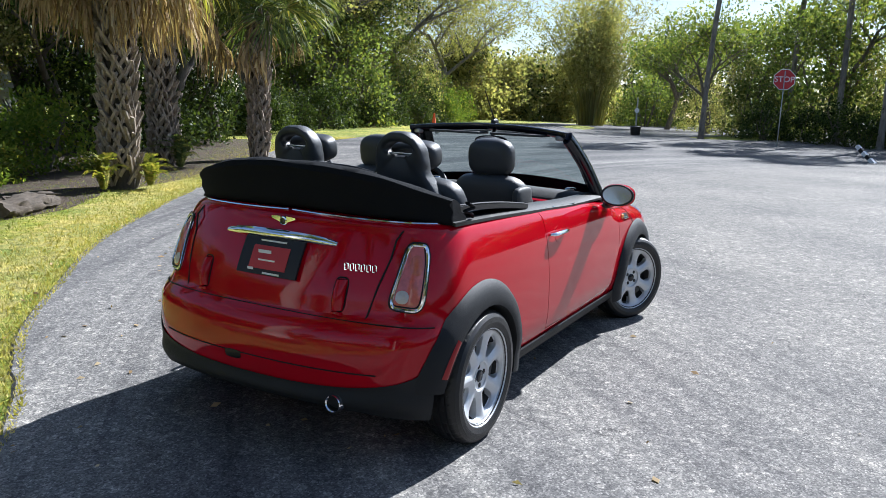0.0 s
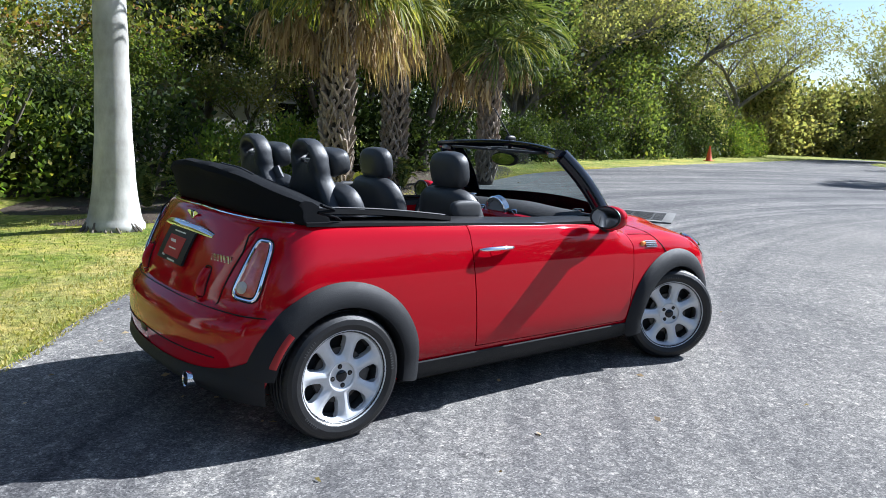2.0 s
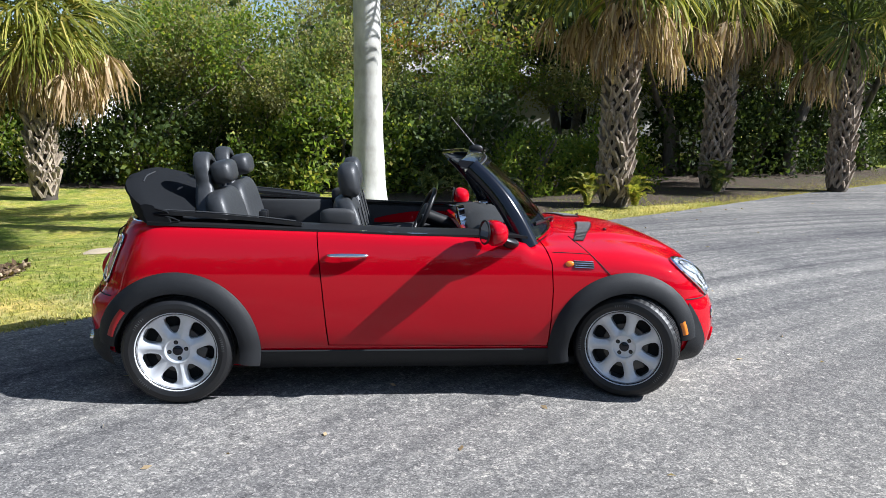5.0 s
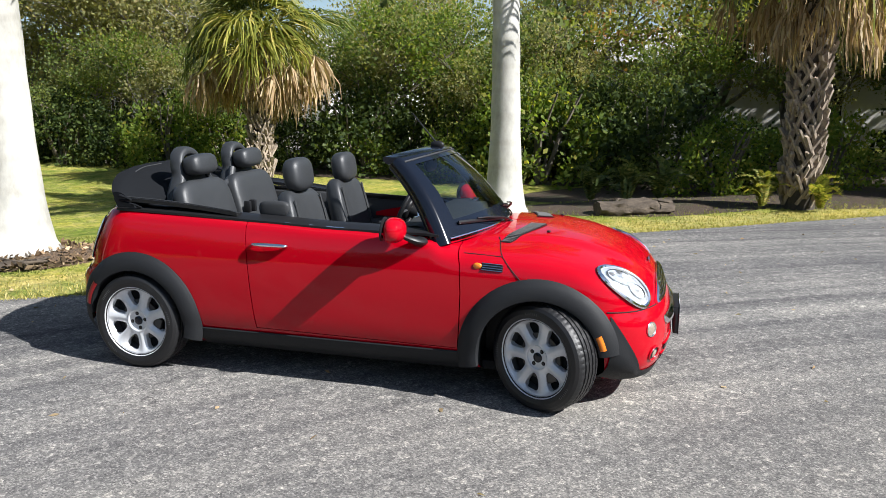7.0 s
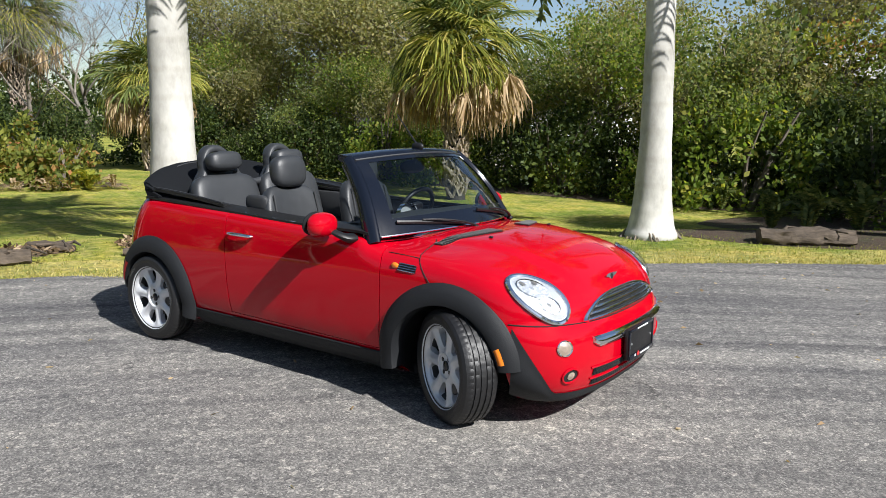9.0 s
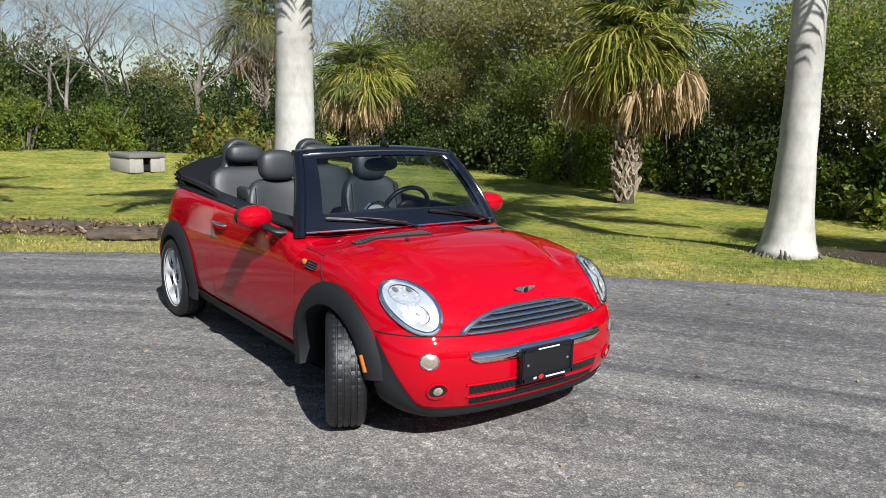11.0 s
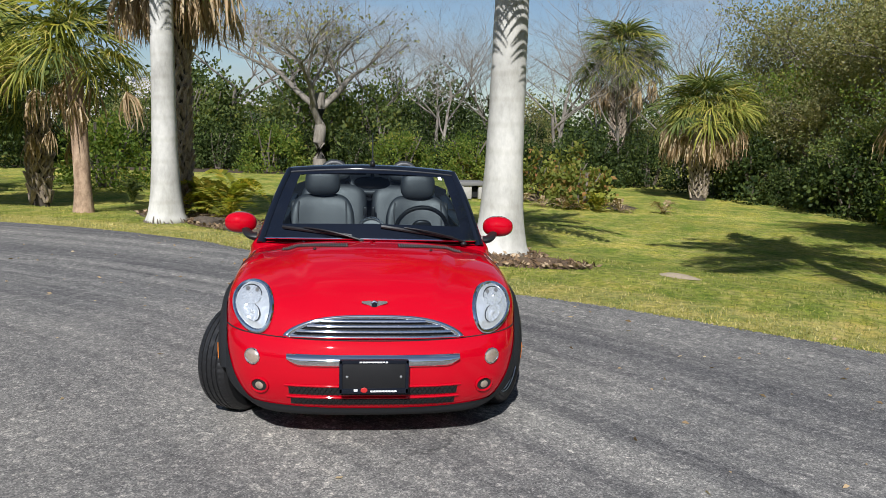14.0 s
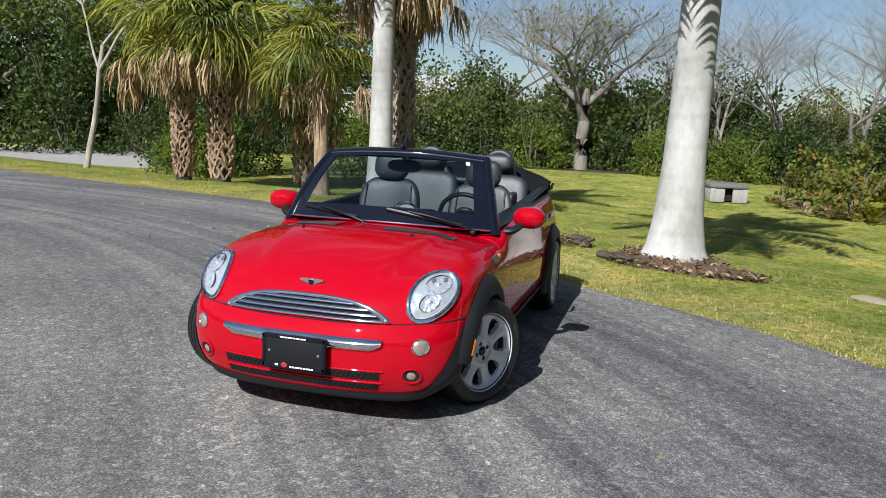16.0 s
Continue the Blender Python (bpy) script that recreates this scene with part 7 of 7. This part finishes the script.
fern("cycad", "yellow-green cycad with arching leaves", "cycad", 1, 26, 0.95, CYCAD, (-7.25, -2.40), -22, 42, 1.35)
fern("cycad", "yellow-green cycad with arching leaves", "cycad", 2, 20, 0.80, CYCAD, (-7.75, -2.95), -20, 40, 1.35)
fern("cycad", "small yellow cycad before the croton shrubs", "cycad", 5, 16, 0.55, CYCAD, (-13.3, 6.3), -20, 40, 1.35)
for k, (x, y) in enumerate(((-13.6, 5.5), (-14.3, 5.0), (-13.2, 6.9), (-15.4, 4.7), (-12.9, 8.0))):
    fern("dry_fern", "withered brown fern below the croton shrubs", "fern", 30 + k, 14, 0.50, DEADFROND, (x, y), -28, 18)
fern("fern", "pale green fern at a palm's foot", "fern", 3, 16, 0.62, FROND_LIT, (4.6, 7.7))
fern("fern", "pale green fern at a palm's foot", "fern", 4, 14, 0.55, FROND_LIT, (5.4, 7.65))
for k, (x, y) in enumerate(((2.6, 7.6), (2.0, 8.2), (3.1, 8.6), (7.6, 9.4), (-1.2, 12.0), (0.2, 12.0), (-10.4, 12.9), (-8.6, 12.7), (-16.0, -5.6), (-12.6, -5.6))):
    fern("fern", "dark green fern on the shaded ground", "fern", 10 + k, 16, 0.7, FROND, (x, y))

# ---- things on the verge and road ----
def patch(name, label, category, cx, cy, rx, ry, rz, mat, lift, seed, kind="structure"):
    """A thin uneven patch of soil or slab lying on the ground."""
    rng = random.Random(seed)
    n = 40
    wob = [1 + rng.uniform(-0.12, 0.12) for _ in range(n)]
    c, s = math.cos(radians(rz)), math.sin(radians(rz))

    def fn(i, k):
        a = 2 * math.pi * i / n
        f = k / 6
        w = (wob[i] + wob[i - 1] + wob[(i + 1) % n]) / 3
        u, v = rx * f * w * math.cos(a), ry * f * w * math.sin(a)
        x, y = cx + u * c - v * s, cy + u * s + v * c
        return (x, y, ground_z(x, y) - 0.02 + lift * (1 - f ** 3) * (1 + 0.9 * noise.noise(Vector((x * 3.1, y * 3.1, seed)))) + 0.012)
    return tagged(link_mesh(name, *grid(fn, list(range(n)), list(range(7)), close_u=True), mat), label, category, kind=kind)


# beds under trees and hedges use the mulch colour darkened for shade
patch("soil_bed", "bare soil with leaf litter under the trees, darkened for shade", "soil", 8.2, 12.9, 8.5, 4.0, 30, SHADED_LITTER, 0.03, 1)
patch("soil_bed", "bare soil and roots round a palm", "soil", -3.45, 1.80, 0.62, 0.52, 52, SOIL, 0.05, 2)
patch("soil_bed", "strip of brown bark mulch in front of a palm", "soil", -2.65, 1.95, 0.85, 0.26, 72, SOIL, 0.10, 21)
patch("soil_bed", "bare soil along the verge", "soil", -7.5, -3.0, 1.5, 0.7, 52, SOIL, 0.06, 3)
patch("soil_bed", "leaf litter under the hedge, darkened for shade", "soil", -3.5, 14.0, 7.0, 1.6, -4, SHADED_LITTER, 0.03, 4)
patch("soil_bed", "soil below the far hedge, darkened for shade", "soil", -25.8, 0.0, 1.9, 15.0, 4, SHADED_LITTER, 0.03, 5)
patch("soil_bed", "sandy bare patch in the lawn", "soil", -1.9, 3.75, 0.26, 0.15, 40, simple("sandy_soil", (0.36, 0.29, 0.20), 0.95, vary=0.3, scale=25, bump=0.6), 0.03, 6)
patch("soil_bed", "leaf litter beside a palm, darkened for shade", "soil", 2.6, 7.6, 2.2, 1.1, 20, SHADED_LITTER, 0.03, 7)
patch("soil_bed", "reddish mulch below low shrubs", "soil", -15.4, 6.4, 1.9, 1.1, 40, SHADED_LITTER, 0.05, 8)
patch("concrete_pad", "pale concrete parking pad beyond the verge", "concrete", -17.0, -19.0, 5.5, 3.4, 65, CONCRETE, 0.02, 9)


def log(loc, length, r, rz, seed, label="weathered grey log lying on the grass"):
    rng = random.Random(seed)
    e = empty("log", label, "log", "", (loc[0], loc[1], ground_z(*loc) - 0.015), rz)

    def fn(i, k):
        a, t = 2 * math.pi * i / 18, k / 17
        p = noise.noise(Vector((t * 5 + seed, math.cos(a) * 1.3, math.sin(a) * 1.3))) + 0.7 * noise.noise(Vector((t * 17 + seed, math.cos(a) * 3.5, math.sin(a) * 3.5)))
        rr = r * (1 + 0.38 * p) * (0.55 + 0.45 * math.sin(math.pi * min(1, max(0, t * 0.9 + 0.06))) ** 0.4)
        return ((t - 0.5) * length, rr * 1.35 * math.cos(a), max(0.0, r * 0.72 + rr * 0.85 * math.sin(a)))
    m = grid(fn, list(range(18)), list(range(18)), close_u=True)
    m[1].append(tuple(i * 18 for i in range(18)))
    m[1].append(tuple(i * 18 + 17 for i in reversed(range(18))))
    link_mesh("trunk_piece", *m, DRIFT, e, "", True, 50)
    for j in range(3):
        x = rng.uniform(-0.35, 0.35) * length
        link_mesh("splinter", *tube([Vector((x, 0, r)), Vector((x + 0.1, rng.uniform(-0.2, 0.2), r * 1.5)), Vector((x + 0.3, rng.uniform(-0.3, 0.3), r * 1.4))], lambda t: 0.03 - 0.02 * t, 6), DRIFT, e)


log((2.75, 6.75), 1.15, 0.14, 28, 1)
patch("soil_bed", "strip of bark mulch and roots beside the road", "soil", -5.2, -1.15, 2.3, 0.42, 52, SOIL, 0.07, 14)
log((-3.72, -0.25), 0.8, 0.10, 61, 2)
log((-4.75, -0.75), 0.9, 0.09, 48, 3)
log((-5.5, -1.85), 0.75, 0.08, 60, 4)
log((-6.25, -2.6), 0.7, 0.09, 35, 5)
log((-4.1, 0.6), 0.6, 0.07, 20, 6)
log((-5.1, -1.5), 0.5, 0.06, 75, 7)
log((-3.0, 1.15), 0.55, 0.06, 50, 8)


def culvert():
    e = empty("drain_block", "weathered concrete drain block in the lawn", "drain", "", (-16.2, 3.2, ground_z(-16.2, 3.2) - 0.01), 12)
    w = []
    for m in (box(0.95, 0.10, 0.34, (0, -0.32, 0.17), 0.015), box(0.95, 0.10, 0.34, (0, 0.32, 0.17), 0.015), box(0.10, 0.56, 0.34, (-0.42, 0, 0.17), 0.015)):
        w.append(link_mesh("wall", *m, CONCRETE, e))
    link_mesh("lid", *box(1.0, 0.78, 0.09, (0, 0, 0.385), 0.015), OLDCONC, e)
    e.scale = (1.2, 1.35, 1.15)
    for y in (-0.18, 0.18):
        link_mesh("wall", *box(0.08, 0.20, 0.34, (0.42, y, 0.17), 0.01), CONCRETE, e)
    link_mesh("opening", *box(0.03, 0.5, 0.26, (0.30, 0, 0.16)), DARK, e)


culvert()


def street_drain():
    e = empty("street_drain", "cast iron drain grate in a pale concrete frame", "drain", "", (9.0, 4.35, ground_z(9.0, 4.35) + 0.004), 32)
    for sx, sy, x, y in ((1.66, 0.16, 0, 0.44), (1.66, 0.16, 0, -0.44), (0.18, 0.72, 0.74, 0), (0.18, 0.72, -0.74, 0)):
        link_mesh("frame", *box(sx, sy, 0.02, (x, y, 0.010), 0.004), OLDCONC, e)
    link_mesh("sump", *box(1.30, 0.72, 0.006, (0, 0, 0.0055)), DARK, e)
    for i in range(13):
        link_mesh("bar", *box(0.045, 0.72, 0.016, (-0.60 + 0.10 * i, 0, 0.016), 0.003), IRON, e)
    for y in (-0.18, 0.18):
        link_mesh("bar", *box(1.30, 0.035, 0.014, (0, y, 0.015), 0.003), IRON, e)


street_drain()


def stop_sign():
    x, y = 29.6, 1.0
    e = empty("stop_sign", "red octagonal stop sign on a steel post", "road sign", "", (x, y, ground_z(x, y)), 188)
    link_mesh("post", *box(0.05, 0.035, 2.9, (0.03, 0, 1.42), 0.006), STEEL, e)
    pts = [(0.38 / math.cos(math.pi / 8) * math.cos(math.pi / 8 + i * math.pi / 4), 0.38 / math.cos(math.pi / 8) * math.sin(math.pi / 8 + i * math.pi / 4)) for i in range(8)]

    def plate(k, x0, x1):
        V = [(x0, k * a, 2.55 + k * b) for a, b in pts] + [(x1, k * a, 2.55 + k * b) for a, b in pts]
        return V, [tuple(range(8)), tuple(reversed(range(8, 16)))] + [(i, (i + 1) % 8, (i + 1) % 8 + 8, i + 8) for i in range(8)]
    link_mesh("sign_border", *plate(1.0, 0.0, 0.008), WHITE, e, "", False)
    link_mesh("sign_face", *plate(0.94, 0.008, 0.012), SIGNRED, e, "", False)
    cu = bpy.data.curves.new("lettering", "FONT")
    cu.body, cu.size, cu.align_x, cu.align_y, cu.extrude = "STOP", 0.30, "CENTER", "CENTER", 0.002
    tmp = new("lettering", cu)
    me = bpy.data.meshes.new_from_object(tmp.evaluated_get(bpy.context.evaluated_depsgraph_get()))
    bpy.data.objects.remove(tmp)
    me.materials.clear()
    me.materials.append(WHITE)
    ob = new("lettering", me)
    ob.parent = e
    ob.matrix_basis = Matrix(((0, 0, 1, 0.016), (1, 0, 0, 0), (0, 1, 0, 2.55), (0, 0, 0, 1)))


stop_sign()


def cone():
    x, y = 30.6, 16.9
    e = empty("traffic_cone", "orange traffic cone at the road's edge", "traffic cone", "", (x, y, ground_z(x, y)))
    link_mesh("cone_body", *lathe([(0.0, 0.70), (0.03, 0.70), (0.14, 0.03), (0.15, 0.02)], 20, "z"), ORANGE, e)
    link_mesh("base", *box(0.36, 0.36, 0.03, (0, 0, 0.015), 0.008), ORANGE, e)


cone()


def marker_post():
    x, y = 33.5, 7.6
    e = empty("marker_post", "pale post with a small disc in a dark tub", "post", "", (x, y, ground_z(x, y)), 190)
    link_mesh("tub", *lathe([(0.0, 0.42), (0.22, 0.42), (0.25, 0.40), (0.22, 0.0), (0.0, 0.0)], 20, "z"), BLACK, e)
    link_mesh("post", *lathe([(0.0, 1.75), (0.035, 1.75), (0.04, 0.4)], 10, "z"), STEEL, e)
    link_mesh("disc", *move(lathe([(0.0, 0.01), (0.11, 0.008), (0.11, -0.008), (0.0, -0.01)], 22, "x"), pose(0.03, 0, 1.15)), WHITE, e)


marker_post()


def leaning_post():
    x, y = 22.8, -2.35
    e = empty("leaning_post", "short white post with dark bands leaning at the roadside", "post", "", (x, y, ground_z(x, y) - 0.03))
    lean = Matrix.Rotation(radians(-28.6), 4, "Z") @ Matrix.Rotation(radians(-50), 4, "X")
    V, F = prism([(-0.07, -0.05), (0.07, -0.05), (0.07, 0.05), (-0.07, 0.05)], 0.0, 0.78)
    up = Matrix.Rotation(radians(90), 4, "X")
    link_mesh("shaft", *move((V, F), lean @ up), WHITE, e, "", False)
    for z in (0.22, 0.50):
        m = prism([(-0.073, -0.053), (0.073, -0.053), (0.073, 0.053), (-0.073, 0.053)], z, z + 0.13)
        link_mesh("band", *move(m, lean @ up), BLACK, e, "dark painted band", False)


leaning_post()
patch("grass_island", "small grass island by the junction", "grass", 35.6, 3.2, 3.2, 1.6, -32, GRASS, 0.05, 12)
patch("grass_island", "grass verge across the junction", "grass", 41.0, 13.0, 4.5, 1.0, 20, GRASS, 0.05, 13)


def house(loc, rz, w, d, h, label):
    e = empty("house", label, "house", "", (loc[0], loc[1], ground_z(*loc) - 0.02), rz)
    link_mesh("wall", *box(w, d, h, (0, 0, h / 2), 0.02), HOUSEWALL, e)
    V = [(-w / 2 - 0.5, -d / 2 - 0.5, h), (w / 2 + 0.5, -d / 2 - 0.5, h), (w / 2 + 0.5, d / 2 + 0.5, h), (-w / 2 - 0.5, d / 2 + 0.5, h), (-w / 4, 0, h + 1.5), (w / 4, 0, h + 1.5)]
    link_mesh("roof", V, [(0, 1, 5, 4), (1, 2, 5), (2, 3, 4, 5), (3, 0, 4), (3, 2, 1, 0)], simple("pale_roof_tile", (0.45, 0.43, 0.41), 0.85, vary=0.2, scale=6), e, "", False)
    for i in range(4):
        x = -w * 0.36 + w * 0.24 * i
        f = link_mesh("window", *box(1.1, 0.06, 1.2, (x, -d / 2 - 0.02, h * 0.55), 0.01), WHITE, e)
        link_mesh("pane", *box(0.94, 0.04, 1.04, (x, -d / 2 - 0.045, h * 0.55)), GLOSSBLACK, f)


patch("concrete_pad", "pale sunlit drive behind the trees", "concrete", -6.0, 22.6, 16.0, 2.6, 2, CONCRETE, 0.02, 15)
house((6.0, 27.0), 5, 16, 8, 3.0, "pale single-storey house behind the trees")
house((-14.0, 27.0), -10, 12, 8, 3.0, "pale single-storey house behind the trees")
house((-42.0, -14.0), 78, 14, 8, 3.2, "pale low house beyond the hedge")


# grass blades, thickest along the road's edge
def blades():
    rng = NR(5)
    pts, offs = [], []
    P = [p for p in EDGE_PATH if -14 < p.x < 20]
    for a, b in zip(P[:-1], P[1:]):
        d = b - a
        nrm = Vector((-d.y, d.x, 0)).normalized()
        k = int(d.length * 1900)
        t, s = rng.rand(k), np.abs(rng.rand(k)) ** 2.2 * 4.0 - 0.06
        keep = rng.rand(k) < np.where(s < 1.2, 1.0, 0.75)
        t, s = t[keep], s[keep]
        offs.append(s)
        pts.append(np.stack([a.x + d.x * t + nrm.x * s, a.y + d.y * t + nrm.y * s], 1))
    p = np.concatenate(pts)
    n = len(p)
    z = np.concatenate([rise(c[:, 0]) + swale(c[:, 0], c[:, 1]) for c in np.array_split(p, 12)]) - 0.012
    base = np.column_stack([p, z])
    way = np.column_stack([rng.normal(size=(n, 2)) * 0.55, np.ones(n)])
    ln = rng.uniform(0.018, 0.050, n)
    q = leaf_quads(rng, base, way, ln, ln * 0.10 + 0.0015)
    off = np.concatenate(offs)
    dry = off < 0.55 + 0.5 * rng.rand(n)
    for name, keep, mat, text in (("grass_blades", ~dry, BLADE, "short green lawn grass beside the road"), ("dry_grass_blades", dry, DRYBLADE, "short straw-coloured grass at the road's edge")):
        tagged(quad_mesh(name, q[keep], mat), text, "grass", kind="stuff")


blades()


def litter():
    rng = NR(8)
    n = 420
    x, off = rng.uniform(-7, 12, n), np.abs(rng.normal(size=n)) * 3.0
    pts = []
    for xi, o in zip(x, off):
        y = edge_y(xi) + 0.4 - o
        pts.append((xi + 0.3 * o, y, ground_z(xi, y) + 0.010))
    base = np.array(pts)
    way = np.column_stack([rng.normal(size=(n, 2)), rng.uniform(0.0, 0.25, n)])
    ln = rng.uniform(0.02, 0.06, n)
    q = leaf_quads(rng, base, way, ln, ln * 0.3)
    q[:, :, 2] = np.maximum(q[:, :, 2], base[:, 2][:, None])
    ob = quad_mesh("fallen_leaves", q, DEADFROND)
    tagged(ob, "dry fallen leaves scattered on the road", "leaves", kind="stuff")


litter()


def bark_chips():
    rng = NR(21)
    out = []
    for cx, cy, rx, ry, rz, n in ((-3.45, 1.80, 0.68, 0.58, 52, 900), (-2.65, 1.95, 0.95, 0.30, 72, 900), (-5.2, -1.15, 2.4, 0.46, 52, 1700), (-7.5, -3.0, 1.5, 0.7, 52, 700)):
        c, w = math.cos(radians(rz)), math.sin(radians(rz))
        k, a = np.sqrt(rng.rand(n)), rng.rand(n) * 2 * math.pi
        u, v = rx * k * np.cos(a), ry * k * np.sin(a)
        x, y = cx + u * c - v * w, cy + u * w + v * c
        z = rise(x) + swale(x, y) + 0.02 + 0.06 * np.maximum(0.0, 1 - k ** 3) * rng.rand(n)
        way = np.column_stack([rng.normal(size=(n, 2)), rng.uniform(-0.1, 0.7, n)])
        ln = rng.uniform(0.03, 0.11, n)
        out.append(leaf_quads(rng, np.column_stack([x, y, z]), way, ln, ln * 0.22))
    tagged(quad_mesh("bark_chips", np.concatenate(out), CHIPS), "loose brown bark chips on the beds", "mulch", kind="stuff")


bark_chips()
